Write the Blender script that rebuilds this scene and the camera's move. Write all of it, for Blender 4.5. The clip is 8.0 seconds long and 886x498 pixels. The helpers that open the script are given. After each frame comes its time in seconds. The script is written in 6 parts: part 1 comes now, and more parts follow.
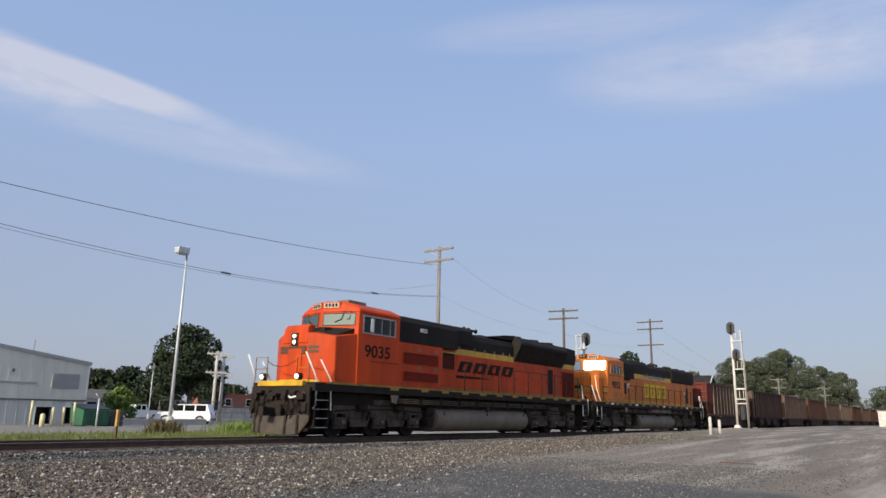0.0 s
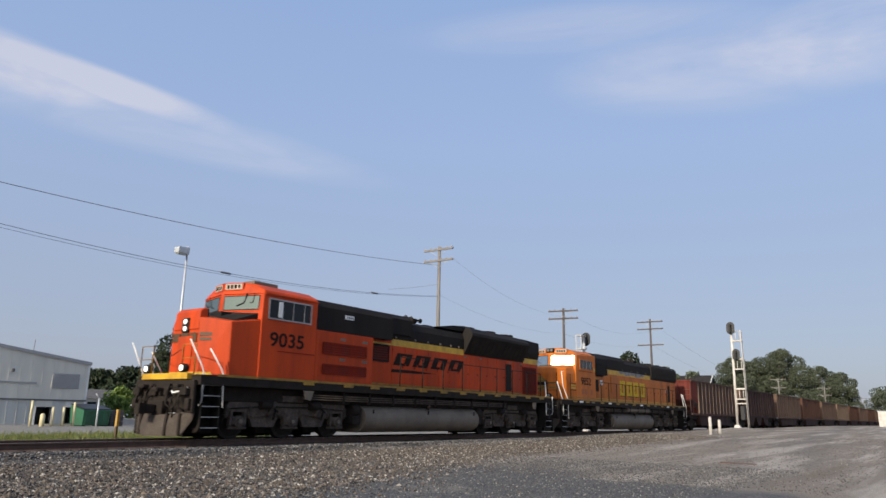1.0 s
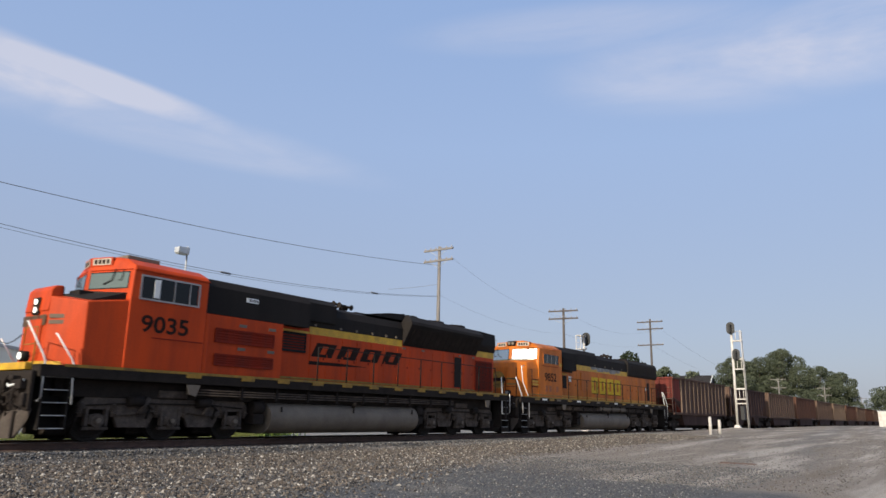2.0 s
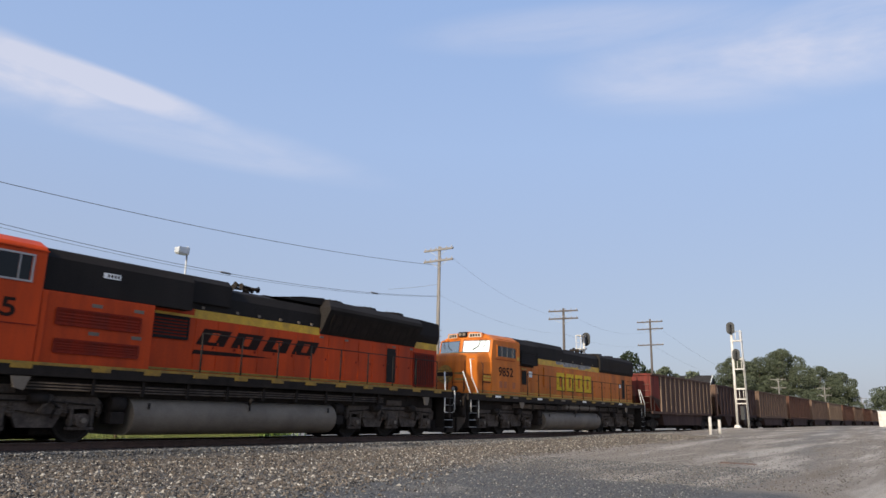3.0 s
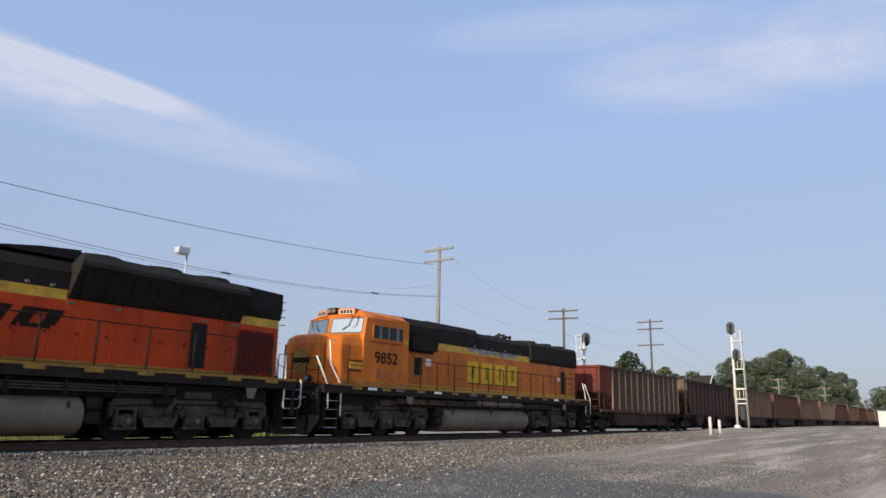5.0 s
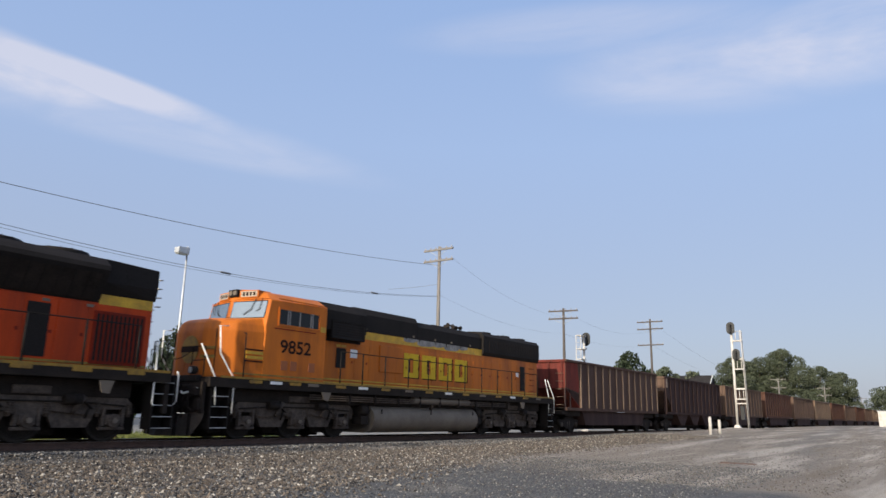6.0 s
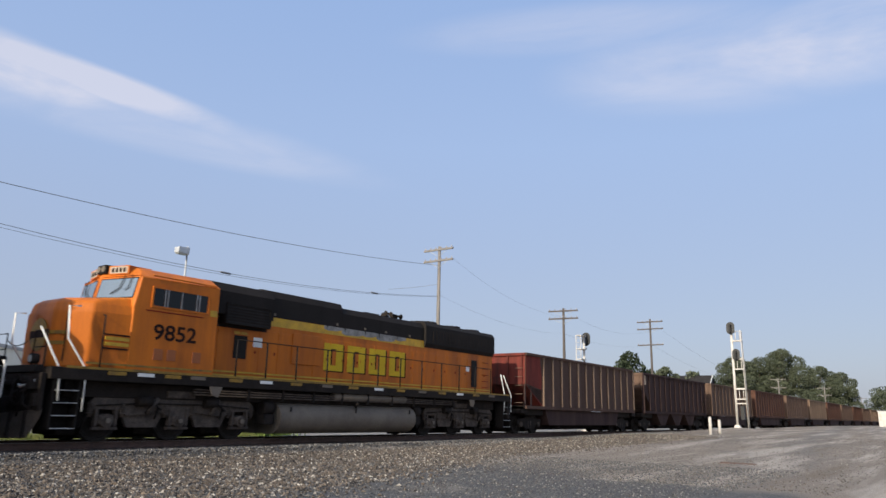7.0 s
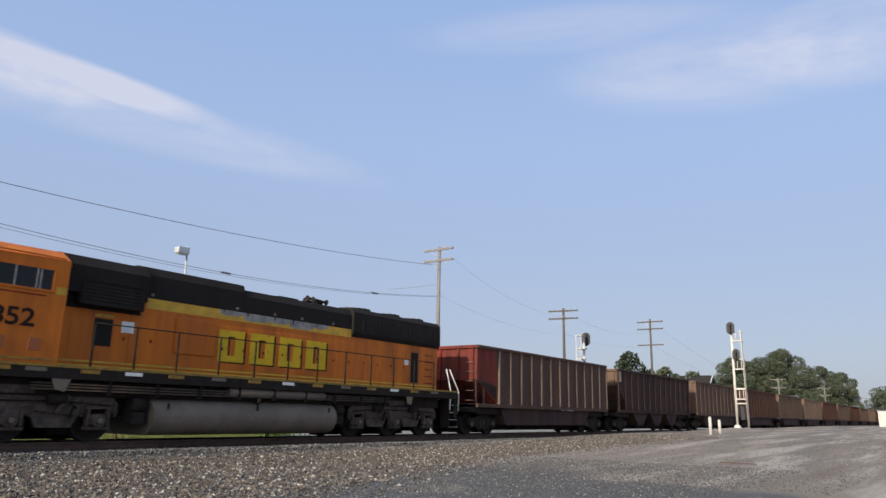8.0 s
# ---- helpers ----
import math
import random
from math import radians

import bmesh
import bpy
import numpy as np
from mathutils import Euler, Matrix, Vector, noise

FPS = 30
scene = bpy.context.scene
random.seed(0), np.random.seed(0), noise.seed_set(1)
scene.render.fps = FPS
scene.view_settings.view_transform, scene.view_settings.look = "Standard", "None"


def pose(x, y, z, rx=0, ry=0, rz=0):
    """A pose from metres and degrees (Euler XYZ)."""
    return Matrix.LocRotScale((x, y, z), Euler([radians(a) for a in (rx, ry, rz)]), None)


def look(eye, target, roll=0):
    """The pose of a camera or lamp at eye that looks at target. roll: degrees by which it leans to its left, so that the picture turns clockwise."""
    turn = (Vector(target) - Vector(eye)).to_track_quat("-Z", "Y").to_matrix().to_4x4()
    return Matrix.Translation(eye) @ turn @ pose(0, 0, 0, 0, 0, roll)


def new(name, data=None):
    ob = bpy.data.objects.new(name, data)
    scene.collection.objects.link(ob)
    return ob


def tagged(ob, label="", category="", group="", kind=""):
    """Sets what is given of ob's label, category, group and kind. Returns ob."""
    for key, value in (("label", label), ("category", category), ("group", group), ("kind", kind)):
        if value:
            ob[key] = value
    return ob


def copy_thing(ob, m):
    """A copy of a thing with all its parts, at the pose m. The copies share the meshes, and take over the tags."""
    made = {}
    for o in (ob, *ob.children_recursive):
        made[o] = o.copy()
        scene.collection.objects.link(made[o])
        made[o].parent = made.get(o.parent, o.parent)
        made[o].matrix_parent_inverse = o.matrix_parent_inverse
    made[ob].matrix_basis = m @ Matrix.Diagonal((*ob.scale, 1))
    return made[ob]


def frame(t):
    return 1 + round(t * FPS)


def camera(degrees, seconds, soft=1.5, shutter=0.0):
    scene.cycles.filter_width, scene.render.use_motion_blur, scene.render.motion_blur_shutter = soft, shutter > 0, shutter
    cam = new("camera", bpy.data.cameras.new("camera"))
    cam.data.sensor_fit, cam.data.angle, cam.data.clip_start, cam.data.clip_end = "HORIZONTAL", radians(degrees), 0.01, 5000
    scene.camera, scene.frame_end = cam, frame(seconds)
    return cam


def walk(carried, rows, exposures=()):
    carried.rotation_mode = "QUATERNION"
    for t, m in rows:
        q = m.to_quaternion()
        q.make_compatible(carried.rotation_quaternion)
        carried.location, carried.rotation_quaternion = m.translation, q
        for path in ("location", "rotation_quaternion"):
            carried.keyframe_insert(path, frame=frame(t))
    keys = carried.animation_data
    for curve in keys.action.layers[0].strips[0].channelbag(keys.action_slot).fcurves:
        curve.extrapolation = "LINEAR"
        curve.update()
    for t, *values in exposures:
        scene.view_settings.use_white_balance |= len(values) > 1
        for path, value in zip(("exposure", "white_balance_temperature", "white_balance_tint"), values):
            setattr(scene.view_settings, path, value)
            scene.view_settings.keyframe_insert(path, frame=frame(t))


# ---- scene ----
# camera: stands still beside the track
EYE = (0.0, -18.925, 0.865)
YAW, PITCH, ROLL = 54.076, 13.146, 1.202
cam = camera(64.12, 8.0, 1.5, 0.35)
AIM = (EYE[0] + math.sin(radians(YAW)) * math.cos(radians(PITCH)),
       EYE[1] + math.cos(radians(YAW)) * math.cos(radians(PITCH)),
       EYE[2] + math.sin(radians(PITCH)))
VIEW = look(EYE, AIM, ROLL)
walk(cam, [(0.0, VIEW), (8.0, VIEW)], [(0.0, 0.0), (1.7, 0.0), (3.0, 0.12), (8.0, 0.12)])

# ---------------------------------------------------------------- light
SUN_TO = Vector((-0.89, -0.025, 0.45)).normalized()
world = bpy.data.worlds.new("sky")
scene.world = world
world.use_nodes = True
wn = world.node_tree.nodes
sky = wn.new("ShaderNodeTexSky")
sky.sky_type = "NISHITA"
sky.sun_disc = False
sky.sun_elevation = math.asin(SUN_TO.z)
sky.sun_rotation = math.atan2(SUN_TO.x, SUN_TO.y)
sky.air_density, sky.dust_density, sky.ozone_density = 1.0, 1.6, 1.4
SKY_PART, HAZE_PART = 0.03, 0.84
wl = world.node_tree.links


def wnode(kind, **inputs):
    nd = wn.new(kind)
    for k, v in inputs.items():
        nd.inputs[k.replace("_", " ")].default_value = v
    return nd


wco = wn.new("ShaderNodeTexCoord")
wsep = wn.new("ShaderNodeSeparateXYZ")
wl.new(wco.outputs["Generated"], wsep.inputs[0])
# pale summer haze, whiter towards the horizon
haze = wn.new("ShaderNodeValToRGB")
hz = haze.color_ramp
hz.elements[0].position, hz.elements[0].color = 0.0, (0.345, 0.372, 0.475, 1)
hz.elements[1].position, hz.elements[1].color = 1.0, (0.07, 0.16, 0.40, 1)
hz.elements.new(0.18).color = (0.355, 0.422, 0.588, 1)
hz.elements.new(0.36).color = (0.355, 0.47, 0.715, 1)
hz.elements.new(0.55).color = (0.31, 0.445, 0.735, 1)
wl.new(wsep.outputs["Z"], haze.inputs[0])
# two drifts of cirrus
cmap = wn.new("ShaderNodeMapping")
cmap.vector_type = "POINT"
cmap.inputs["Rotation"].default_value = (0.0, 0.0, radians(-36))
cmap.inputs["Scale"].default_value = (1.3, 1.3, 5.0)
wl.new(wco.outputs["Generated"], cmap.inputs["Vector"])
cnoise = wnode("ShaderNodeTexNoise", Scale=2.6, Detail=8.0, Roughness=0.6, Distortion=0.5)
wl.new(cmap.outputs[0], cnoise.inputs["Vector"])


def drift(center, size, tilt):
    """A soft mask round a direction, longer along one tilted axis."""
    c = Vector(center).normalized()
    u = Vector((c.y, -c.x, 0)).normalized()
    v = c.cross(u) * -1
    a, b = math.cos(tilt) * u + math.sin(tilt) * v, -math.sin(tilt) * u + math.cos(tilt) * v
    out = []
    for axis, w in ((a, size[0]), (b, size[1])):
        dot = wn.new("ShaderNodeVectorMath")
        dot.operation = "DOT_PRODUCT"
        dot.inputs[1].default_value = axis / w
        wl.new(wco.outputs["Generated"], dot.inputs[0])
        sq = wn.new("ShaderNodeMath")
        sq.operation = "POWER"
        ab = wn.new("ShaderNodeMath")
        ab.operation = "ABSOLUTE"
        wl.new(dot.outputs["Value"], ab.inputs[0])
        wl.new(ab.outputs[0], sq.inputs[0])
        sq.inputs[1].default_value = 2.0
        out.append(sq.outputs[0])
    add = wn.new("ShaderNodeMath")
    add.operation = "ADD"
    wl.new(out[0], add.inputs[0]), wl.new(out[1], add.inputs[1])
    soft = wnode("ShaderNodeMapRange", From_Min=1.0, From_Max=0.0, To_Min=0.0, To_Max=1.0)
    soft.interpolation_type = "SMOOTHSTEP"
    wl.new(add.outputs[0], soft.inputs["Value"])
    return soft.outputs[0]


def wmath(op, a, b):
    nd = wn.new("ShaderNodeMath")
    nd.operation = op
    for i, v in enumerate((a, b)):
        if isinstance(v, float):
            nd.inputs[i].default_value = v
        else:
            wl.new(v, nd.inputs[i])
    return nd.outputs[0]


cloud = drift((0.401, 0.828, 0.393), (0.24, 0.024), -0.15)
cloud = wmath("MAXIMUM", cloud, wmath("MULTIPLY", drift((0.318, 0.864, 0.390), (0.15, 0.042), -0.15), 0.85))
cloud = wmath("MAXIMUM", cloud, wmath("MULTIPLY", drift((0.476, 0.805, 0.355), (0.34, 0.040), -0.08), 0.36))
cloud = wmath("MAXIMUM", cloud, wmath("MULTIPLY", drift((0.894, 0.061, 0.444), (0.22, 0.065), -0.05), 0.80))
cloud = wmath("MAXIMUM", cloud, wmath("MULTIPLY", drift((0.875, 0.191, 0.444), (0.26, 0.075), -0.04), 0.45))
cloud = wmath("MAXIMUM", cloud, wmath("MULTIPLY", drift((0.799, 0.332, 0.501), (0.30, 0.040), -0.04), 0.28))
wisps = wmath("MAXIMUM", wmath("ADD", wmath("MULTIPLY", cnoise.outputs["Fac"], 3.2), -0.85), 0.12)
cloud = wmath("MINIMUM", wmath("MULTIPLY", cloud, wisps), 0.74)
wmix = wn.new("ShaderNodeMixRGB")
wmix.inputs[2].default_value = (0.74, 0.72, 0.80, 1)
wl.new(cloud, wmix.inputs[0]), wl.new(haze.outputs[0], wmix.inputs[1])
# bright aureole of the hazy sky round the sun, behind the camera's shoulder
sdot = wn.new("ShaderNodeVectorMath")
sdot.operation = "DOT_PRODUCT"
sdot.inputs[1].default_value = SUN_TO
wl.new(wco.outputs["Generated"], sdot.inputs[0])
glowing = wmath("MULTIPLY", wmath("POWER", wmath("MAXIMUM", sdot.outputs["Value"], 0.0), 7.0), 1.3)
aureole = wn.new("ShaderNodeBackground")
aureole.inputs["Color"].default_value = (1.0, 0.95, 0.86, 1)
wl.new(glowing, aureole.inputs["Strength"])
bg_haze = wn.new("ShaderNodeBackground")
bg_haze.inputs["Strength"].default_value = HAZE_PART
wl.new(wmix.outputs[0], bg_haze.inputs["Color"])
wn["Background"].inputs["Strength"].default_value = SKY_PART
wl.new(sky.outputs[0], wn["Background"].inputs["Color"])
both = wn.new("ShaderNodeAddShader")
wl.new(wn["Background"].outputs[0], both.inputs[0]), wl.new(bg_haze.outputs[0], both.inputs[1])
allsky = wn.new("ShaderNodeAddShader")
wl.new(both.outputs[0], allsky.inputs[0]), wl.new(aureole.outputs[0], allsky.inputs[1])
wl.new(allsky.outputs[0], wn["World Output"].inputs["Surface"])
sun_data = bpy.data.lights.new("sun", "SUN")
sun_data.energy, sun_data.angle, sun_data.color = 4.6, radians(0.6), (1.0, 0.90, 0.74)
sun = new("sun", sun_data)
sun.matrix_world = look((SUN_TO * 200)[:], (0, 0, 0))


# ---------------------------------------------------------------- materials
def mat(name, color, rough=0.6, metal=0.0, vary=0.25, scale=1.5, grain=25.0, bump=0.15, dirt=None, dirt_amount=0.0, streak=False, rand=0.0, spec=0.5):
    m = bpy.data.materials.new(name)
    m.use_nodes = True
    nt = m.node_tree
    n, l = nt.nodes, nt.links
    b = n["Principled BSDF"]
    b.inputs["Roughness"].default_value, b.inputs["Metallic"].default_value = rough, metal
    b.inputs["Specular IOR Level"].default_value = spec
    co = n.new("ShaderNodeTexCoord")
    mp = n.new("ShaderNodeMapping")
    if streak:
        mp.inputs["Scale"].default_value = (1.0, 1.0, 0.12)
    l.new(co.outputs["Object"], mp.inputs["Vector"])
    big, fine = n.new("ShaderNodeTexNoise"), n.new("ShaderNodeTexNoise")
    big.inputs["Scale"].default_value, big.inputs["Detail"].default_value = scale, 5
    fine.inputs["Scale"].default_value, fine.inputs["Detail"].default_value = grain, 4
    l.new(mp.outputs[0], big.inputs["Vector"])
    l.new(co.outputs["Object"], fine.inputs["Vector"])
    mix = n.new("ShaderNodeMath")
    mix.operation = "ADD"
    l.new(big.outputs["Fac"], mix.inputs[0])
    l.new(fine.outputs["Fac"], mix.inputs[1])
    rng = n.new("ShaderNodeMapRange")
    rng.inputs["From Min"].default_value, rng.inputs["From Max"].default_value = 0.7, 1.3
    rng.inputs["To Min"].default_value, rng.inputs["To Max"].default_value = 1 - vary, 1 + vary
    l.new(mix.outputs[0], rng.inputs["Value"])
    hue = n.new("ShaderNodeHueSaturation")
    hue.inputs["Color"].default_value = (*color, 1)
    out = rng.outputs[0]
    if rand:
        info, rr, mul = n.new("ShaderNodeObjectInfo"), n.new("ShaderNodeMapRange"), n.new("ShaderNodeMath")
        rr.inputs["To Min"].default_value, rr.inputs["To Max"].default_value = 1 - rand, 1 + rand
        mul.operation = "MULTIPLY"
        l.new(info.outputs["Random"], rr.inputs["Value"])
        l.new(rr.outputs[0], mul.inputs[0])
        l.new(out, mul.inputs[1])
        out = mul.outputs[0]
    l.new(out, hue.inputs["Value"])
    col = hue.outputs[0]
    if dirt:
        dn, dr, dm = n.new("ShaderNodeTexNoise"), n.new("ShaderNodeMapRange"), n.new("ShaderNodeMixRGB")
        dn.inputs["Scale"].default_value, dn.inputs["Detail"].default_value, dn.inputs["Roughness"].default_value = scale * 1.7, 8, 0.65
        dr.inputs["From Min"].default_value, dr.inputs["From Max"].default_value = 0.42, 0.72
        dr.inputs["To Max"].default_value = dirt_amount
        dm.inputs["Color2"].default_value = (*dirt, 1)
        l.new(mp.outputs[0], dn.inputs["Vector"])
        l.new(dn.outputs["Fac"], dr.inputs["Value"])
        l.new(dr.outputs[0], dm.inputs["Fac"])
        l.new(col, dm.inputs["Color1"])
        col = dm.outputs[0]
    l.new(col, b.inputs["Base Color"])
    if bump:
        bp = n.new("ShaderNodeBump")
        bp.inputs["Strength"].default_value, bp.inputs["Distance"].default_value = bump, 0.02
        l.new(fine.outputs["Fac"], bp.inputs["Height"])
        l.new(bp.outputs[0], b.inputs["Normal"])
    return m


def glow(name, color, strength):
    m = mat(name, color, 0.2, bump=0)
    b = m.node_tree.nodes["Principled BSDF"]
    b.inputs["Emission Color"].default_value = (*color, 1)
    b.inputs["Emission Strength"].default_value = strength
    return m


GRIME = (0.035, 0.028, 0.024)
ORANGE = mat("orange_paint", (0.55, 0.060, 0.009), 0.5, spec=0.15, vary=0.10, scale=0.8, bump=0.03, dirt=(0.15, 0.028, 0.014), dirt_amount=0.6, streak=True)
AMBER = mat("amber_paint", (0.58, 0.155, 0.013), 0.5, spec=0.2, vary=0.10, scale=0.8, bump=0.03, dirt=(0.20, 0.055, 0.018), dirt_amount=0.7, streak=True)
DULL_RED = mat("dull_red_paint", (0.22, 0.024, 0.011), 0.7, spec=0.08, vary=0.2, dirt=GRIME, dirt_amount=0.5, streak=True)
YELLOW = mat("yellow_paint", (0.62, 0.35, 0.015), 0.5, vary=0.15, dirt=(0.12, 0.07, 0.02), dirt_amount=0.5)
BLACK = mat("black_paint", (0.021, 0.0175, 0.0155), 0.7, spec=0.10, vary=0.3, scale=1.0, bump=0.05, dirt=(0.022, 0.02, 0.018), dirt_amount=0.5, streak=True)
SOOT = mat("sooty_steel", (0.024, 0.019, 0.016), 0.85, spec=0.12, vary=0.4, scale=3, bump=0.3, dirt=(0.03, 0.023, 0.018), dirt_amount=0.7)
FRAME_STEEL = mat("dusty_truck_steel", (0.098, 0.076, 0.060), 0.85, spec=0.15, vary=0.35, scale=3, bump=0.3, dirt=GRIME, dirt_amount=0.7)
TANK = mat("dusty_grey_tank", (0.175, 0.142, 0.108), 0.65, spec=0.2, vary=0.15, scale=1.0, bump=0.06, dirt=(0.075, 0.060, 0.047), dirt_amount=0.5)
WHITE = mat("white_paint", (0.78, 0.77, 0.73), 0.5, vary=0.08, dirt=(0.35, 0.33, 0.3), dirt_amount=0.4)
LOGO_DARK = mat("dark_decal", (0.024, 0.012, 0.009), 0.7, spec=0.1, vary=0.2, bump=0)
NOSE_DECAL = mat("faded_nose_decal", (0.085, 0.040, 0.012), 0.5, vary=0.3, bump=0)
GLASS = mat("dark_cab_glass", (0.006, 0.007, 0.007), 0.06, vary=0.1, bump=0, spec=0.3)
DIM_SHADE = mat("greenish_windscreen", (0.22, 0.25, 0.20), 0.12, metal=0.9, vary=0.05, bump=0, spec=0.9)
SHADE = mat("pale_windscreen", (0.40, 0.43, 0.42), 0.12, metal=0.9, vary=0.05, bump=0, spec=0.9)
STEEL = mat("worn_rail_steel", (0.34, 0.31, 0.29), 0.35, metal=0.8, vary=0.2, grain=60)
RUST = mat("rusty_rail_side", (0.085, 0.048, 0.034), 0.85, vary=0.3, scale=4, bump=0.4)
WHEEL = mat("wheel_steel", (0.03, 0.025, 0.021), 0.8, metal=0.0, spec=0.15, vary=0.3, scale=4)
DIM_YELLOW = mat("dirty_yellow_paint", (0.30, 0.165, 0.012), 0.6, vary=0.2, dirt=(0.07, 0.045, 0.02), dirt_amount=0.8, scale=2.5)
LAMP = glow("lit_headlight", (1.0, 0.95, 0.85), 1.2)
PLOW = mat("scuffed_plow_grey", (0.075, 0.061, 0.050), 0.75, spec=0.15, vary=0.3, scale=2.5, bump=0.2, dirt=(0.07, 0.05, 0.04), dirt_amount=0.7)


# ---------------------------------------------------------------- mesh tools
def box(bm, x0, x1, y0, y1, z0, z1, bevel=0.0):
    made = bmesh.ops.create_cube(bm, size=1.0, matrix=Matrix.Translation(((x0 + x1) / 2, (y0 + y1) / 2, (z0 + z1) / 2)) @ Matrix.Diagonal((abs(x1 - x0), abs(y1 - y0), abs(z1 - z0), 1)))
    if bevel:
        edges = {e for v in made["verts"] for e in v.link_edges}
        bmesh.ops.bevel(bm, geom=list(edges), offset=bevel, segments=2, affect="EDGES", profile=0.5)
    return bm


def tube(bm, pts, r, seg=8):
    pts = [Vector(p) for p in pts]
    rings = []
    for i, p in enumerate(pts):
        a, b = pts[max(i - 1, 0)], pts[min(i + 1, len(pts) - 1)]
        d = (b - a).normalized()
        side = d.cross(Vector((0, 0, 1)) if abs(d.z) < 0.9 else Vector((1, 0, 0))).normalized()
        up = side.cross(d)
        rr = r[i] if isinstance(r, (list, tuple)) else r
        rings.append([bm.verts.new(p + rr * (math.cos(q) * side + math.sin(q) * up)) for q in (2 * math.pi * k / seg for k in range(seg))])
    for a, b in zip(rings, rings[1:]):
        for k in range(seg):
            bm.faces.new((a[k], a[(k + 1) % seg], b[(k + 1) % seg], b[k])).smooth = True
    bm.faces.new(rings[0]), bm.faces.new(rings[-1][::-1])
    return bm


def prism(bm, profile, a, b, axis="x"):
    """A closed profile drawn along an axis: (y, z) along x, (x, z) along y, (x, y) along z."""
    def at(p, d):
        return {"x": (d, p[0], p[1]), "y": (p[0], d, p[1]), "z": (p[0], p[1], d)}[axis]
    ra, rb = [bm.verts.new(at(p, a)) for p in profile], [bm.verts.new(at(p, b)) for p in profile]
    k = len(profile)
    for i in range(k):
        bm.faces.new((ra[i], ra[(i + 1) % k], rb[(i + 1) % k], rb[i]))
    bm.faces.new(ra[::-1]), bm.faces.new(rb)
    return bm


def hull(bm, pts):
    vs = [bm.verts.new(p) for p in pts]
    res = bmesh.ops.convex_hull(bm, input=vs)
    junk = list({g for g in res["geom_interior"] + res["geom_unused"] if isinstance(g, bmesh.types.BMVert)})
    if junk:
        bmesh.ops.delete(bm, geom=junk, context="VERTS")
    bmesh.ops.dissolve_limit(bm, angle_limit=0.02, verts=list(bm.verts), edges=list(bm.edges))
    return bm


def rounded(bm, width, segs=2, angle=0.5):
    edges = [e for e in bm.edges if len(e.link_faces) == 2 and e.calc_face_angle(0) > angle]
    bmesh.ops.bevel(bm, geom=edges, offset=width, segments=segs, affect="EDGES", profile=0.5)
    return bm


def part(name, bm, material, parent=None, label="", at=None):
    me = bpy.data.meshes.new(name)
    bmesh.ops.recalc_face_normals(bm, faces=list(bm.faces))
    bm.to_mesh(me)
    bm.free()
    return share(name, me, material, parent, label, at)


def share(name, me, material, parent=None, label="", at=None):
    if not me.materials:
        me.materials.append(material)
    ob = new(name, me)
    ob.parent = parent
    if at is not None:
        ob.matrix_local = at
    return tagged(ob, label)


def B():
    return bmesh.new()


def thing(name, label, category, at=None, group="", kind=""):
    ob = new(name)
    ob.empty_display_size = 0.2
    if at is not None:
        ob.matrix_local = at
    return tagged(ob, label, category, group, kind)


def raw(name, verts, faces, material, parent=None, label="", smooth=False):
    me = bpy.data.meshes.new(name)
    me.from_pydata(verts, [], faces)
    if smooth:
        me.polygons.foreach_set("use_smooth", [True] * len(me.polygons))
    return share(name, me, material, parent, label)


def lettering(name, text, size, material, parent, at, thick=0.004, stretch=1.0):
    cu = bpy.data.curves.new(name, "FONT")
    cu.body, cu.size, cu.extrude, cu.offset = text, size, thick, size * 0.018
    tmp = new(name, cu)
    bpy.context.view_layer.update()
    me = bpy.data.meshes.new_from_object(tmp.evaluated_get(bpy.context.evaluated_depsgraph_get()))
    bpy.data.objects.remove(tmp)
    me.transform(Matrix.Diagonal((stretch, 1, 1, 1)))
    me.materials.clear()
    return share(name, me, material, parent, "painted number", at)


# ---------------------------------------------------------------- ground
def smooth(a, b, x):
    t = min(max((x - a) / (b - a), 0), 1)
    return t * t * (3 - 2 * t)


def ground_z(x, y):
    z = -0.34
    if y < 0:
        z += 0.30 * smooth(18, 48, x) + 0.12 * smooth(48, 62, x) + 0.25 * smooth(62, 125, x)
        z += 0.22 * math.exp(-((x - 61.8) / 4.5) ** 2 - ((y + 4.0) / 1.3) ** 2)
    z = max(z, -0.20 - 0.32 * max(abs(y) - 2.1, 0)) if abs(y) < 3.4 else z
    near = 1 if abs(y) < 25 and -10 < x < 80 else 0
    z += near * (0.014 * noise.noise((x * 0.35, y * 0.35, 0)) + 0.012 * noise.noise((x * 1.7, y * 1.7, 3)))
    if abs(y) < 1.9:
        z = -0.20 + 0.01 * noise.noise((x, y, 1))
    return z


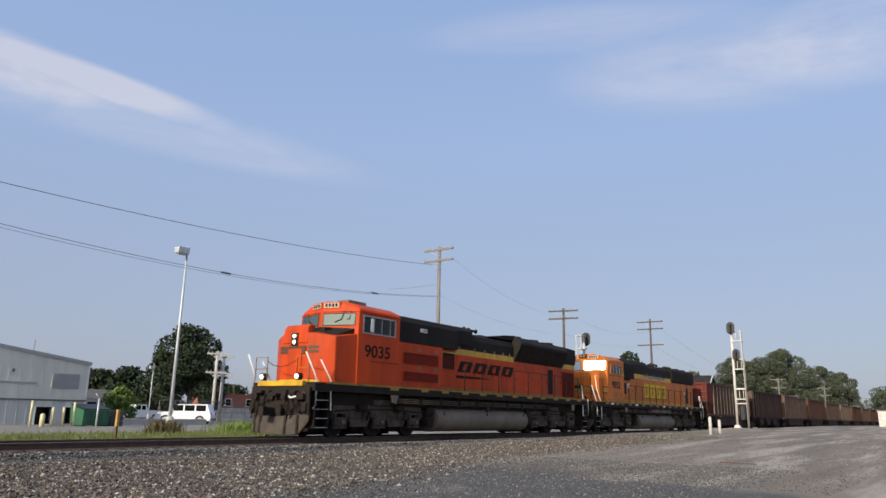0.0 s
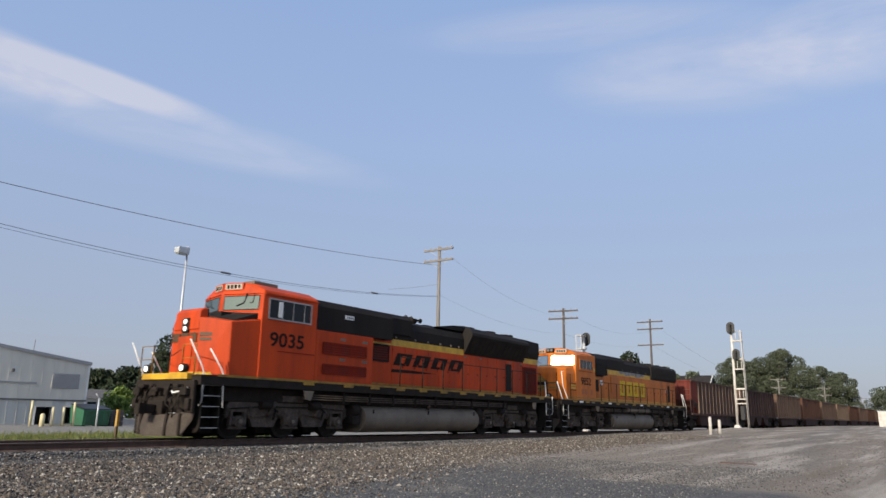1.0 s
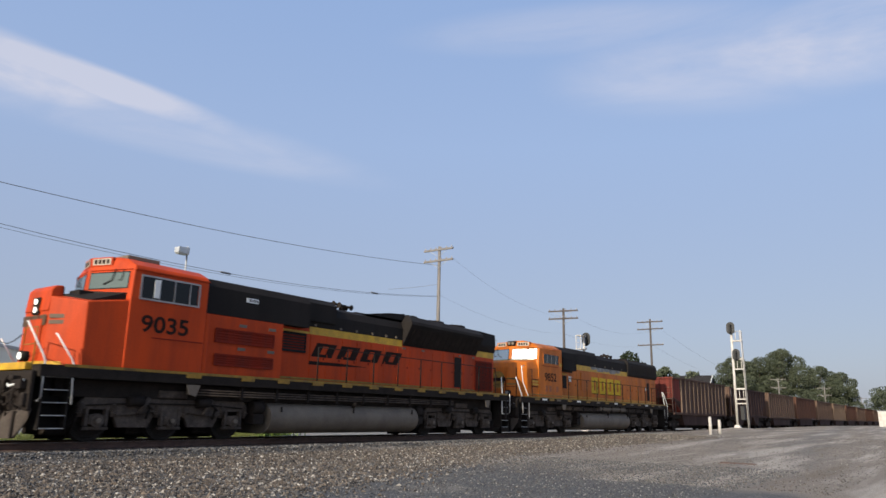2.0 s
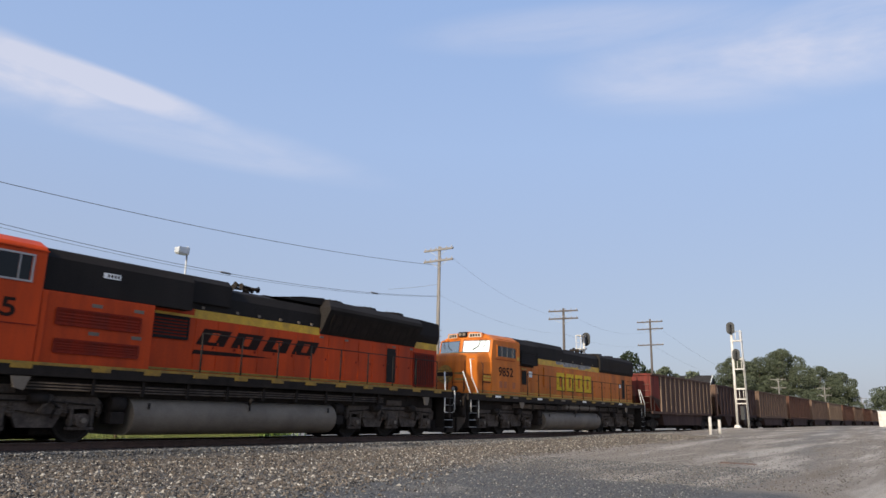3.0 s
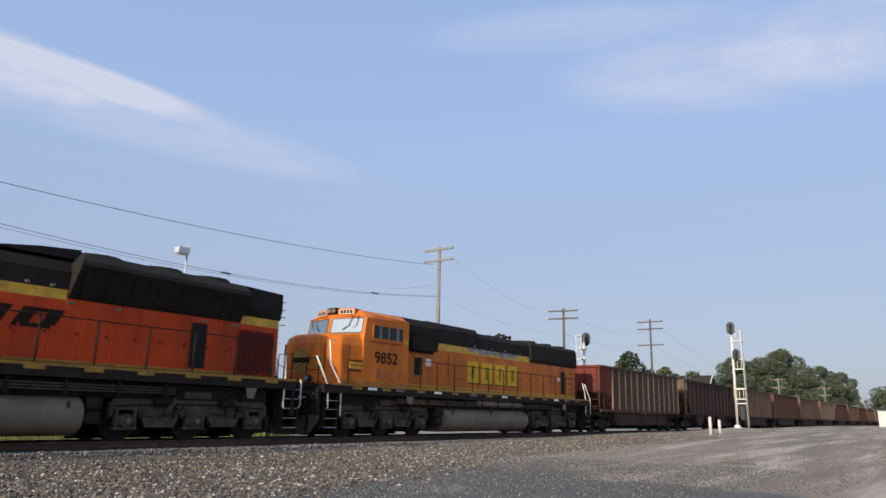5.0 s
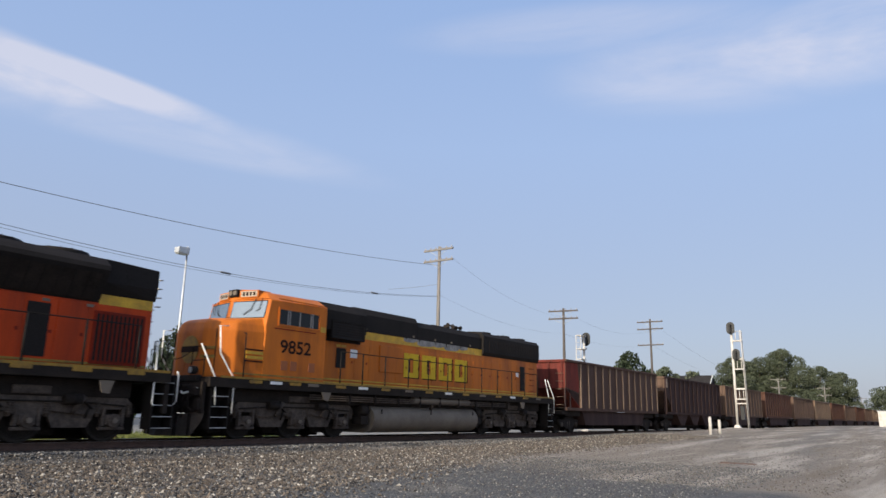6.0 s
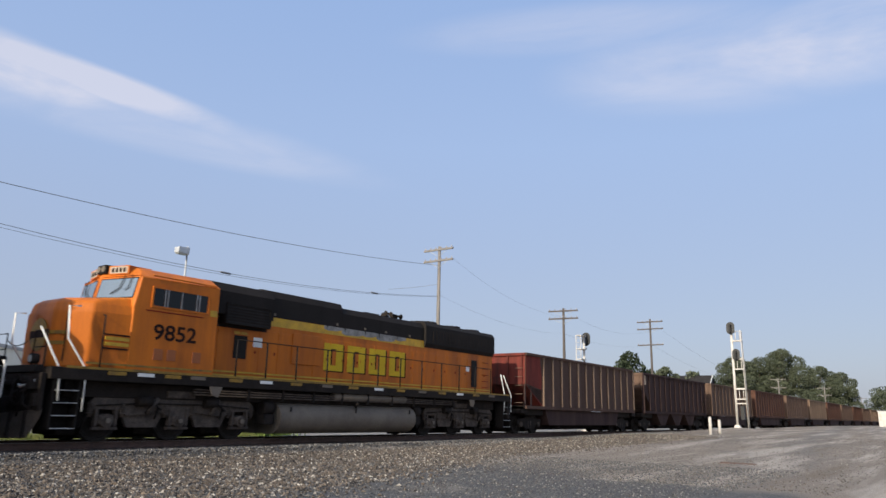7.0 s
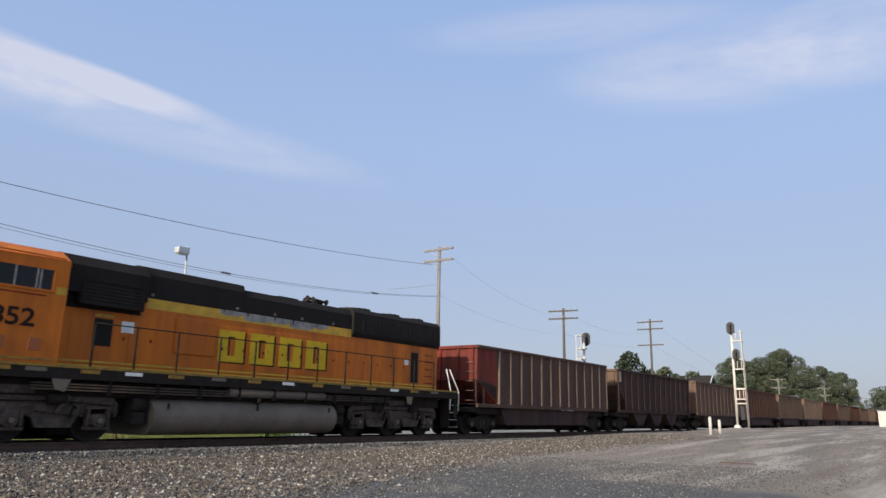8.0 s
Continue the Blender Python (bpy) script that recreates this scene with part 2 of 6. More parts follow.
def make_ground():
    xs = [-2500, -600, -150, -60, -25] + [i * 0.5 - 10 for i in range(0, 161)] + [72, 76, 80, 90, 100, 120, 150, 200, 300, 600, 1200, 2500]
    ys = [-2500, -600, -150, -60, -35, -25] + [i * 0.4 - 20 for i in range(0, 76)] + [12, 15, 20, 30, 50, 90, 150, 300, 600, 1200, 2500]
    verts = [(x, y, ground_z(x, y)) for y in ys for x in xs]
    w = len(xs)
    faces = [(j * w + i, j * w + i + 1, (j + 1) * w + i + 1, (j + 1) * w + i) for j in range(len(ys) - 1) for i in range(w - 1)]
    m = bpy.data.materials.new("gravel_ground")
    m.use_nodes = True
    n, l = m.node_tree.nodes, m.node_tree.links
    b = n["Principled BSDF"]
    b.inputs["Roughness"].default_value = 0.95
    b.inputs["Specular IOR Level"].default_value = 0.2
    co = n.new("ShaderNodeTexCoord")
    sep = n.new("ShaderNodeSeparateXYZ")
    l.new(co.outputs["Object"], sep.inputs[0])

    def tex(kind, scale, detail=6):
        t = n.new(kind)
        t.inputs["Scale"].default_value = scale
        if kind == "ShaderNodeTexNoise":
            t.inputs["Detail"].default_value = detail
        l.new(co.outputs["Object"], t.inputs["Vector"])
        return t

    def ramp(src, *stops):
        r = n.new("ShaderNodeValToRGB")
        r.color_ramp.elements[0].position, r.color_ramp.elements[0].color = stops[0][0], (*stops[0][1], 1)
        r.color_ramp.elements[1].position, r.color_ramp.elements[1].color = stops[-1][0], (*stops[-1][1], 1)
        for p, c in stops[1:-1]:
            r.color_ramp.elements.new(p).color = (*c, 1)
        l.new(src, r.inputs[0])
        return r.outputs[0]

    def blend(fac, a, c, mode="MIX"):
        x = n.new("ShaderNodeMixRGB")
        x.blend_type = mode
        l.new(fac, x.inputs[0]) if not isinstance(fac, float) else None
        if isinstance(fac, float):
            x.inputs[0].default_value = fac
        l.new(a, x.inputs[1]), l.new(c, x.inputs[2])
        return x.outputs[0]

    def span(src, lo, hi, a=0.0, c=1.0):
        x = n.new("ShaderNodeMapRange")
        x.inputs["From Min"].default_value, x.inputs["From Max"].default_value = lo, hi
        x.inputs["To Min"].default_value, x.inputs["To Max"].default_value = a, c
        l.new(src, x.inputs["Value"])
        return x.outputs[0]

    def arith(op, a, c):
        x = n.new("ShaderNodeMath")
        x.operation = op
        for i, v in enumerate((a, c)):
            if isinstance(v, float):
                x.inputs[i].default_value = v
            else:
                l.new(v, x.inputs[i])
        return x.outputs[0]

    stones = tex("ShaderNodeTexVoronoi", 22)
    grit = tex("ShaderNodeTexNoise", 60, 4)
    patch = tex("ShaderNodeTexNoise", 0.22, 6)
    wide = tex("ShaderNodeTexNoise", 0.07, 3)
    speck = tex("ShaderNodeTexVoronoi", 42)
    edge = tex("ShaderNodeTexNoise", 0.55, 5)
    # fine blue-grey gravel, coarse brown and tan gravel beside the track, tan dirt further along
    fine = ramp(speck.outputs["Color"], (0.0, (0.040, 0.041, 0.043)), (0.45, (0.088, 0.089, 0.091)), (0.8, (0.138, 0.137, 0.135)), (1.0, (0.27, 0.25, 0.225)))
    coarse = ramp(stones.outputs["Color"], (0.0, (0.024, 0.022, 0.021)), (0.3, (0.058, 0.051, 0.045)), (0.55, (0.092, 0.077, 0.063)), (0.8, (0.150, 0.124, 0.098)), (1.0, (0.36, 0.325, 0.28)))
    tan = ramp(grit.outputs["Fac"], (0.25, (0.150, 0.124, 0.098)), (0.55, (0.272, 0.232, 0.188)), (0.8, (0.44, 0.385, 0.325)))
    wobble = span(edge.outputs["Fac"], 0.3, 0.7, -1.9, 1.9)
    limit = arith("MINIMUM", arith("ADD", arith("MULTIPLY", sep.outputs["X"], 0.30), -11.2), -5.2)
    over = arith("ADD", arith("SUBTRACT", sep.outputs["Y"], limit), wobble)
    base = blend(span(over, -1.8, 1.8), fine, coarse)
    # dark bluish strip beside the rails: shade of the ballast slope painted in
    shade = arith("ADD", sep.outputs["Y"], arith("MULTIPLY", wobble, 0.35))
    base = blend(arith("MULTIPLY", span(shade, -2.9, -2.3, 0.0, 0.85), span(sep.outputs["X"], 22.0, 12.0)), base, ramp(speck.outputs["Color"], (0.0, (0.038, 0.043, 0.046)), (0.7, (0.085, 0.092, 0.096)), (1.0, (0.16, 0.165, 0.165))))
    along = arith("ADD", sep.outputs["X"], arith("MULTIPLY", arith("ADD", sep.outputs["Y"], 11.0), -0.45))
    mask = arith("ADD", span(along, 13.0, 19.0), span(patch.outputs["Fac"], 0.35, 0.65, -0.40, 0.40))
    mask = span(mask, 0.30, 0.70)
    base = blend(mask, base, tan)
    base = blend(arith("MULTIPLY", span(sep.outputs["X"], 40.0, 16.0, 0.0, 0.8), span(over, 0.4, 1.4)), base, coarse)
    base = blend(span(wide.outputs["Fac"], 0.4, 0.62, 0.0, 0.30), base, ramp(grit.outputs["Fac"], (0.3, (0.115, 0.104, 0.092)), (0.7, (0.215, 0.195, 0.170))))
    # compacted grey lane down the dirt road
    lane_y = arith("ADD", sep.outputs["Y"], arith("MULTIPLY", arith("SUBTRACT", 16.5, sep.outputs["X"]), 0.095))
    lane = arith("ABSOLUTE", arith("ADD", arith("ADD", lane_y, 14.6), arith("MULTIPLY", wobble, 0.4)), 0.0)
    base = blend(arith("MULTIPLY", span(lane, 0.5, 1.5, 0.75, 0.0), mask), base, ramp(grit.outputs["Fac"], (0.3, (0.135, 0.122, 0.108)), (0.7, (0.235, 0.214, 0.188))))
    # wheel tracks and washed-out streaks along the road
    sm = n.new("ShaderNodeMapping")
    sm.inputs["Scale"].default_value = (0.10, 0.9, 1.0)
    sm.inputs["Rotation"].default_value = (0, 0, radians(-8))
    l.new(co.outputs["Object"], sm.inputs["Vector"])
    lanes = n.new("ShaderNodeTexNoise")
    lanes.inputs["Scale"].default_value, lanes.inputs["Detail"].default_value, lanes.inputs["Roughness"].default_value = 1.0, 8, 0.6
    l.new(sm.outputs[0], lanes.inputs["Vector"])
    pale = ramp(grit.outputs["Fac"], (0.3, (0.32, 0.275, 0.225)), (0.7, (0.56, 0.50, 0.43)))
    base = blend(arith("MULTIPLY", span(lanes.outputs["Fac"], 0.50, 0.64, 0.0, 0.85), mask), base, pale)
    rusty = ramp(grit.outputs["Fac"], (0.3, (0.11, 0.078, 0.055)), (0.7, (0.20, 0.15, 0.105)))
    base = blend(arith("MULTIPLY", span(lanes.outputs["Fac"], 0.44, 0.30, 0.0, 0.6), mask), base, rusty)
    # earth and turf beyond the track
    turf = ramp(patch.outputs["Fac"], (0.3, (0.10, 0.12, 0.03)), (0.5, (0.15, 0.16, 0.05)), (0.7, (0.24, 0.21, 0.12)))
    lot = ramp(grit.outputs["Fac"], (0.3, (0.19, 0.178, 0.158)), (0.7, (0.32, 0.30, 0.27)))
    base = blend(span(sep.outputs["Y"], 2.6, 3.0), base, turf)
    reach = arith("SUBTRACT", sep.outputs["X"], arith("MULTIPLY", sep.outputs["Y"], 0.8))
    base = blend(arith("MULTIPLY", span(reach, 15.5, 17.5), span(sep.outputs["Y"], 2.7, 3.1)), base, lot)
    base = blend(span(sep.outputs["Y"], 12.0, 13.0), base, lot)
    base = blend(span(sep.outputs["Y"], 60.0, 70.0), base, turf)
    # oil-darkened ballast in the track
    d = arith("ABSOLUTE", sep.outputs["Y"], 0.0)
    dark = ramp(stones.outputs["Color"], (0.0, (0.035, 0.03, 0.028)), (1.0, (0.11, 0.095, 0.085)))
    base = blend(span(d, 1.5, 1.95, 1.0, 0.0), base, dark)
    l.new(base, b.inputs["Base Color"])
    bp = n.new("ShaderNodeBump")
    bp.inputs["Strength"].default_value, bp.inputs["Distance"].default_value = 0.9, 0.03
    l.new(arith("ADD", stones.outputs["Distance"], arith("MULTIPLY", grit.outputs["Fac"], 0.6)), bp.inputs["Height"])
    l.new(bp.outputs[0], b.inputs["Normal"])
    tagged(raw("ground", verts, faces, m, smooth=True), "grey gravel and tan dirt ground beside the railway", "ground", kind="structure")


make_ground()


def make_track():
    track = thing("railway_track", "rusty steel rails on dark oily ties", "track", kind="structure")
    for y in (-0.755, 0.755):
        bm = B()
        prof = [(-0.075, -0.185), (0.075, -0.185), (0.075, -0.172), (0.012, -0.15), (0.010, -0.045), (0.036, -0.035), (0.036, -0.006), (0.028, 0.0), (-0.028, 0.0), (-0.036, -0.006), (-0.036, -0.035), (-0.010, -0.045), (-0.012, -0.15), (-0.075, -0.172)]
        prism(bm, [(y + a, b - 0.002) for a, b in prof], -400, 900)
        rail = part("rail", bm, RUST, track)
        bm = B()
        box(bm, -400, 900, y - 0.027, y + 0.027, -0.0015, 0.0)
        part("rail_head", bm, STEEL, rail, "polished steel running surface")
    tie = box(B(), -0.115, 0.115, -1.3, 1.3, -0.33, -0.172, 0.012)
    me = bpy.data.meshes.new("tie")
    tie.to_mesh(me)
    tie.free()
    wood = mat("creosoted_wood", (0.055, 0.042, 0.034), 0.9, vary=0.4, scale=3, bump=0.5, rand=0.3)
    for i in range(170):
        share("tie", me, wood, track, at=pose(-5 + i * 0.5, 0.04 * math.sin(i * 2.7), 0.0, 0, 0, 0.8 * math.sin(i * 5.1)))


make_track()


# ---------------------------------------------------------------- running gear
def wheel_mesh(r, name):
    bm = B()
    for s in (-1, 1):
        prof = [(0.09, 0.0), (0.09, 0.085), (0.16, 0.075), (r * 0.55, 0.03), (r * 0.80, 0.045), (r * 0.86, 0.09), (r, 0.09), (r + 0.004, -0.045), (r + 0.025, -0.05), (r + 0.025, -0.075), (r * 0.86, -0.075), (r * 0.80, -0.03), (0.16, -0.05), (0.09, -0.07)]
        seg = 28
        rings = []
        for rad, off in prof:
            rings.append([bm.verts.new((rad * math.cos(2 * math.pi * k / seg), s * (0.735 + off), rad * math.sin(2 * math.pi * k / seg))) for k in range(seg)])
        for a, b in zip(rings, rings[1:] + rings[:1]):
            for k in range(seg):
                bm.faces.new((a[k], a[(k + 1) % seg], b[(k + 1) % seg], b[k]))
    tube(bm, [(0, -1.0, 0), (0, 1.0, 0)], 0.09, 12)
    for s in (-1, 1):
        for k in range(3):
            q = k * 2.094
            box(bm, 0.05 * math.cos(q) - 0.015, 0.05 * math.cos(q) + 0.015, s * 0.99, s * 1.015, 0.05 * math.sin(q) - 0.015, 0.05 * math.sin(q) + 0.015)
    bmesh.ops.recalc_face_normals(bm, faces=list(bm.faces))
    me = bpy.data.meshes.new(name)
    bm.to_mesh(me)
    bm.free()
    return me


LOCO_WHEEL, CAR_WHEEL = wheel_mesh(0.533, "wheelset"), wheel_mesh(0.46, "wheelset")


def loco_truck(loco, x, flip):
    """A three-axle truck with its wheelsets, centred at x."""
    bm = B()
    for s in (-1, 1):
        y0, y1 = s * 1.02, s * 1.17
        out = [(-2.55, 0.98), (-2.45, 1.10), (-1.75, 1.14), (-1.4, 1.22), (-0.5, 1.24), (-0.3, 1.12), (0.35, 1.12), (0.55, 1.24), (1.4, 1.22), (1.75, 1.14), (2.45, 1.10), (2.55, 0.98), (2.50, 0.82), (1.72, 0.80), (1.55, 0.66), (1.0, 0.70), (0.55, 0.76), (0.3, 0.66), (-0.3, 0.66), (-0.55, 0.76), (-1.0, 0.70), (-1.55, 0.66), (-1.72, 0.80), (-2.50, 0.82)]
        prism(bm, [(x + a, b) for a, b in out], y0, y1, "y")
        for ax in (-2.1, 0.0, 2.1):
            for dx in (-0.30, 0.22):
                box(bm, x + ax + dx, x + ax + dx + 0.08, s * 1.04, s * 1.2, 0.40, 0.86, 0.012)
        box(bm, x - 0.45, x + 0.45, s * 0.75, s * 1.25, 1.14, 1.34, 0.03)
        for ax in (-1.05, 1.05):
            prism(bm, [(x + ax - 0.62, 0.74), (x + ax + 0.62, 0.74), (x + ax + 0.42, 0.36), (x + ax - 0.42, 0.36)], s * 0.96, s * 1.10, "y")
    for dx in (-1.05, 1.05):
        box(bm, x + dx - 0.2, x + dx + 0.2, -1.02, 1.02, 0.55, 0.95, 0.03)
    rounded_bogie = part("truck", bm, FRAME_STEEL, loco, "dusty cast steel three-axle truck frame")
    for s in (-1, 1):
        for ax in (-2.1, 0.0, 2.1):
            bm = B()
            tube(bm, [(x + ax, s * 1.0, 0.533), (x + ax, s * 1.26, 0.533)], 0.17, 14)
            tube(bm, [(x + ax, s * 1.26, 0.533), (x + ax, s * 1.30, 0.533)], 0.10, 12)
            box(bm, x + ax - 0.2, x + ax + 0.2, s * 0.98, s * 1.2, 0.42, 0.68, 0.03)
            part("axle_box", bm, FRAME_STEEL, rounded_bogie)
        for ax in (-2.1, 0.0, 2.1):
            for dx in (-0.42, 0.42):
                coil = B()
                for k in range(5):
                    tube(coil, [(x + ax + dx, s * 1.13, 0.70 + 0.055 * k), (x + ax + dx, s * 1.13, 0.73 + 0.055 * k)], 0.095, 12)
                tube(coil, [(x + ax + dx, s * 1.13, 0.62), (x + ax + dx, s * 1.13, 1.0)], 0.06, 8)
                part("coil_spring", coil, FRAME_STEEL, rounded_bogie)
            part("axle_cover", tube(B(), [(x + ax, s * 1.301, 0.533), (x + ax, s * 1.325, 0.533)], 0.065, 10), TANK, rounded_bogie)
            part("pedestal_tie", box(B(), x + ax - 0.34, x + ax + 0.34, s * 1.06, s * 1.18, 0.30, 0.38, 0.015), FRAME_STEEL, rounded_bogie)
        for dx in (-1.0, 1.0):
            part("damper", tube(B(), [(x + dx, s * 1.22, 0.70), (x + dx + 0.28, s * 1.24, 1.12)], [0.05, 0.07], 10), FRAME_STEEL, rounded_bogie)
        part("brake_pipe", tube(B(), [(x - 2.4, s * 1.19, 0.90), (x - 1.2, s * 1.20, 0.98), (x + 1.2, s * 1.20, 0.98), (x + 2.4, s * 1.19, 0.90)], 0.022, 6), SOOT, rounded_bogie)
        for dx in (-1.35, 0.75):
            bm = B()
            tube(bm, [(x + dx, s * 1.26, 1.02), (x + dx + 0.42, s * 1.26, 1.05)], 0.13, 12)
            tube(bm, [(x + dx + 0.42, s * 1.26, 1.05), (x + dx + 0.75, s * 1.24, 0.82)], 0.025, 6)
            part("brake_cylinder", bm, SOOT, rounded_bogie)
        for dx in (-0.75, 1.35):
            bm = B()
            tube(bm, [(x + dx, s * 1.2, 0.58), (x + dx + 0.1, s * 1.2, 0.9)], 0.03, 6)
            part("brake_hanger", bm, SOOT, rounded_bogie)
            part("brake_shoe", box(B(), x + dx - 0.06, x + dx + 0.04, s * 0.7, s * 0.9, 0.35, 0.75, 0.02), SOOT, rounded_bogie)
        bm = B()
        tube(bm, [(x - 2.5, s * 1.14, 0.92), (x - 2.62, s * 1.1, 0.5), (x - 2.62, s * 0.8, 0.12)], 0.03, 6)
        part("sand_pipe", bm, SOOT, rounded_bogie)
    # one dark plate for the dense rigging and the shade behind the wheels
    part("brake_rigging", box(B(), x - 2.7, x + 2.7, 0.62, 0.66, 0.03, 0.62, 0.01), SOOT, rounded_bogie)
    for ax in (-2.1, 0.0, 2.1):
        part("traction_motor", box(B(), x + ax - flip * 0.95, x + ax - flip * 0.15, -0.62, 0.62, 0.16, 0.92, 0.06), SOOT, rounded_bogie, "dark traction motor")
        part("gear_case", box(B(), x + ax - 0.42, x + ax + 0.42, -0.68, -0.63, 0.14, 0.86, 0.02), SOOT, rounded_bogie)
        share("wheelset", LOCO_WHEEL, WHEEL, rounded_bogie, "steel wheels on their axle", pose(x + ax, 0, 0.535))
    return rounded_bogie


STEP_EDGE = mat("worn_step_edge", (0.42, 0.41, 0.39), 0.6, vary=0.25, dirt=(0.1, 0.09, 0.08), dirt_amount=0.7)


def steps(loco, x, rails):
    """Step wells with worn pale treads on both sides; rails are the bent grab rails as (x, z) points."""
    for s in (-1, 1):
        bm = B()
        box(bm, x - 0.29, x + 0.29, s * 1.02, s * 1.06, 0.34, 1.72)
        box(bm, x - 0.33, x - 0.29, s * 1.02, s * 1.46, 0.32, 1.72)
        box(bm, x + 0.29, x + 0.33, s * 1.02, s * 1.46, 0.32, 1.72)
        well = part("step_well", bm, BLACK, loco)
        for k in range(5):
            z = 0.34 + 0.297 * k
            part("step", box(B(), x - 0.285, x + 0.285, s * 1.07, s * 1.46, z, z + 0.02), BLACK, well)
            part("step_edge", box(B(), x - 0.285, x + 0.285, s * 1.463, s * 1.475, z, z + 0.022), STEP_EDGE, well, "white painted step edge")
        for z in (1.42, 1.58):
            part("warning_decal", box(B(), x + 0.335, x + 0.339, s * 1.12, s * 1.26, z, z + 0.10), WHITE, well, "small white warning decal")
        for bend in rails:
            bm = tube(B(), [(px, s * (1.52 if pz < 2.1 else 1.52 - 0.10 * min(pz - 2.1, 1.0)), pz) for px, pz in bend], 0.022, 8)
            part("grab_rail", bm, WHITE, loco, "white grab rail beside the steps")


def coupler(loco, x, way):
    bm = B()
    box(bm, min(x, x - way * 0.55), max(x, x - way * 0.55), -0.10, 0.10, 0.72, 0.98, 0.03)
    hull(bm, [(x + way * 0.02, y, z) for y in (-0.2, 0.05) for z in (0.70, 1.0)] + [(x - way * 0.2, y, z) for y in (-0.14, 0.14) for z in (0.70, 1.0)])
    part("coupler", bm, SOOT, loco, "knuckle coupler")


def hoses(loco, x, way):
    for i, y in enumerate((-0.95, -0.7, -0.45, 0.5, 0.75, 1.0)):
        bm = B()
        tube(bm, [(x, y, 1.25), (x + way * 0.12, y, 1.15), (x + way * 0.2, y + 0.05, 0.85), (x + way * 0.12, y + 0.2, 0.62)], 0.025, 8)
        part("air_hose", bm, SOOT, loco)


def side_rail(loco, xs, z_deck, z_top, foot, colour, marks):
    for s in (-1, 1):
        bm = B()
        for i, x in enumerate(xs):
            pbm = B()
            tube(pbm, [(x, s * 1.50, z_deck - 0.02), (x, s * 1.50, z_top)], 0.026, 6)
            box(pbm, x - 0.05, x + 0.05, s * 1.47, s * 1.53, z_deck - 0.02, z_deck + 0.02)
            part("handrail_post", pbm, colour, loco)
        tube(bm, [(xs[0], s * 1.50, z_top)] + [(x, s * 1.50, z_top) for x in xs[1:]], 0.018, 6)
        part("handrail", bm, colour, loco, "dark handrail along the walkway")
        for i, x in enumerate(foot):
            fbm = box(B(), x - 0.24, x + 0.24, s * 1.563, s * 1.572, z_deck - 0.14, z_deck - 0.05)
            part("edge_marker", fbm, marks[i % len(marks)], loco, "painted reflective marker on the sill")


def slats(loco, x0, x1, y, z0, z1, count, body, fin, name="grille", label=""):
    """A framed louvred panel with separate slats, on both sides."""
    for s in (-1, 1):
        bm = B()
        box(bm, x0, x1, s * y, s * (y + 0.015), z0, z1)
        g = part(name, bm, body, loco, label)
        for a, b, c, d in ((x0, x1, z0 - 0.02, z0 + 0.03), (x0, x1, z1 - 0.03, z1 + 0.02), (x0 - 0.02, x0 + 0.03, z0, z1), (x1 - 0.03, x1 + 0.02, z0, z1)):
            part("grille_frame", box(B(), a, b, s * (y + 0.016), s * (y + 0.04), c, d), fin, g)
        h = (z1 - z0) / count
        for k in range(count):
            bm = B()
            hull(bm, [(x, s * yy, z0 + h * k + dz) for x in (x0 + 0.03, x1 - 0.03) for yy, dz in ((y + 0.016, h * 0.75), (y + 0.016, h * 0.60), (y + 0.034, h * 0.2), (y + 0.034, h * 0.32))])
            part("slat", bm, fin, g)


def slab_emblem(loco, x0, x1, z0, z1, y, skew, material, name="emblem", both=True):
    """Four plain slabs, each with a slot, standing for a painted emblem."""
    bars = ((0.02, 0.31, 0.0, 1.0), (0.53, 0.82, 0.0, 1.0), (0.31, 0.53, 0.0, 0.20), (0.31, 0.53, 0.80, 1.0))
    for s in ((-1, 1) if both else (-1,)):
        w = (x1 - x0) / 4
        for k in range(4):
            bm = B()
            for i, (u0, u1, v0, v1) in enumerate(bars):
                za, zb = z0 + (z1 - z0) * v0, z0 + (z1 - z0) * v1
                xa, xb = x0 + w * (k + u0), x0 + w * (k + u1)
                prism(bm, [(xa + skew * v0, za), (xb + skew * v0, za), (xb + skew * v1, zb), (xa + skew * v1, zb)], s * y, s * (y + 0.004 + 0.0006 * i), "y")
            part(name, bm, material, loco)


def window_panel(loco, x0, x1, z0, z1, y, panes, frame_mat, mullion=0.03):
    """A row of side windows with frame and panes on both sides."""
    for s in (-1, 1):
        bm = B()
        t = 0.045
        for a, b, c, d in ((x0 - t, x1 + t, z1, z1 + t), (x0 - t, x1 + t, z0 - t, z0), (x0 - t, x0, z0, z1), (x1, x1 + t, z0, z1)):
            box(bm, a, b, s * (y - 0.02), s * (y + 0.03), c, d)
        w = part("window", bm, frame_mat, loco, "sliding cab side window")
        edges = [x0 + (x1 - x0) * p for p in panes]
        for a, b in zip(edges, edges[1:]):
            part("pane", box(B(), a + 0.02, b - 0.02, s * (y - 0.01), s * (y + 0.012), z0 + 0.005, z1 - 0.005), GLASS, w)
        for a in edges[1:-1]:
            part("mullion", box(B(), a - 0.014, a + 0.014, s * (y - 0.01), s * (y + 0.026), z0, z1), STEEL, w)


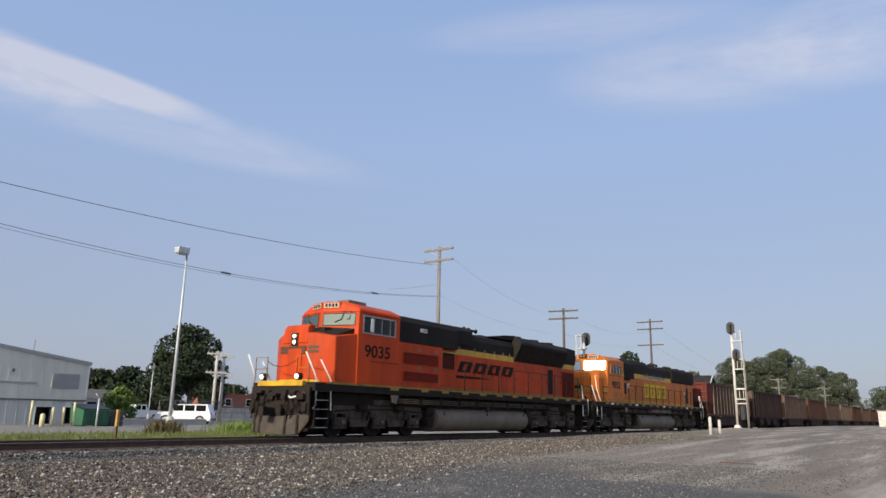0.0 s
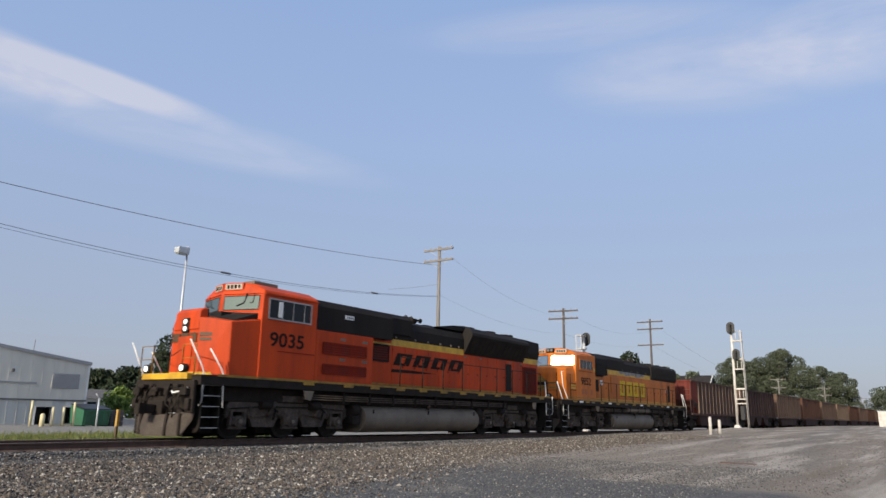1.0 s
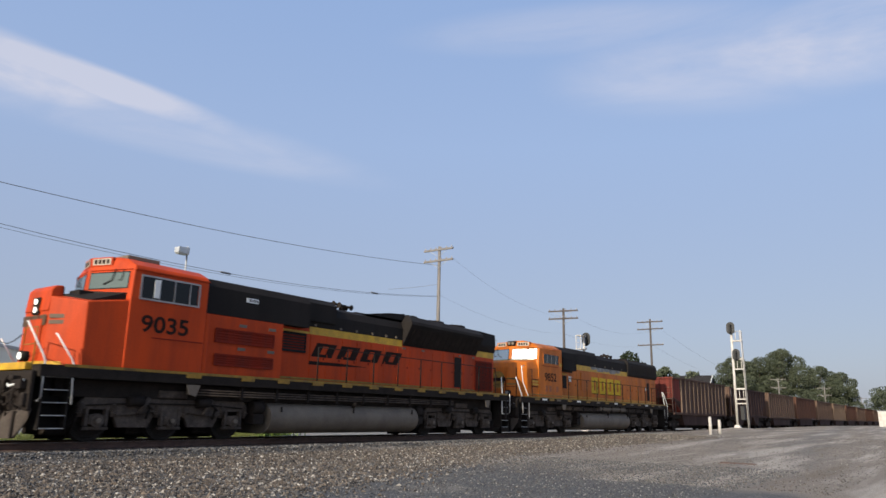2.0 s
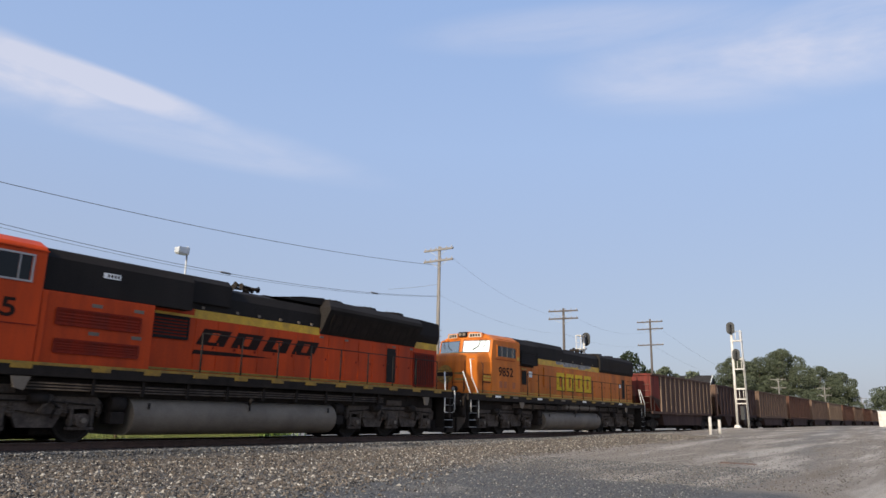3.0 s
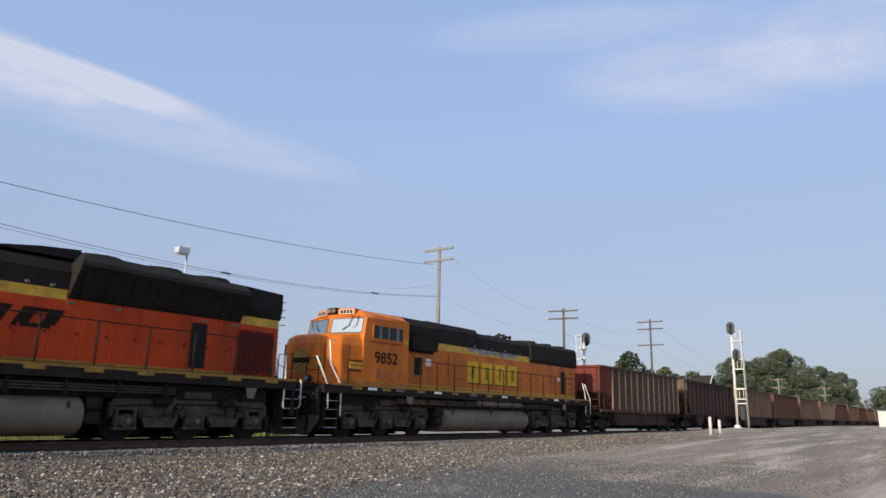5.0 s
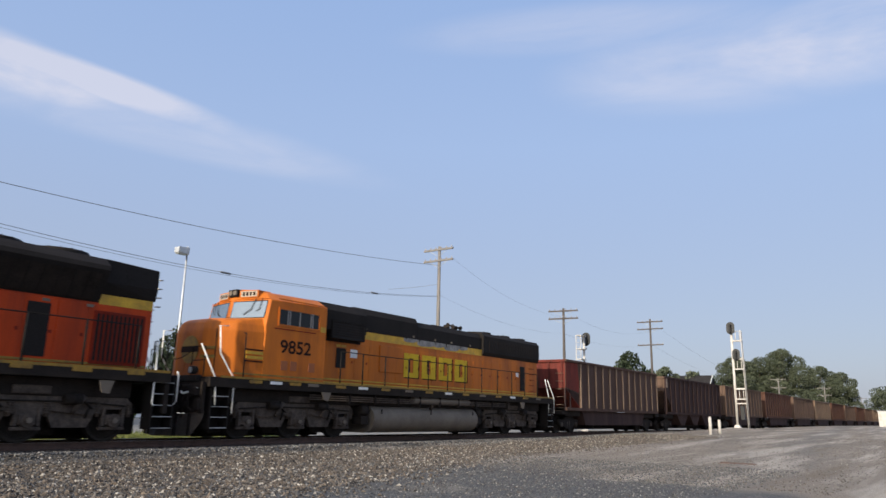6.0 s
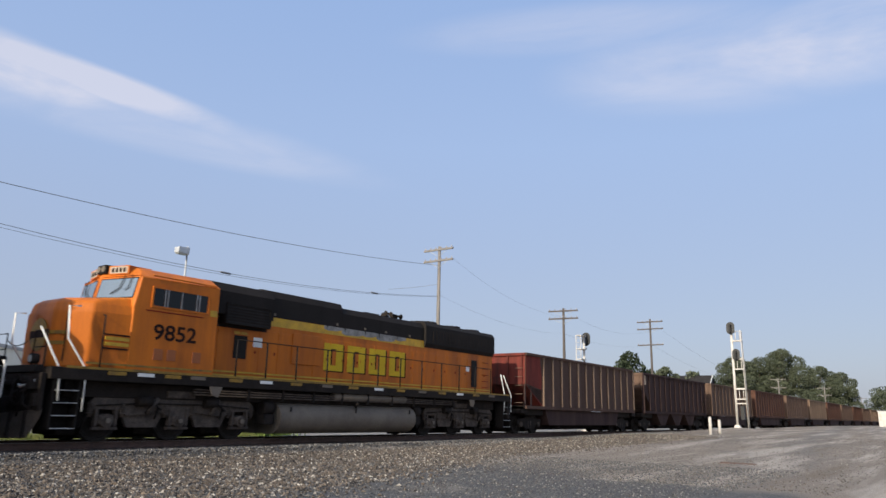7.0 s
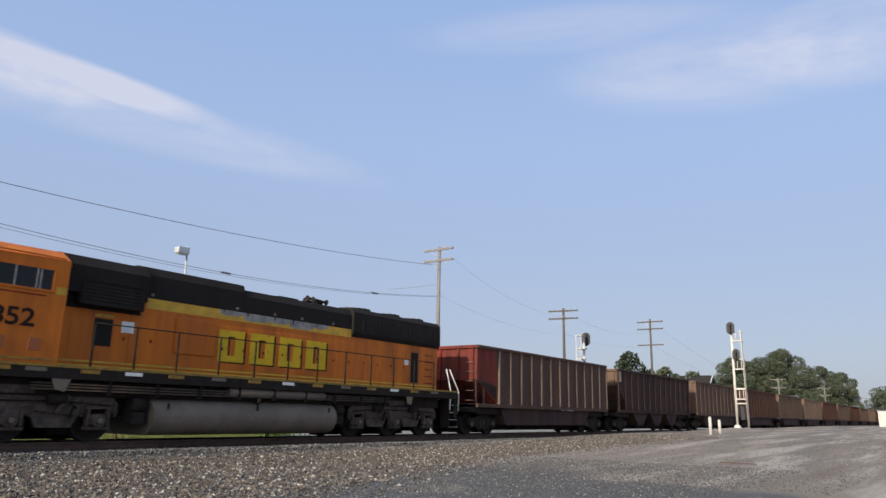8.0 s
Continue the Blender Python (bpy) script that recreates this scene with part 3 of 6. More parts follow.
def under_frame(loco, z_top, length, paint, stripe):
    bm = B()
    box(bm, 0.95, length - 0.30, -1.56, 1.56, z_top - 0.30, z_top - 0.015, 0.01)
    box(bm, 1.5, length - 1.2, -1.2, 1.2, 1.1, z_top - 0.3, 0.03)
    part("underframe", bm, SOOT, loco, "dark steel underframe and walkway")
    for s in (-1, 1):
        for k in range(3):
            z = 1.40 - 0.07 * k
            part("air_pipe", tube(B(), [(5.0, s * 1.42, z), (9.0, s * 1.42, z - 0.02), (13.0, s * 1.42, z), (18.0, s * 1.42, z)], 0.025, 6), FRAME_STEEL, loco)
        for k in range(9):
            x = 6.9 + k * 1.35
            part("bracket", box(B(), x - 0.04, x + 0.04, s * 1.36, s * 1.48, 1.15, z_top - 0.3), SOOT, loco)


def fuel_tank(loco, x0, x1, z0, z1):
    bm = B()
    half = (z1 - z0) / 2
    side = [(0.98 + 0.52 * max(math.cos(q), 0.0), z0 + half + half * math.sin(q)) for q in (radians(90 - 7 * k) for k in range(27))]
    prism(bm, [(-y, z) for y, z in side] + [(y, z) for y, z in reversed(side)], x0, x1)
    tank = part("fuel_tank", bm, TANK, loco, "dusty grey fuel tank")
    for s in (-1, 1):
        bm = B()
        tube(bm, [((x0 + x1) / 2, s * 1.44, z1 - 0.1), ((x0 + x1) / 2, s * 1.56, z1 + 0.05)], 0.06, 10)
        part("filler", bm, SOOT, tank)
        for k in range(3):
            x = x0 + 0.4 + k * (x1 - x0 - 0.8) / 2
            part("strap", box(B(), x - 0.03, x + 0.03, s * 1.485, s * 1.508, z1 - 0.30, z1 - 0.14), SOOT, tank)
    for dx in (x0 - 0.55, x1 + 0.12):
        for s in (-1, 1):
            part("air_tank", tube(B(), [(dx, s * 1.15, 0.95), (dx + 0.4, s * 1.15, 0.95)], 0.22, 14), SOOT, loco)
            part("equipment_box", box(B(), dx, dx + 0.38, s * 0.9, s * 1.35, 0.45, 0.75, 0.02), SOOT, loco)
    return tank


def front_end(loco, deck, plate_mat, rails_mat, lens_mat):
    """Pilot plate, plow, anticlimber and end rails."""
    bm = B()
    box(bm, 0.78, 0.98, -1.12, 1.12, deck - 0.15, deck + 0.03, 0.02)
    part("anticlimber", bm, plate_mat, loco, "painted end sill plate")
    bm = B()
    box(bm, 0.82, 0.92, -1.45, 1.45, 0.75, deck - 0.165, 0.02)
    box(bm, 0.6, 0.82, -0.35, 0.35, 0.62, 1.08, 0.03)
    part("pilot", bm, SOOT, loco)
    bm = B()
    for s in (-1, 1):
        hull(bm, [(0.36, 0, 0.10), (0.50, 0, 0.66), (0.42, 0, 0.10), (0.56, 0, 0.66), (0.76, s * 1.08, 0.12), (0.88, s * 1.44, 0.80), (0.82, s * 1.08, 0.12), (0.94, s * 1.44, 0.80), (0.90, s * 1.40, 0.55)])
    part("plow", bm, PLOW, loco, "scuffed grey snow plow")
    for y in (-1.05, -0.62, 0.62, 1.05):
        hb = B()
        hull(hb, [(0.32 + abs(y) * 0.37 + d, y + e, 0.13) for d in (0, 0.09) for e in (-0.045, 0.045)] + [(0.42 + abs(y) * 0.28 + d, y + e, 0.74) for d in (0, 0.14) for e in (-0.045, 0.045)])
        part("plow_rib", hb, SOOT, loco)
    for y, z, w, h, dep in ((-1.15, 1.35, 0.16, 0.22, 0.16), (-0.85, 1.5, 0.12, 0.1, 0.2), (-0.3, 1.35, 0.1, 0.24, 0.12), (0.3, 1.35, 0.1, 0.24, 0.12), (0.85, 1.5, 0.12, 0.1, 0.2), (1.15, 1.35, 0.16, 0.22, 0.16), (0.0, 1.4, 0.14, 0.1, 0.3), (-1.3, 1.0, 0.1, 0.3, 0.1), (1.3, 1.0, 0.1, 0.3, 0.1)):
        part("pilot_bracket", box(B(), 0.82 - dep, 0.83, y - w, y + w, z - h / 2, z + h / 2, 0.02), SOOT, loco)
    for s in (-1, 1):
        part("jumper_cable", tube(B(), [(0.78, s * 0.42, 1.55), (0.62, s * 0.46, 1.35), (0.58, s * 0.55, 1.0), (0.66, s * 0.7, 0.85), (0.78, s * 0.85, 1.1)], 0.035, 8), SOOT, loco)
        part("mu_hose", tube(B(), [(0.78, s * 1.0, 1.5), (0.64, s * 1.02, 1.2), (0.62, s * 1.1, 0.9), (0.74, s * 1.2, 0.8)], 0.03, 8), SOOT, loco)
    coupler(loco, 0.02, -1)
    hoses(loco, 0.80, -1)
    for s in (-1, 1):
        bm = B()
        tube(bm, [(0.85, s * 1.35, deck), (0.85, s * 1.35, deck + 0.85), (0.85, s * 0.75, deck + 0.85), (0.85, s * 0.75, deck)], 0.02, 6)
        tube(bm, [(0.85, s * 1.35, deck + 0.45), (0.85, s * 0.75, deck + 0.45)], 0.014, 6)
        part("end_rail", bm, rails_mat, loco)
        bm = B()
        tube(bm, [(0.74, s * 0.88, deck + 0.17), (0.92, s * 0.88, deck + 0.17)], 0.125, 16)
        dl = part("ditch_light", bm, BLACK, loco)
        part("lens", tube(B(), [(0.725, s * 0.88, deck + 0.17), (0.745, s * 0.88, deck + 0.17)], 0.085, 16), lens_mat, dl, "round ditch lamp")
    bm = B()
    tube(bm, [(0.82, 0.7, deck + 0.7), (0.8, 0.35, deck + 0.55), (0.8, 0, deck + 0.5), (0.8, -0.35, deck + 0.55), (0.82, -0.7, deck + 0.7)], 0.012, 6)
    part("safety_chain", bm, BLACK, loco)
    bm = B()
    tube(bm, [(0.74, -1.3, 1.45), (0.70, -1.2, 1.38), (0.68, -0.7, 1.30), (0.70, -0.6, 1.36)], 0.03, 6)
    part("cut_lever", bm, WHITE, loco, "white uncoupling lever")


def rear_end(loco, L, deck):
    bm = B()
    box(bm, L - 0.42, L - 0.28, -1.5, 1.5, 0.72, deck - 0.31, 0.02)
    part("rear_plate", bm, SOOT, loco)
    coupler(loco, L - 0.02, 1)
    hoses(loco, L - 0.28, 1)
    for s in (-1, 1):
        bm = B()
        tube(bm, [(L - 0.36, s * 1.35, deck - 0.02), (L - 0.36, s * 1.35, deck + 0.85), (L - 0.36, s * 0.7, deck + 0.85), (L - 0.36, s * 0.7, deck - 0.02)], 0.02, 6)
        part("end_rail", bm, BLACK, loco)


def roof_horn(loco, x, z):
    bm = B()
    box(bm, x - 0.08, x + 0.08, -0.1, 0.1, z - 0.02, z + 0.26, 0.02)
    part("horn_stand", bm, SOOT, loco)
    for y, z2, dx in ((-0.22, 0.24, -0.38), (0.0, 0.30, -0.46), (0.22, 0.24, -0.38), (-0.12, 0.24, 0.40), (0.12, 0.24, 0.36)):
        bm = B()
        tube(bm, [(x, y, z + z2), (x + dx * 0.75, y, z + z2), (x + dx, y, z + z2)], [0.04, 0.05, 0.11], 12)
        part("horn", bm, SOOT, loco)


def number_board(loco, x, y, z, turn, paint):
    """A pale number board in a painted housing over the windscreen; the digits are plain bars."""
    housing = part("number_board", hull(B(), [(-0.05, -0.36, -0.12), (-0.05, 0.36, -0.12), (-0.05, -0.36, 0.12), (-0.05, 0.36, 0.12), (0.35, -0.36, 0.12), (0.35, 0.36, 0.12), (0.35, -0.36, -0.12), (0.35, 0.36, -0.12)]), paint, loco, "number board housing", pose(x, y, z, 0, 0, turn))
    part("board_face", box(B(), -0.058, -0.051, -0.31, 0.31, -0.09, 0.09), BOARD, housing, "pale number board with bars")
    for k in range(4):
        part("bar", box(B(), -0.063, -0.059, -0.25 + 0.135 * k, -0.16 + 0.135 * k, -0.06, 0.06), LOGO_DARK, housing)


BOARD = mat("pale_board", (0.42, 0.36, 0.28), 0.5)


def windscreens(loco, x0, z0, run, rise, paint, zs, glass, ys=(0.15, 1.37)):
    """One slanted windscreen on each half of the cab front, with frame, glass and wiper."""
    def at(y, z, out):
        return (x0 + abs(y) * run + (z - z0) * rise - out, y, z)
    for s in (-1, 1):
        bm = B()
        za, zb = zs
        hull(bm, [at(s * y, z, o) for y in (ys[0] - 0.07, ys[1] + 0.07) for z in (za - 0.05, zb + 0.05) for o in (-0.03, 0.012)])
        ws = part("windscreen", bm, paint, loco)
        part("gasket", hull(B(), [at(s * y, z, o) for y in (ys[0] - 0.03, ys[1] + 0.03) for z in (za - 0.015, zb + 0.015) for o in (0.0, 0.017)]), BLACK, ws)
        part("windscreen_glass", hull(B(), [at(s * y, z, o) for y in ys for z in (za + 0.015, zb - 0.015) for o in (0.0, 0.022)]), glass, ws, "slanted windscreen reflecting the sky")
        part("wiper", tube(B(), [at(s * 0.95, zb + 0.08, 0.05), at(s * 0.85, (za + zb) / 2, 0.05), at(s * 0.6, za + 0.12, 0.05)], 0.013, 6), BLACK, ws)
        part("wiper", tube(B(), [at(s * 1.20, zb + 0.08, 0.05), at(s * 1.16, (za + zb) / 2, 0.05), at(s * 1.05, za + 0.22, 0.05)], 0.010, 6), BLACK, ws)
        part("visor", hull(B(), [at(s * y, z, o) for y in (0.1, 1.45) for z, o in ((zb + 0.055, 0.0), (zb + 0.085, 0.0), (zb + 0.07, 0.03))]), paint, ws)


# ---------------------------------------------------------------- first locomotive
def make_orange_loco():
    L = 22.60
    loco = thing("locomotive", "orange and black freight locomotive with a wide nose, leading the train", "locomotive", pose(15.95, 0, 0))
    D = 1.84
    under_frame(loco, D, L, ORANGE, YELLOW)
    for s in (-1, 1):
        part("sill_stripe", box(B(), 1.5, L - 0.35, s * 1.562, s * 1.568, D - 0.05, D + 0.02), DIM_YELLOW, loco, "yellow stripe along the sill")
    loco_truck(loco, 4.75, 1)
    loco_truck(loco, 18.89, -1)
    fuel_tank(loco, 8.05, 15.5, 0.16, 1.13)
    front_end(loco, D, YELLOW, DIM_YELLOW, LAMP)
    rear_end(loco, L, D)
    steps(loco, 1.43, (((0.56, 2.80), (1.00, 2.02), (1.05, 1.90), (1.06, 1.05), (0.98, 0.97)), ((1.24, 2.58), (1.66, 2.00), (1.72, 1.88), (1.79, 0.91))))
    steps(loco, L - 0.41, (((21.84, 2.60), (21.84, 1.9), (21.82, 1.0), (21.88, 0.93)), ((22.50, 1.86), (22.54, 1.74), (22.54, 1.06), (22.48, 0.98))))
    # nose: a faceted front with a flat middle and a sunken dark deck before the windscreens
    bm = B()
    pts = []
    for s in (-1, 1):
        pts += [(1.36, s * 0.62, D), (1.93, s * 1.48, D), (3.0, s * 1.50, D), (1.40, s * 0.62, 3.56), (1.90, s * 1.47, 3.44), (1.70, s * 0.62, 3.60), (3.0, s * 1.49, 3.62), (3.0, s * 0.6, 3.66)]
    hull(bm, pts)
    rounded(bm, 0.025, 2, 0.3)
    part("nose", bm, ORANGE, loco, "orange wide nose")
    for s in (-1, 1):
        rim = hull(B(), [(x, s * (y - o), z + dz) for x, y, z in ((1.95, 1.44, 3.43), (3.0, 1.47, 3.61)) for o in (0, 0.05) for dz in (0.0, 0.03)])
        part("nose_rim", rim, ORANGE, loco)
    bm = hull(B(), [(1.71, y, 3.605) for y in (-0.60, 0.60)] + [(2.02, y, 3.50) for y in (-1.34, 1.34)] + [(2.62, 0, 3.93)] + [(x, y, z) for x, y, z in ((2.95, -1.38, 3.82), (2.95, 1.38, 3.82), (1.72, -0.58, 3.66), (1.72, 0.58, 3.66), (2.96, -1.36, 3.55), (2.96, 1.36, 3.55))])
    part("anti_glare_panel", bm, BLACK, loco, "matt black anti-glare top of the nose")
    bm = hull(B(), [(1.36, s * 0.62, 3.2) for s in (-1, 1)] + [(1.40, s * 0.60, 3.74) for s in (-1, 1)] + [(1.50, s * 0.58, 3.86) for s in (-1, 1)] + [(1.69, s * 0.58, 3.88) for s in (-1, 1)] + [(1.69, s * 0.62, 3.2) for s in (-1, 1)])
    part("nose_hatch", rounded(bm, 0.025, 2, 0.3), ORANGE, loco, "raised middle of the nose with the headlights")
    part("hatch_back", box(B(), 1.694, 1.72, -0.57, 0.57, 3.58, 3.84), BLACK, loco)
    part("deck_box", box(B(), 1.95, 2.35, -0.85, -0.35, 3.60, 3.80, 0.02), BLACK, loco, "dark box on the nose deck")
    # cab: upright faceted front, rounded brow and roof
    bm = B()
    pts = [(2.52, 0, D), (2.52, 0, 3.66), (2.56, 0, 4.42), (2.68, 0, 4.80), (2.85, 0, 4.90), (5.35, 0, 4.88)]
    for s in (-1, 1):
        pts += [(2.98, s * 1.52, D), (5.35, s * 1.52, D), (2.98, s * 1.52, 3.66), (3.02, s * 1.50, 4.45), (3.07, s * 1.46, 4.58), (5.35, s * 1.46, 4.58), (5.35, s * 1.52, 4.48), (3.04, s * 1.05, 4.79), (2.86, s * 0.6, 4.84), (3.1, s * 0.6, 4.88), (5.35, s * 1.05, 4.77), (5.35, s * 0.6, 4.86)]
    hull(bm, pts)
    rounded(bm, 0.03, 2, 0.25)
    part("cab", bm, ORANGE, loco, "orange crew cab")
    part("roof_unit", box(B(), 3.2, 4.2, -0.75, -0.15, 4.84, 4.97, 0.03), TANK, loco, "flat grey unit on the cab roof")
    window_panel(loco, 3.26, 5.02, 3.72, 4.30, 1.515, (0, 0.30, 0.56, 0.84, 1.0), STEEL)
    part("window_blind", box(B(), 3.62, 3.80, -1.545, -1.532, 3.76, 4.26, 0.01), WHITE, loco, "pale blind in the open side window")
    windscreens(loco, 2.52, 3.66, 0.305, 0.053, ORANGE, (3.95, 4.39), DIM_SHADE, (0.14, 1.36))
    for s in (-1, 1):
        number_board(loco, 2.75, s * 0.36, 4.71, s * -17, ORANGE)
    # headlights in the nose
    hl = part("headlight", box(B(), 1.33, 1.40, -0.16, 0.16, 3.12, 3.56, 0.02), BLACK, loco)
    for z in (3.24, 3.45):
        part("lens", tube(B(), [(1.315, 0, z), (1.345, 0, z)], 0.072, 16), LAMP, hl, "lit headlamp")
    bm = B()
    box(bm, 1.342, 1.36, -0.40, 0.30, 1.95, 3.0, 0.01)
    part("nose_door", bm, ORANGE, loco)
    for s in (-1, 1):
        # emblem slabs on the nose facets, in place of lettering
        for k, (t0, t1) in enumerate(((0.05, 0.42), (0.52, 0.90))):
            bm = B()
            p = [Vector((1.36, s * 0.62)), Vector((1.95, s * 1.46))]
            q0, q1 = p[0].lerp(p[1], t0), p[0].lerp(p[1], t1)
            nrm = Vector((-0.82, s * 0.57)) * 0.016
            for za, zb in ((2.86, 2.96), (3.01, 3.11)):
                hull(bm, [(*(q + nrm * f + Vector((0.012, 0))), z) for q in (q0, q1) for z in (za, zb) for f in (0.4, 1.4)])
            part("emblem", bm, NOSE_DECAL, loco, "faded dark emblem slabs on the nose")
    for y0, y1 in ((-0.58, -0.24), (0.24, 0.58), (-0.18, 0.18)):
        part("emblem", box(B(), 1.352, 1.358, y0, y1, 2.84, 3.10), NOSE_DECAL, loco)
    part("nose_stripe", box(B(), 1.345, 1.40, -0.60, 0.60, D + 0.02, D + 0.10), YELLOW, loco)
    for s in (-1, 1):
        bm = B()
        hull(bm, [(1.345, s * 0.62, z) for z in (D + 0.02, D + 0.1)] + [(1.94, s * 1.475, z) for z in (D + 0.02, D + 0.1)] + [(1.40, s * 0.60, z) for z in (D + 0.02, D + 0.1)] + [(1.99, s * 1.455, z) for z in (D + 0.02, D + 0.1)])
        part("nose_stripe", bm, YELLOW, loco)
    # cab side number and belt line
    lettering("number", "9035", 0.61, LOGO_DARK, loco, pose(3.34, -1.524, 2.85, 90), 0.003, 1.22)
    lettering("number", "9035", 0.61, LOGO_DARK, loco, pose(5.0, 1.524, 2.82, 90, 0, 180), 0.003, 1.22)
    for s in (-1, 1):
        part("belt_line", box(B(), 3.7, 5.30, s * 1.52, s * 1.53, 2.68, 2.71), DULL_RED, loco)
        part("rain_gutter", box(B(), 3.05, 5.36, s * 1.505, s * 1.55, 4.45, 4.48), ORANGE, loco)
        part("cab_corner", box(B(), 5.36, 5.50, s * 1.40, s * 1.50, D, 3.55, 0.02), ORANGE, loco)
    # electrical cabinet behind the cab: orange below, black above
    bm = B()
    prism(bm, [(-1.42, D), (-1.42, 3.58), (-1.0, 3.62), (1.0, 3.62), (1.42, 3.58), (1.42, D)], 5.37, 8.35)
    rounded(bm, 0.02, 2, 0.4)
    part("equipment_cabinet", bm, ORANGE, loco, "orange louvred electrical cabinet")
    slats(loco, 5.77, 7.97, 1.425, 2.80, 3.18, 5, DULL_RED, DULL_RED, "louvre")
    slats(loco, 5.80, 7.98, 1.425, 2.13, 2.44, 5, DULL_RED, DULL_RED, "louvre")
    for x in (6.75, 7.9):
        for z in (3.30, 2.60):
            for s in (-1, 1):
                part("data_plate", box(B(), x - 0.14, x + 0.14, s * 1.43, s * 1.436, z, z + 0.09), TANK, loco, "small pale data plate")
    bm = B()
    prism(bm, [(-1.36, 3.60), (-1.36, 4.40), (-1.22, 4.61), (-0.8, 4.72), (0.8, 4.72), (1.22, 4.61), (1.36, 4.40), (1.36, 3.60)], 5.37, 9.55)
    rounded(bm, 0.025, 2, 0.5)
    up = part("upper_hood", bm, BLACK, loco, "black upper hood behind the cab")
    bm = B()
    prism(bm, [(-1.12, 3.9), (-1.12, 4.52), (-0.90, 4.70), (0.90, 4.70), (1.12, 4.52), (1.12, 3.9)], 9.56, 11.05)
    rounded(bm, 0.03, 2, 0.5)
    part("air_filter_box", bm, BLACK, loco)
    for s in (-1, 1):
        part("data_plate", box(B(), 6.85, 7.32, s * 1.362, s * 1.368, 4.10, 4.24), WHITE, loco, "small white number plate with bars")
        for k in range(4):
            part("bar", box(B(), 6.96 + 0.09 * k, 7.01 + 0.09 * k, s * 1.369, s * 1.371, 4.13, 4.21), LOGO_DARK, loco)
    # engine hood
    H0, H1 = 8.36, 21.85
    part("engine_hood", prism(B(), [(-1.02, D), (-1.02, 3.70), (1.02, 3.70), (1.02, D)], H0, H1), ORANGE, loco, "orange engine hood with access doors")
    bm = B()
    prism(bm, [(-1.015, 3.702), (-1.015, 4.16), (-0.90, 4.42), (-0.62, 4.54), (0.62, 4.54), (0.90, 4.42), (1.015, 4.16), (1.015, 3.702)], 9.5, 15.1)
    for f in bm.faces:
        f.smooth = False
    part("hood_top", bm, BLACK, loco, "rounded black top of the engine hood")
    for s in (-1, 1):
        part("hood_stripe", box(B(), 9.88, 14.92, s * 1.021, s * 1.027, 3.45, 3.705), YELLOW, loco, "yellow stripe along the hood")
        part("upper_stripe", box(B(), 8.4, 9.86, s * 1.021, s * 1.03, 3.45, 3.52), YELLOW, loco)
    slats(loco, 8.52, 9.70, 1.03, 2.80, 3.42, 7, DULL_RED, BLACK, "intake_grille")
    doors = [9.95 + i * 0.78 for i in range(14)]
    for s in (-1, 1):
        for a in doors:
            if a + 0.7 > 21.3:
                continue
            d = part("hood_door", box(B(), a, a + 0.74, s * 1.0, s * 1.032, 1.95, 3.44, 0.008), ORANGE, loco)
            for z in (2.15, 2.7, 3.25):
                part("hinge", box(B(), a + 0.01, a + 0.05, s * 1.033, s * 1.045, z, z + 0.09), ORANGE, d)
            part("latch", box(B(), a + 0.62, a + 0.68, s * 1.033, s * 1.05, 2.6, 2.68), DULL_RED, d)
    slab_emblem(loco, 9.98, 14.90, 2.70, 3.18, 1.036, 0.26, LOGO_DARK)
    for s in (-1, 1):
        bm = prism(B(), [(9.9, 2.42), (9.94, 2.54), (11.4, 2.55), (12.9, 2.50), (11.4, 2.44)], s * 1.036, s * 1.040, "y")
        part("swoosh", bm, LOGO_DARK, loco)
        part("open_doorway", box(B(), 18.58, 19.12, s * 1.028, s * 1.05, 2.02, 3.32, 0.01), BLACK, loco, "dark louvred hood door")
        part("rear_panel", box(B(), 20.22, 21.66, s * 1.02, s * 1.06, 1.93, 3.30, 0.015), DULL_RED, loco, "dull red rear louvre panel")
        for k in range(11):
            part("slot", box(B(), 20.30 + 0.122 * k, 20.365 + 0.122 * k, s * 1.061, s * 1.066, 2.02, 3.22), BLACK, loco, "dark slot of the louvre panel")
            part("slat", box(B(), 20.37 + 0.122 * k, 20.415 + 0.122 * k, s * 1.061, s * 1.082, 2.00, 3.24), DULL_RED, loco)
        for k, x in enumerate((10.1, 11.35, 12.2, 13.1, 13.9, 14.5)):
            part("lift_lug", box(B(), x, x + 0.09, s * 0.98, s * 1.045, 3.74, 3.82), TANK, loco)
        for x in (14.95, 16.2, 18.9, 20.0):
            part("hood_light", box(B(), x, x + 0.18, s * 1.03, s * 1.05, 3.36, 3.43), TANK, loco)
    # flared radiator section
    bm = B()
    for s in (-1, 1):
        hull(bm, [(14.95, s * 0.9, 3.50), (14.95, s * 1.03, 3.50), (15.0, s * 1.45, 4.34), (15.0, s * 1.42, 4.46), (15.2, s * 1.15, 4.70), (15.3, s * 0.5, 4.80), (20.3, s * 0.9, 3.50), (20.3, s * 1.03, 3.50), (20.3, s * 1.45, 4.30), (20.3, s * 1.42, 4.42), (20.3, s * 1.15, 4.64), (20.3, s * 0.4, 4.72), (14.95, 0, 4.2), (15.3, 0, 4.80), (20.3, 0, 4.74), (20.3, 0, 3.6)])
    part("radiator", bm, BLACK, loco, "black flared radiator housing")
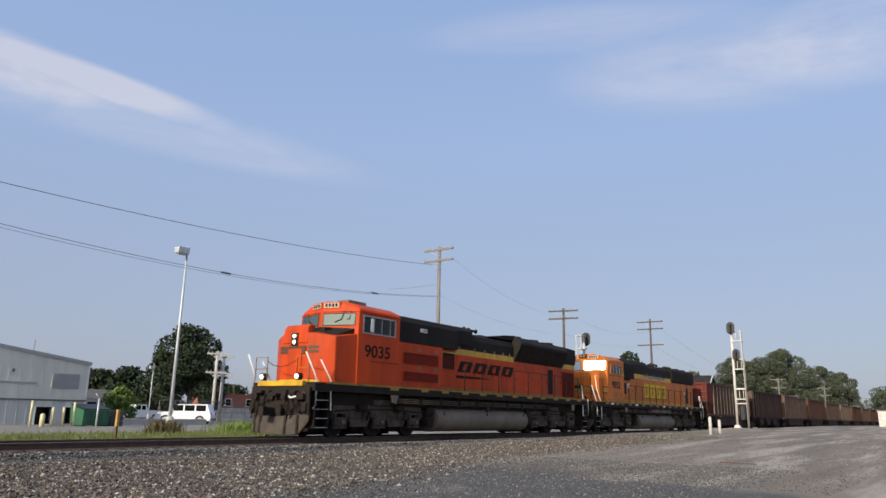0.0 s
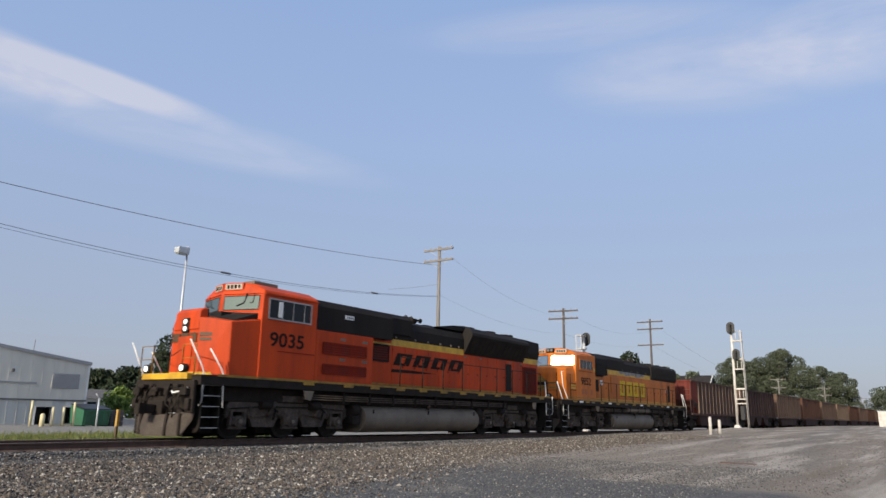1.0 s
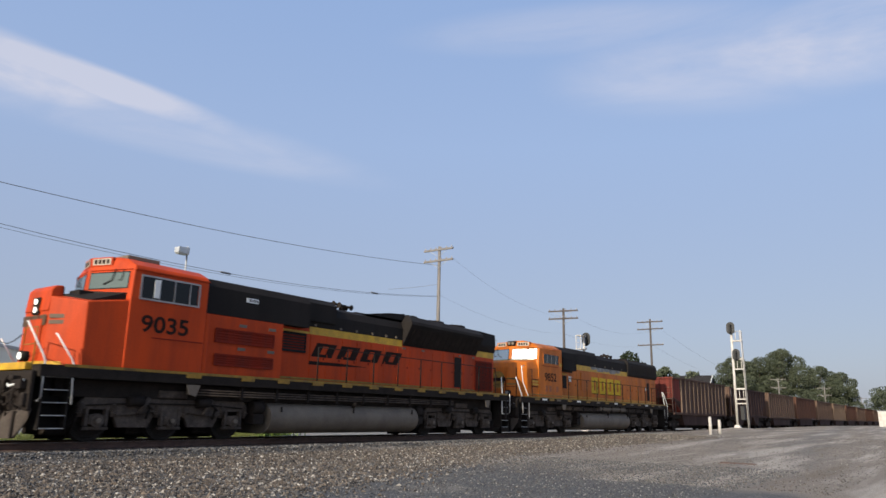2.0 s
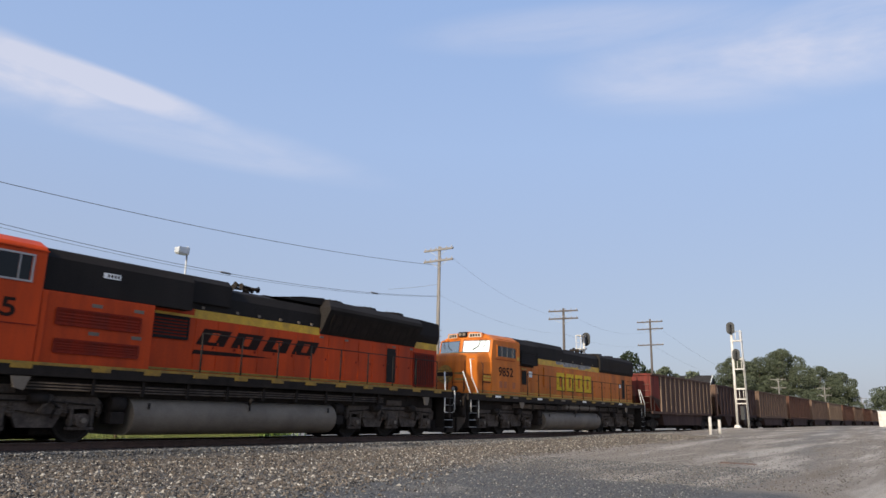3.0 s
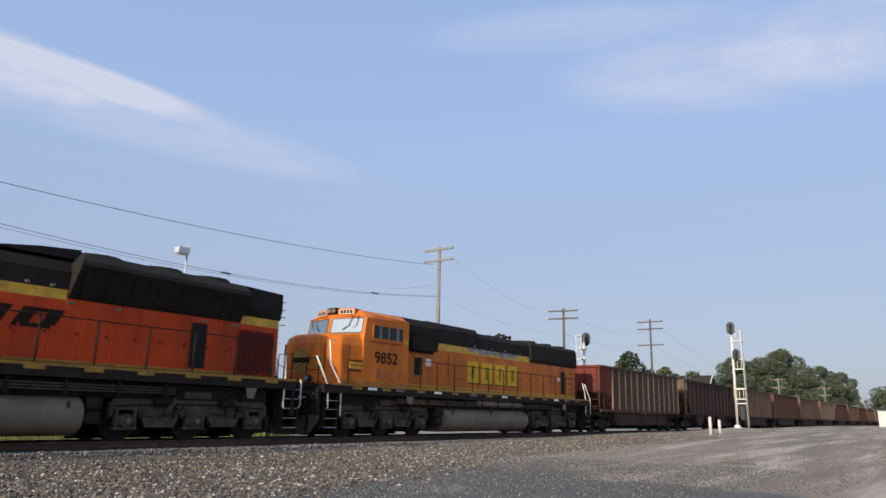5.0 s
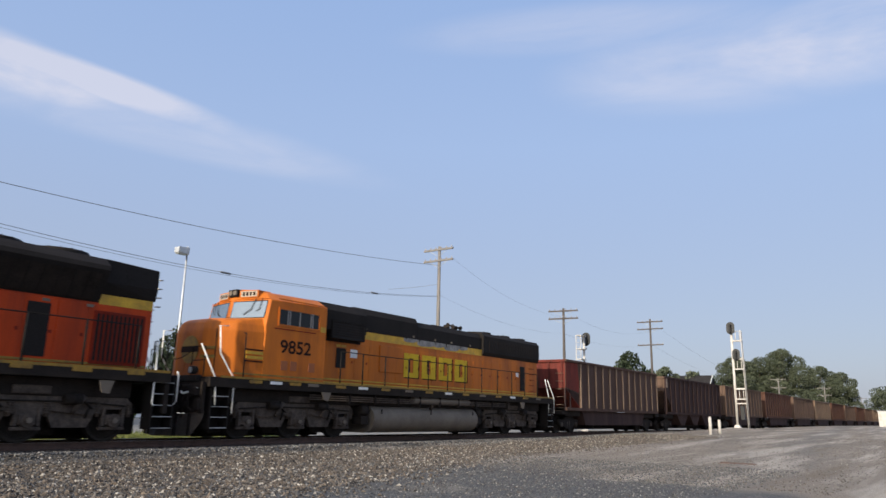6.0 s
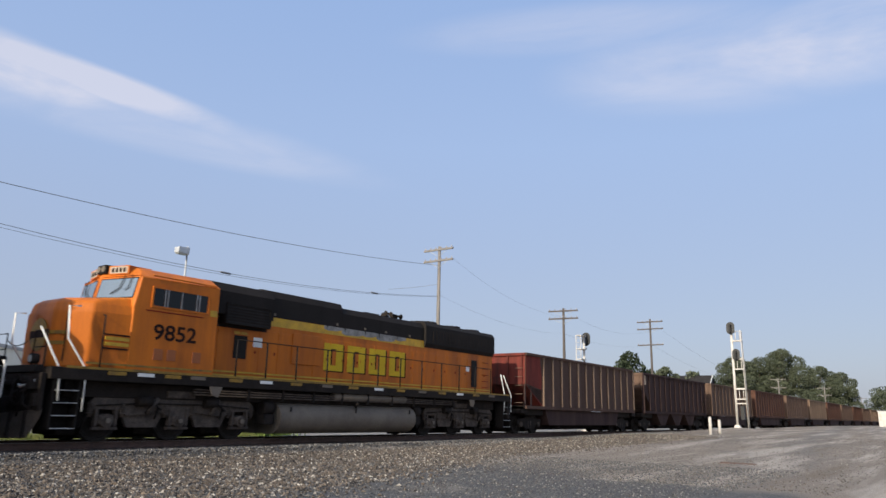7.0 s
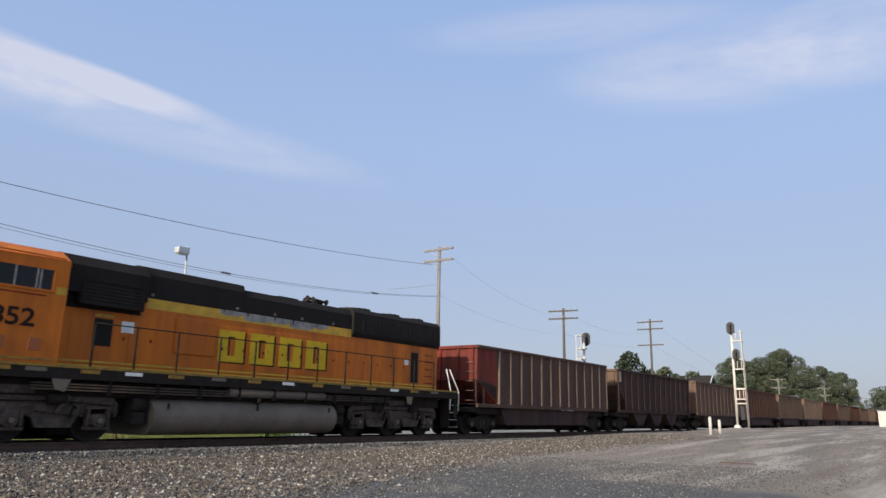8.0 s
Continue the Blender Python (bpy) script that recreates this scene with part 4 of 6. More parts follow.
    for s in (-1, 1):
        bm = B()
        hull(bm, [(x, s * (1.055 + o + 0.40 * f), 3.52 + 0.70 * f) for x in (15.2, 20.1) for f in (0.04, 0.96) for o in (0.0, 0.02)])
        r = part("radiator_screen", bm, SOOT, loco)
        for k in range(13):
            x = 15.35 + k * 0.37
            part("screen_bar", hull(B(), [(x + d, s * (1.08 + o + 0.40 * f), 3.52 + 0.70 * f) for d in (0, 0.03) for f in (0.04, 0.96) for o in (0.0, 0.012)]), BLACK, r)
    hull_pts = [(20.3, s * y, z) for s in (-1, 1) for y, z in ((1.02, 3.735), (1.18, 4.05), (1.15, 4.65), (0.5, 4.72))] + [(21.92, s * y, z) for s in (-1, 1) for y, z in ((1.02, 3.735), (1.10, 4.05), (1.08, 4.60), (0.5, 4.68))]
    part("rear_hood", rounded(hull(B(), hull_pts), 0.03, 2, 0.4), BLACK, loco)
    for s in (-1, 1):
        part("hood_stripe", box(B(), 20.32, 21.84, s * 1.021, s * 1.03, 3.47, 3.734), YELLOW, loco)
    for x in (16.0, 17.9, 19.6):
        bm = tube(B(), [(x, 0, 4.68), (x, 0, 4.83)], 0.75, 28)
        f = part("roof_fan", bm, BLACK, loco)
        for k in range(8):
            q = k * math.pi / 8
            part("fan_bar", tube(B(), [(x - 0.72 * math.cos(q), -0.72 * math.sin(q), 4.845), (x + 0.72 * math.cos(q), 0.72 * math.sin(q), 4.845)], 0.014, 5), BLACK, f)
    bm = hull(B(), [(x, y, z) for x, z in ((12.9, 4.53), (15.2, 4.53), (14.2, 4.72), (15.2, 4.80)) for y in (-0.9, 0.9)])
    part("radiator_fairing", bm, BLACK, loco)
    roof_horn(loco, 12.45, 4.56)
    part("exhaust_stack", box(B(), 13.0, 13.6, -0.25, 0.25, 4.52, 4.66, 0.03), SOOT, loco)
    posts = [9.9 + 1.42 * i for i in range(9)]
    side_rail(loco, posts, D, 2.98, [5.1, 7.0, 8.4] + posts, BLACK, (DIM_YELLOW,))
    for s in (-1, 1):
        part("hood_base_stripe", box(B(), 8.4, 21.8, s * 1.034, s * 1.042, D + 0.07, D + 0.13), DIM_YELLOW, loco, "dull yellow stripe at the foot of the hood")
    for s in (-1, 1):
        bm = hull(B(), [(x, s * y, z) for x, z in ((4.9, 1.52), (5.35, 1.52), (5.0, 1.26), (5.22, 1.2)) for y in (1.53, 1.565)])
        part("sand_filler", bm, TANK, loco)
        bm = hull(B(), [(x, s * y, z) for x, z in ((20.3, 1.52), (20.7, 1.52), (20.4, 1.22), (20.6, 1.2)) for y in (1.53, 1.565)])
        part("sand_filler", bm, TANK, loco)
    # rear end wall ladder and details
    for k in range(7):
        part("ladder_rung", tube(B(), [(21.94, -0.95, 2.2 + 0.33 * k), (21.94, -0.55, 2.2 + 0.33 * k)], 0.014, 6), STEEL, loco)
    for z in (3.6, 3.85, 4.1, 4.35):
        part("grab_iron", tube(B(), [(21.9, -1.0, z), (22.0, -1.02, z), (22.0, -1.14, z), (21.9, -1.10, z)], 0.014, 6), STEEL, loco)
    return loco


LOCO_A = make_orange_loco()


# ---------------------------------------------------------------- second locomotive
PEELED = mat("peeled_grey_primer", (0.30, 0.285, 0.26), 0.8, spec=0.1, vary=0.3, scale=2.5, dirt=(0.06, 0.055, 0.05), dirt_amount=0.6)
VENT_BROWN = mat("brown_vent", (0.30, 0.085, 0.02), 0.6, vary=0.15)
CLEAR = mat("unlit_lens", (0.25, 0.25, 0.24), 0.15, vary=0.05, bump=0)


def make_amber_loco():
    L = 22.55
    loco = thing("locomotive", "amber orange and black freight locomotive, second in the train", "locomotive", pose(38.55, 0, 0))
    D = 1.80
    under_frame(loco, D, L, AMBER, YELLOW)
    for s in (-1, 1):
        for z in (D - 0.03, D + 0.10):
            part("sill_stripe", box(B(), 1.3, L - 0.35, s * (1.562 if z < D else 1.54), s * (1.568 if z < D else 1.546), z, z + 0.06) if z < D else box(B(), 1.75, 5.45, s * 1.522, s * 1.528, z, z + 0.05), DIM_YELLOW, loco, "yellow stripe along the sill")
        for z in (D + 0.05, D + 0.16):
            part("hood_base_stripe", box(B(), 5.52, L - 1.15, s * 1.034, s * 1.046, z, z + 0.05), YELLOW, loco, "yellow stripe at the foot of the hood")
    loco_truck(loco, 4.75, 1)
    loco_truck(loco, 18.62, -1)
    fuel_tank(loco, 8.2, 15.1, 0.15, 1.14)
    for s in (-1, 1):
        bm = tube(B(), [(10.6, s * 1.33, 1.38), (10.66, s * 1.33, 1.38), (14.5, s * 1.33, 1.38), (14.56, s * 1.33, 1.38)], [0.12, 0.15, 0.15, 0.12], 16)
        part("air_reservoir", bm, TANK, loco, "long grey air reservoir above the tank")
    front_end(loco, D, BLACK, BLACK, CLEAR)
    rear_end(loco, L, D)
    steps(loco, 1.43, (((0.62, 2.70), (1.11, 1.82), (1.16, 1.70), (1.21, 0.99)), ((1.52, 3.30), (1.24, 3.28), (1.28, 2.48), (1.74, 1.84), (1.81, 1.70), (1.82, 0.75))))
    steps(loco, L - 0.46, (((21.55, 2.73), (21.79, 1.86), (21.81, 1.74), (21.76, 1.04)), ((21.80, 2.70), (22.35, 1.86), (22.40, 1.74), (22.38, 1.02))))
    # rounded nose
    bm = B()
    pts = []
    for z, push, w in ((D, 0.0, 0.0), (3.22, 0.03, 0.0), (3.46, 0.10, 0.05), (3.58, 0.28, 0.16)):
        for s in (-1, 1):
            pts += [(1.22 + push, s * (0.62 - w * 0.5), z), (1.42 + push, s * (1.02 - w), z), (1.85 + push * 0.6, s * (1.40 - w), z), (2.95, s * (1.50 - w), z + (0.14 if z > 3.5 else 0.0))]
    hull(bm, pts)
    rounded(bm, 0.05, 3, 0.25)
    part("nose", bm, AMBER, loco, "rounded amber nose")
    bm = hull(B(), [(x, y, z + d) for x, y, z in ((1.90, -0.75, 3.60), (1.90, 0.75, 3.60), (2.60, 0, 3.72), (2.86, -1.28, 3.70), (2.86, 1.28, 3.70)) for d in (-0.03, 0.025)])
    part("anti_glare_panel", bm, mat("faded_green_black", (0.045, 0.06, 0.03), 0.8), loco, "faded dark green anti-glare panel")
    # cab
    bm = B()
    pts = [(2.50, 0, D), (2.50, 0, 3.50), (2.66, 0, 4.32), (2.80, 0, 4.62), (2.98, 0, 4.74), (5.50, 0, 4.72)]
    for s in (-1, 1):
        pts += [(2.85, s * 1.52, D), (5.50, s * 1.52, D), (2.85, s * 1.52, 3.50), (3.015, s * 1.50, 4.30), (5.50, s * 1.52, 4.34), (3.18, s * 1.05, 4.58), (3.04, s * 0.6, 4.68), (5.50, s * 1.05, 4.62), (5.50, s * 0.6, 4.69)]
    hull(bm, pts)
    rounded(bm, 0.03, 2, 0.25)
    part("cab", bm, AMBER, loco, "amber crew cab")
    window_panel(loco, 3.38, 5.12, 3.56, 4.04, 1.515, (0, 0.20, 0.25, 0.50, 0.78, 0.83, 1.0), AMBER)
    windscreens(loco, 2.50, 3.50, 0.235, 0.20, AMBER, (3.72, 4.27), SHADE, (0.12, 1.38))
    for s in (-1, 1):
        part("cab_rear_stripe", box(B(), 5.22, 5.46, s * 1.522, s * 1.528, 3.48, 3.66), YELLOW, loco)
        number_board(loco, 2.86, s * 0.62, 4.52, s * -14, AMBER)
        # yellow winged stripes on the nose sides
        for z in (2.39, 2.53):
            part("nose_wing_stripe", box(B(), 2.20, 2.96, s * 1.478, s * 1.503, z, z + 0.09), YELLOW, loco)
        fr = B()
        for a, b, c, d in ((2.16, 3.00, 2.65, 2.69), (2.16, 3.00, 2.30, 2.34), (2.99, 3.03, 2.33, 2.66)):
            box(fr, a, b, s * 1.478, s * 1.503, c, d)
        part("nose_wing_border", fr, LOGO_DARK, loco)
    ring = tube(B(), [(1.222, -0.08, 2.62), (1.205, -0.08, 2.62)], 0.42, 28)
    emb = part("nose_emblem", ring, DIM_YELLOW, loco, "round yellow emblem on the nose")
    part("emblem_bar", box(B(), 1.196, 1.204, -0.50, 0.34, 2.54, 2.72), LOGO_DARK, emb)
    for s in (-1, 1):
        for z in (2.36, 2.62):
            part("nose_stripe", hull(B(), [(x, s * y, z + dz) for x, y in ((1.205, 0.60), (1.405, 1.03), (1.26, 0.56), (1.46, 0.99)) for dz in (0, 0.09)]), DIM_YELLOW, loco)
        part("nose_seam", hull(B(), [(x, s * y, z) for x, y in ((1.408, 1.02), (1.42, 1.05), (1.44, 1.0)) for z in (1.95, 3.24)]), BLACK, loco)
    part("nose_door", box(B(), 1.208, 1.225, 0.12, 0.60, 1.95, 3.15, 0.006), AMBER, loco)
    hl = part("headlight", box(B(), 2.66, 3.1, -0.22, 0.22, 4.45, 4.69, 0.02), BLACK, loco)
    for y in (-0.11, 0.11):
        part("lens", tube(B(), [(2.64, y, 4.57), (2.67, y, 4.57)], 0.08, 16), TANK, hl)
    part("roof_aerial", box(B(), 3.5, 4.0, -0.3, 0.3, 4.72, 4.78, 0.02), AMBER, loco)
    lettering("number", "9852", 0.58, LOGO_DARK, loco, pose(3.48, -1.524, 2.67, 90), 0.003, 1.17)
    lettering("number", "9852", 0.58, LOGO_DARK, loco, pose(5.05, 1.524, 2.67, 90, 0, 180), 0.003, 1.17)
    for s in (-1, 1):
        for x in (3.55, 3.95, 4.75):
            part("vent", box(B(), x, x + 0.28, s * 1.52, s * 1.532, 2.12, 2.42, 0.005), VENT_BROWN, loco)
        part("rain_gutter", box(B(), 3.3, 5.36, s * 1.505, s * 1.55, 4.35, 4.38), AMBER, loco)
        part("belt_line", box(B(), 3.2, 5.0, s * 1.52, s * 1.53, 3.40, 3.43), DULL_RED, loco)
    # hood
    bm = prism(B(), [(-1.03, D), (-1.03, 3.82), (1.03, 3.82), (1.03, D)], 5.5, 21.45)
    part("engine_hood", bm, AMBER, loco, "amber engine hood with access doors")
    bm = prism(B(), [(-1.05, 3.30), (-1.05, 3.62), (-1.32, 3.66), (-1.34, 4.34), (-1.15, 4.60), (-0.7, 4.70), (0.7, 4.70), (1.15, 4.60), (1.34, 4.34), (1.32, 3.66), (1.05, 3.62), (1.05, 3.30)], 5.52, 7.75)
    part("blower_housing", rounded(bm, 0.02, 2, 0.6), BLACK, loco, "black blower housing behind the cab")
    part("intake_box", box(B(), 5.90, 7.66, -1.34, 1.34, 3.38, 3.70, 0.015), BLACK, loco)
    slats(loco, 5.93, 7.6, 1.345, 3.40, 4.02, 7, SOOT, BLACK, "air_intake")
    bm = prism(B(), [(-1.035, 3.824), (-1.035, 4.46), (-0.92, 4.68), (-0.6, 4.76), (0.6, 4.76), (0.92, 4.68), (1.035, 4.46), (1.035, 3.824)], 7.76, 11.2)
    part("hood_top", rounded(bm, 0.02, 2, 0.6), BLACK, loco, "black raised hood top")
    bm = prism(B(), [(-1.034, 3.824), (-1.034, 4.34), (-0.88, 4.56), (-0.55, 4.62), (0.55, 4.62), (0.88, 4.56), (1.034, 4.34), (1.034, 3.824)], 11.21, 16.4)
    part("hood_top", bm, BLACK, loco, "black hood top")
    bm = prism(B(), [(-1.05, 3.56), (-1.14, 3.72), (-1.14, 4.46), (-1.0, 4.62), (1.0, 4.62), (1.14, 4.46), (1.14, 3.72), (1.05, 3.56)], 16.1, 21.5)
    part("radiator", rounded(bm, 0.03, 2, 0.5), BLACK, loco, "black radiator housing")
    for s in (-1, 1):
        for k in range(20):
            x = 16.6 + 0.235 * k
            part("radiator_slat", box(B(), x, x + 0.05, s * 1.141, s * 1.155, 3.80, 4.30), SOOT, loco)
        part("hood_stripe", box(B(), 7.9, 16.1, s * 1.032, s * 1.038, 3.53, 3.815), YELLOW, loco, "faded yellow stripe along the hood")
        for k, (a, b, lo, hi) in enumerate(((10.3, 11.2, 3.66, 3.822), (11.2, 12.3, 3.58, 3.822), (12.3, 13.1, 3.62, 3.822), (13.1, 14.2, 3.56, 3.822), (14.2, 14.9, 3.65, 3.822))):
            worn = prism(B(), [(a, lo + 0.05), (a + 0.2, lo), (b - 0.25, lo + 0.02), (b, lo + 0.07), (b, hi), (a, hi)], s * 1.039, s * 1.042, "y")
            part("worn_stripe", worn, PEELED, loco, "peeled grey patch on the stripe")
            part("soot_run", prism(B(), [(a + 0.1, 3.87), (a + 0.16, lo + 0.08), (a + 0.2, 3.87)], s * 1.043, s * 1.045, "y"), BLACK, loco, "black soot run down the stripe")
        for x in (8.0, 10.9, 12.4, 13.6, 15.1):
            part("lift_lug", box(B(), x, x + 0.09, s * 1.0, s * 1.05, 3.88, 3.96), TANK, loco)
    for x in (17.2, 19.0, 20.6):
        f = part("roof_fan", tube(B(), [(x, 0, 4.60), (x, 0, 4.75)], 0.72, 28), BLACK, loco)
        for k in range(8):
            q = k * math.pi / 8
            part("fan_bar", tube(B(), [(x - 0.7 * math.cos(q), -0.7 * math.sin(q), 4.765), (x + 0.7 * math.cos(q), 0.7 * math.sin(q), 4.765)], 0.014, 5), BLACK, f)
    part("exhaust_stack", box(B(), 13.2, 14.1, -0.3, 0.3, 4.60, 4.72, 0.03), SOOT, loco)
    roof_horn(loco, 15.25, 4.58)
    for s in (-1, 1):
        a = 5.9
        while a < 20.2:
            d = part("hood_door", box(B(), a, a + 0.74, s * 1.0, s * 1.040, 2.0, 3.34, 0.008), AMBER, loco)
            for z in (2.15, 2.65, 3.15):
                part("hinge", box(B(), a + 0.01, a + 0.05, s * 1.041, s * 1.052, z, z + 0.08), AMBER, d)
            part("latch", box(B(), a + 0.62, a + 0.68, s * 1.041, s * 1.056, 2.6, 2.68), DULL_RED, d)
            a += 0.79
        part("hood_vent", box(B(), 6.5, 7.0, s * 1.042, s * 1.06, 2.4, 3.10, 0.01), BLACK, loco, "dark vent panel")
        part("data_plate", box(B(), 7.25, 7.6, s * 1.042, s * 1.05, 2.80, 3.10), WHITE, loco, "pale data plate")
        part("data_plate", box(B(), 6.5, 7.0, s * 1.042, s * 1.05, 3.14, 3.22), YELLOW, loco)
        part("cover_plate", box(B(), 8.85, 10.2, s * 1.042, s * 1.085, 2.38, 3.40, 0.02), AMBER, loco, "plain raised amber cover plate")
        part("hood_doorway", box(B(), 19.65, 20.12, s * 1.042, s * 1.055, 2.08, 3.28, 0.01), BLACK, loco, "dark louvred hood door")
        part("data_plate", box(B(), 19.25, 19.5, s * 1.042, s * 1.05, 2.75, 2.95), WHITE, loco, "pale data plate")
        for k in range(5):
            part("grab_iron", tube(B(), [(20.6, s * 1.03, 2.1 + 0.28 * k), (20.6, s * 1.10, 2.1 + 0.28 * k), (21.0, s * 1.10, 2.1 + 0.28 * k), (21.0, s * 1.03, 2.1 + 0.28 * k)], 0.016, 6), DULL_RED, loco)
    slab_emblem(loco, 10.40, 15.14, 2.23, 3.19, 1.041, 0.0, LOGO_DARK, "emblem_shadow")
    slab_emblem(loco, 10.33, 15.07, 2.27, 3.22, 1.047, 0.0, mat("bright_yellow_decal", (0.62, 0.40, 0.018), 0.6, spec=0.2, vary=0.15, bump=0), "emblem")
    posts = [6.3, 7.45, 8.7, 10.1, 11.4, 12.75, 14.05, 15.4, 16.75, 18.05, 19.3, 20.6]
    side_rail(loco, posts, D, 2.92, [2.6, 3.4, 4.2, 5.0] + posts, BLACK, (DIM_YELLOW, WHITE, DIM_YELLOW, TANK))
    for s in (-1, 1):
        part("sand_filler", hull(B(), [(x, s * y, z) for x, z in ((5.4, 1.50), (5.85, 1.50), (5.5, 1.26), (5.72, 1.2)) for y in (1.53, 1.565)]), TANK, loco)
        part("sand_filler", hull(B(), [(x, s * y, z) for x, z in ((18.8, 1.50), (19.2, 1.50), (18.9, 1.24), (19.1, 1.2)) for y in (1.53, 1.565)]), TANK, loco)
        part("nose_post", tube(B(), [(2.12, s * 1.53, 1.8), (2.12, s * 1.53, 3.15), (2.12, s * 1.44, 3.15)], 0.02, 6), BLACK, loco)
    return loco


LOCO_B = make_amber_loco()


# ---------------------------------------------------------------- coal cars
def car_truck(car, x):
    bm = B()
    for s in (-1, 1):
        out = [(-1.2, 0.62), (-1.15, 0.72), (-0.6, 0.74), (-0.35, 0.86), (0.35, 0.86), (0.6, 0.74), (1.15, 0.72), (1.2, 0.62), (1.15, 0.42), (0.75, 0.44), (0.35, 0.24), (-0.35, 0.24), (-0.75, 0.44), (-1.15, 0.42)]
        prism(bm, [(x + a, b) for a, b in out], s * 0.98, s * 1.10, "y")
    box(bm, x - 0.18, x + 0.18, -1.0, 1.0, 0.45, 0.85, 0.03)
    t = part("truck", bm, SOOT, car, "dark two-axle freight truck")
    for s in (-1, 1):
        for k in (-0.12, 0.12):
            part("spring", tube(B(), [(x + k, s * 1.04, 0.30), (x + k, s * 1.04, 0.62)], 0.07, 8), FRAME_STEEL, t)
        for ax in (-0.89, 0.89):
            part("axle_cap", tube(B(), [(x + ax, s * 1.05, 0.46), (x + ax, s * 1.15, 0.46)], 0.12, 12), FRAME_STEEL, t)
    for ax in (-0.55, 0.55):
        part("brake_beam", box(B(), x + ax - 0.30, x + ax + 0.30, -0.68, 0.68, 0.08, 0.58, 0.03), SOOT, t)
    for ax in (-0.89, 0.89):
        share("wheelset", CAR_WHEEL, WHEEL, t, "steel wheels on their axle", pose(x + ax, 0, 0.462))


def coal_car(label, side_mat, rib_mat, end_mat, hopper, top=3.92, notch=False):
    L = 16.15
    car = thing("coal_car", label, "freight car", group="coal cars of the train")
    x0, x1, w, z0 = 0.95, L - 0.85, 1.50, 1.30
    # sides, ends and floor as separate sheets
    for s in (-1, 1):
        bm = B()
        if hopper:
            prism(bm, [(x0, top), (x0, top - 1.0), (x0 + 1.6, z0 + 0.1), (x1 - 1.6, z0 + 0.1), (x1, top - 1.0), (x1, top)], s * w, s * (w - 0.03), "y")
        else:
            prism(bm, [(x0, top), (x0, 2.40), (x0 + 1.72, 2.12), (x0 + 1.80, z0), (x1, z0), (x1, top)] if notch else [(x0, top), (x0, z0), (x1, z0), (x1, top)], s * w, s * (w - 0.03), "y")
        part("side_sheet", bm, side_mat, car)
        part("top_chord", box(B(), x0 - 0.03, x1 + 0.03, s * (w - 0.05), s * (w + 0.09), top - 0.10, top + 0.03, 0.015), side_mat, car)
        part("side_sill", box(B(), x0, x1, s * (w - 0.05), s * (w + 0.07), z0 - 0.10, z0 + 0.06, 0.012), side_mat, car)
        n = 13 if not hopper else 14
        for k in range(n):
            x = x0 + 0.06 + (x1 - x0 - 0.12) * k / (n - 1)
            if notch:
                x = x0 + 1.86 + (x1 - x0 - 1.92) * k / (n - 1)
            bm = B()
            box(bm, x - 0.055, x + 0.055, s * (w + 0.001), s * (w + 0.085), z0 + 0.065, top - 0.105, 0.012)
            part("rib", bm, rib_mat, car)
    for e, d in ((x0, 1), (x1, -1)):
        bm = B()
        if hopper:
            prism(bm, [(e, top - 0.02), (e, top - 1.0), (e + d * 2.2, z0), (e + d * 2.24, z0 + 0.05), (e + d * 0.04, top - 1.0), (e + d * 0.04, top - 0.02)], -w + 0.035, w - 0.035, "y")
        elif notch and d == 1:
            prism(bm, [(e, top - 0.02), (e, 2.40), (e + 1.9, z0), (e + 1.94, z0 + 0.05), (e + 0.04, 2.42), (e + 0.04, top - 0.02)], -w + 0.035, w - 0.035, "y")
        else:
            box(bm, e, e + d * 0.03, -w + 0.035, w - 0.035, z0, top - 0.02)
        part("end_sheet", bm, end_mat, car, "end sheet of the car")
        part("end_chord", box(B(), min(e - d * 0.08, e), max(e - d * 0.08, e), -w, w, top - 0.12, top + 0.02, 0.012), end_mat, car)
        for y in (-1.3, -0.5, 0.5, 1.3):
            zz = 2.40 if notch and d == 1 else z0 if not hopper else top - 1.0
            part("end_post", box(B(), min(e - d * 0.002, e - d * 0.085), max(e - d * 0.002, e - d * 0.085), y - 0.05, y + 0.05, zz, top - 0.125, 0.01), end_mat, car)
        if notch and d == 1:
            for s in (-1, 1):
                for dx in (0.0, 0.62):
                    part("corner_post", box(B(), e + dx, e + dx + 0.10, s * (w - 0.10), s * (w - 0.035), 1.2, 2.42), DARKCAR, car)
        if hopper:
            for s in (-1, 1):
                part("corner_post", box(B(), min(e, e + d * 0.12), max(e, e + d * 0.12), s * (w - 0.10), s * (w - 0.035), 1.1, top - 1.0), rib_mat, car)
        for s in (-1, 1):
            for k in range(5):
                z = 1.5 + 0.42 * k
                part("ladder_rung", tube(B(), [(e - d * 0.10, s * 0.95, z), (e - d * 0.15, s * 1.0, z), (e - d * 0.15, s * 1.38, z), (e - d * 0.10, s * 1.42, z)], 0.013, 6), rib_mat, car)
        part("end_sill", box(B(), min(e - d * 0.35, e + d * 0.3), max(e - d * 0.35, e + d * 0.3), -1.45, 1.45, 0.98, 1.19, 0.02), SOOT, car)
        # oversized dark box: end structure plus the shade under the car end
        part("bolster", box(B(), min(e + d * 0.31, e + d * 2.2), max(e + d * 0.31, e + d * 2.2), -1.30, 1.30, 0.90, 1.19, 0.03), SOOT, car)
        coupler(car, 0.02 if d == 1 else L - 0.02, -d)
    # dark block stands for the brake gear and the shaded underside
    part("brake_rigging", box(B(), 3.3, L - 3.3, -0.35, 0.35, 0.17, 0.60, 0.03), SOOT, car, "dark block for brake rigging and shade under the floor")
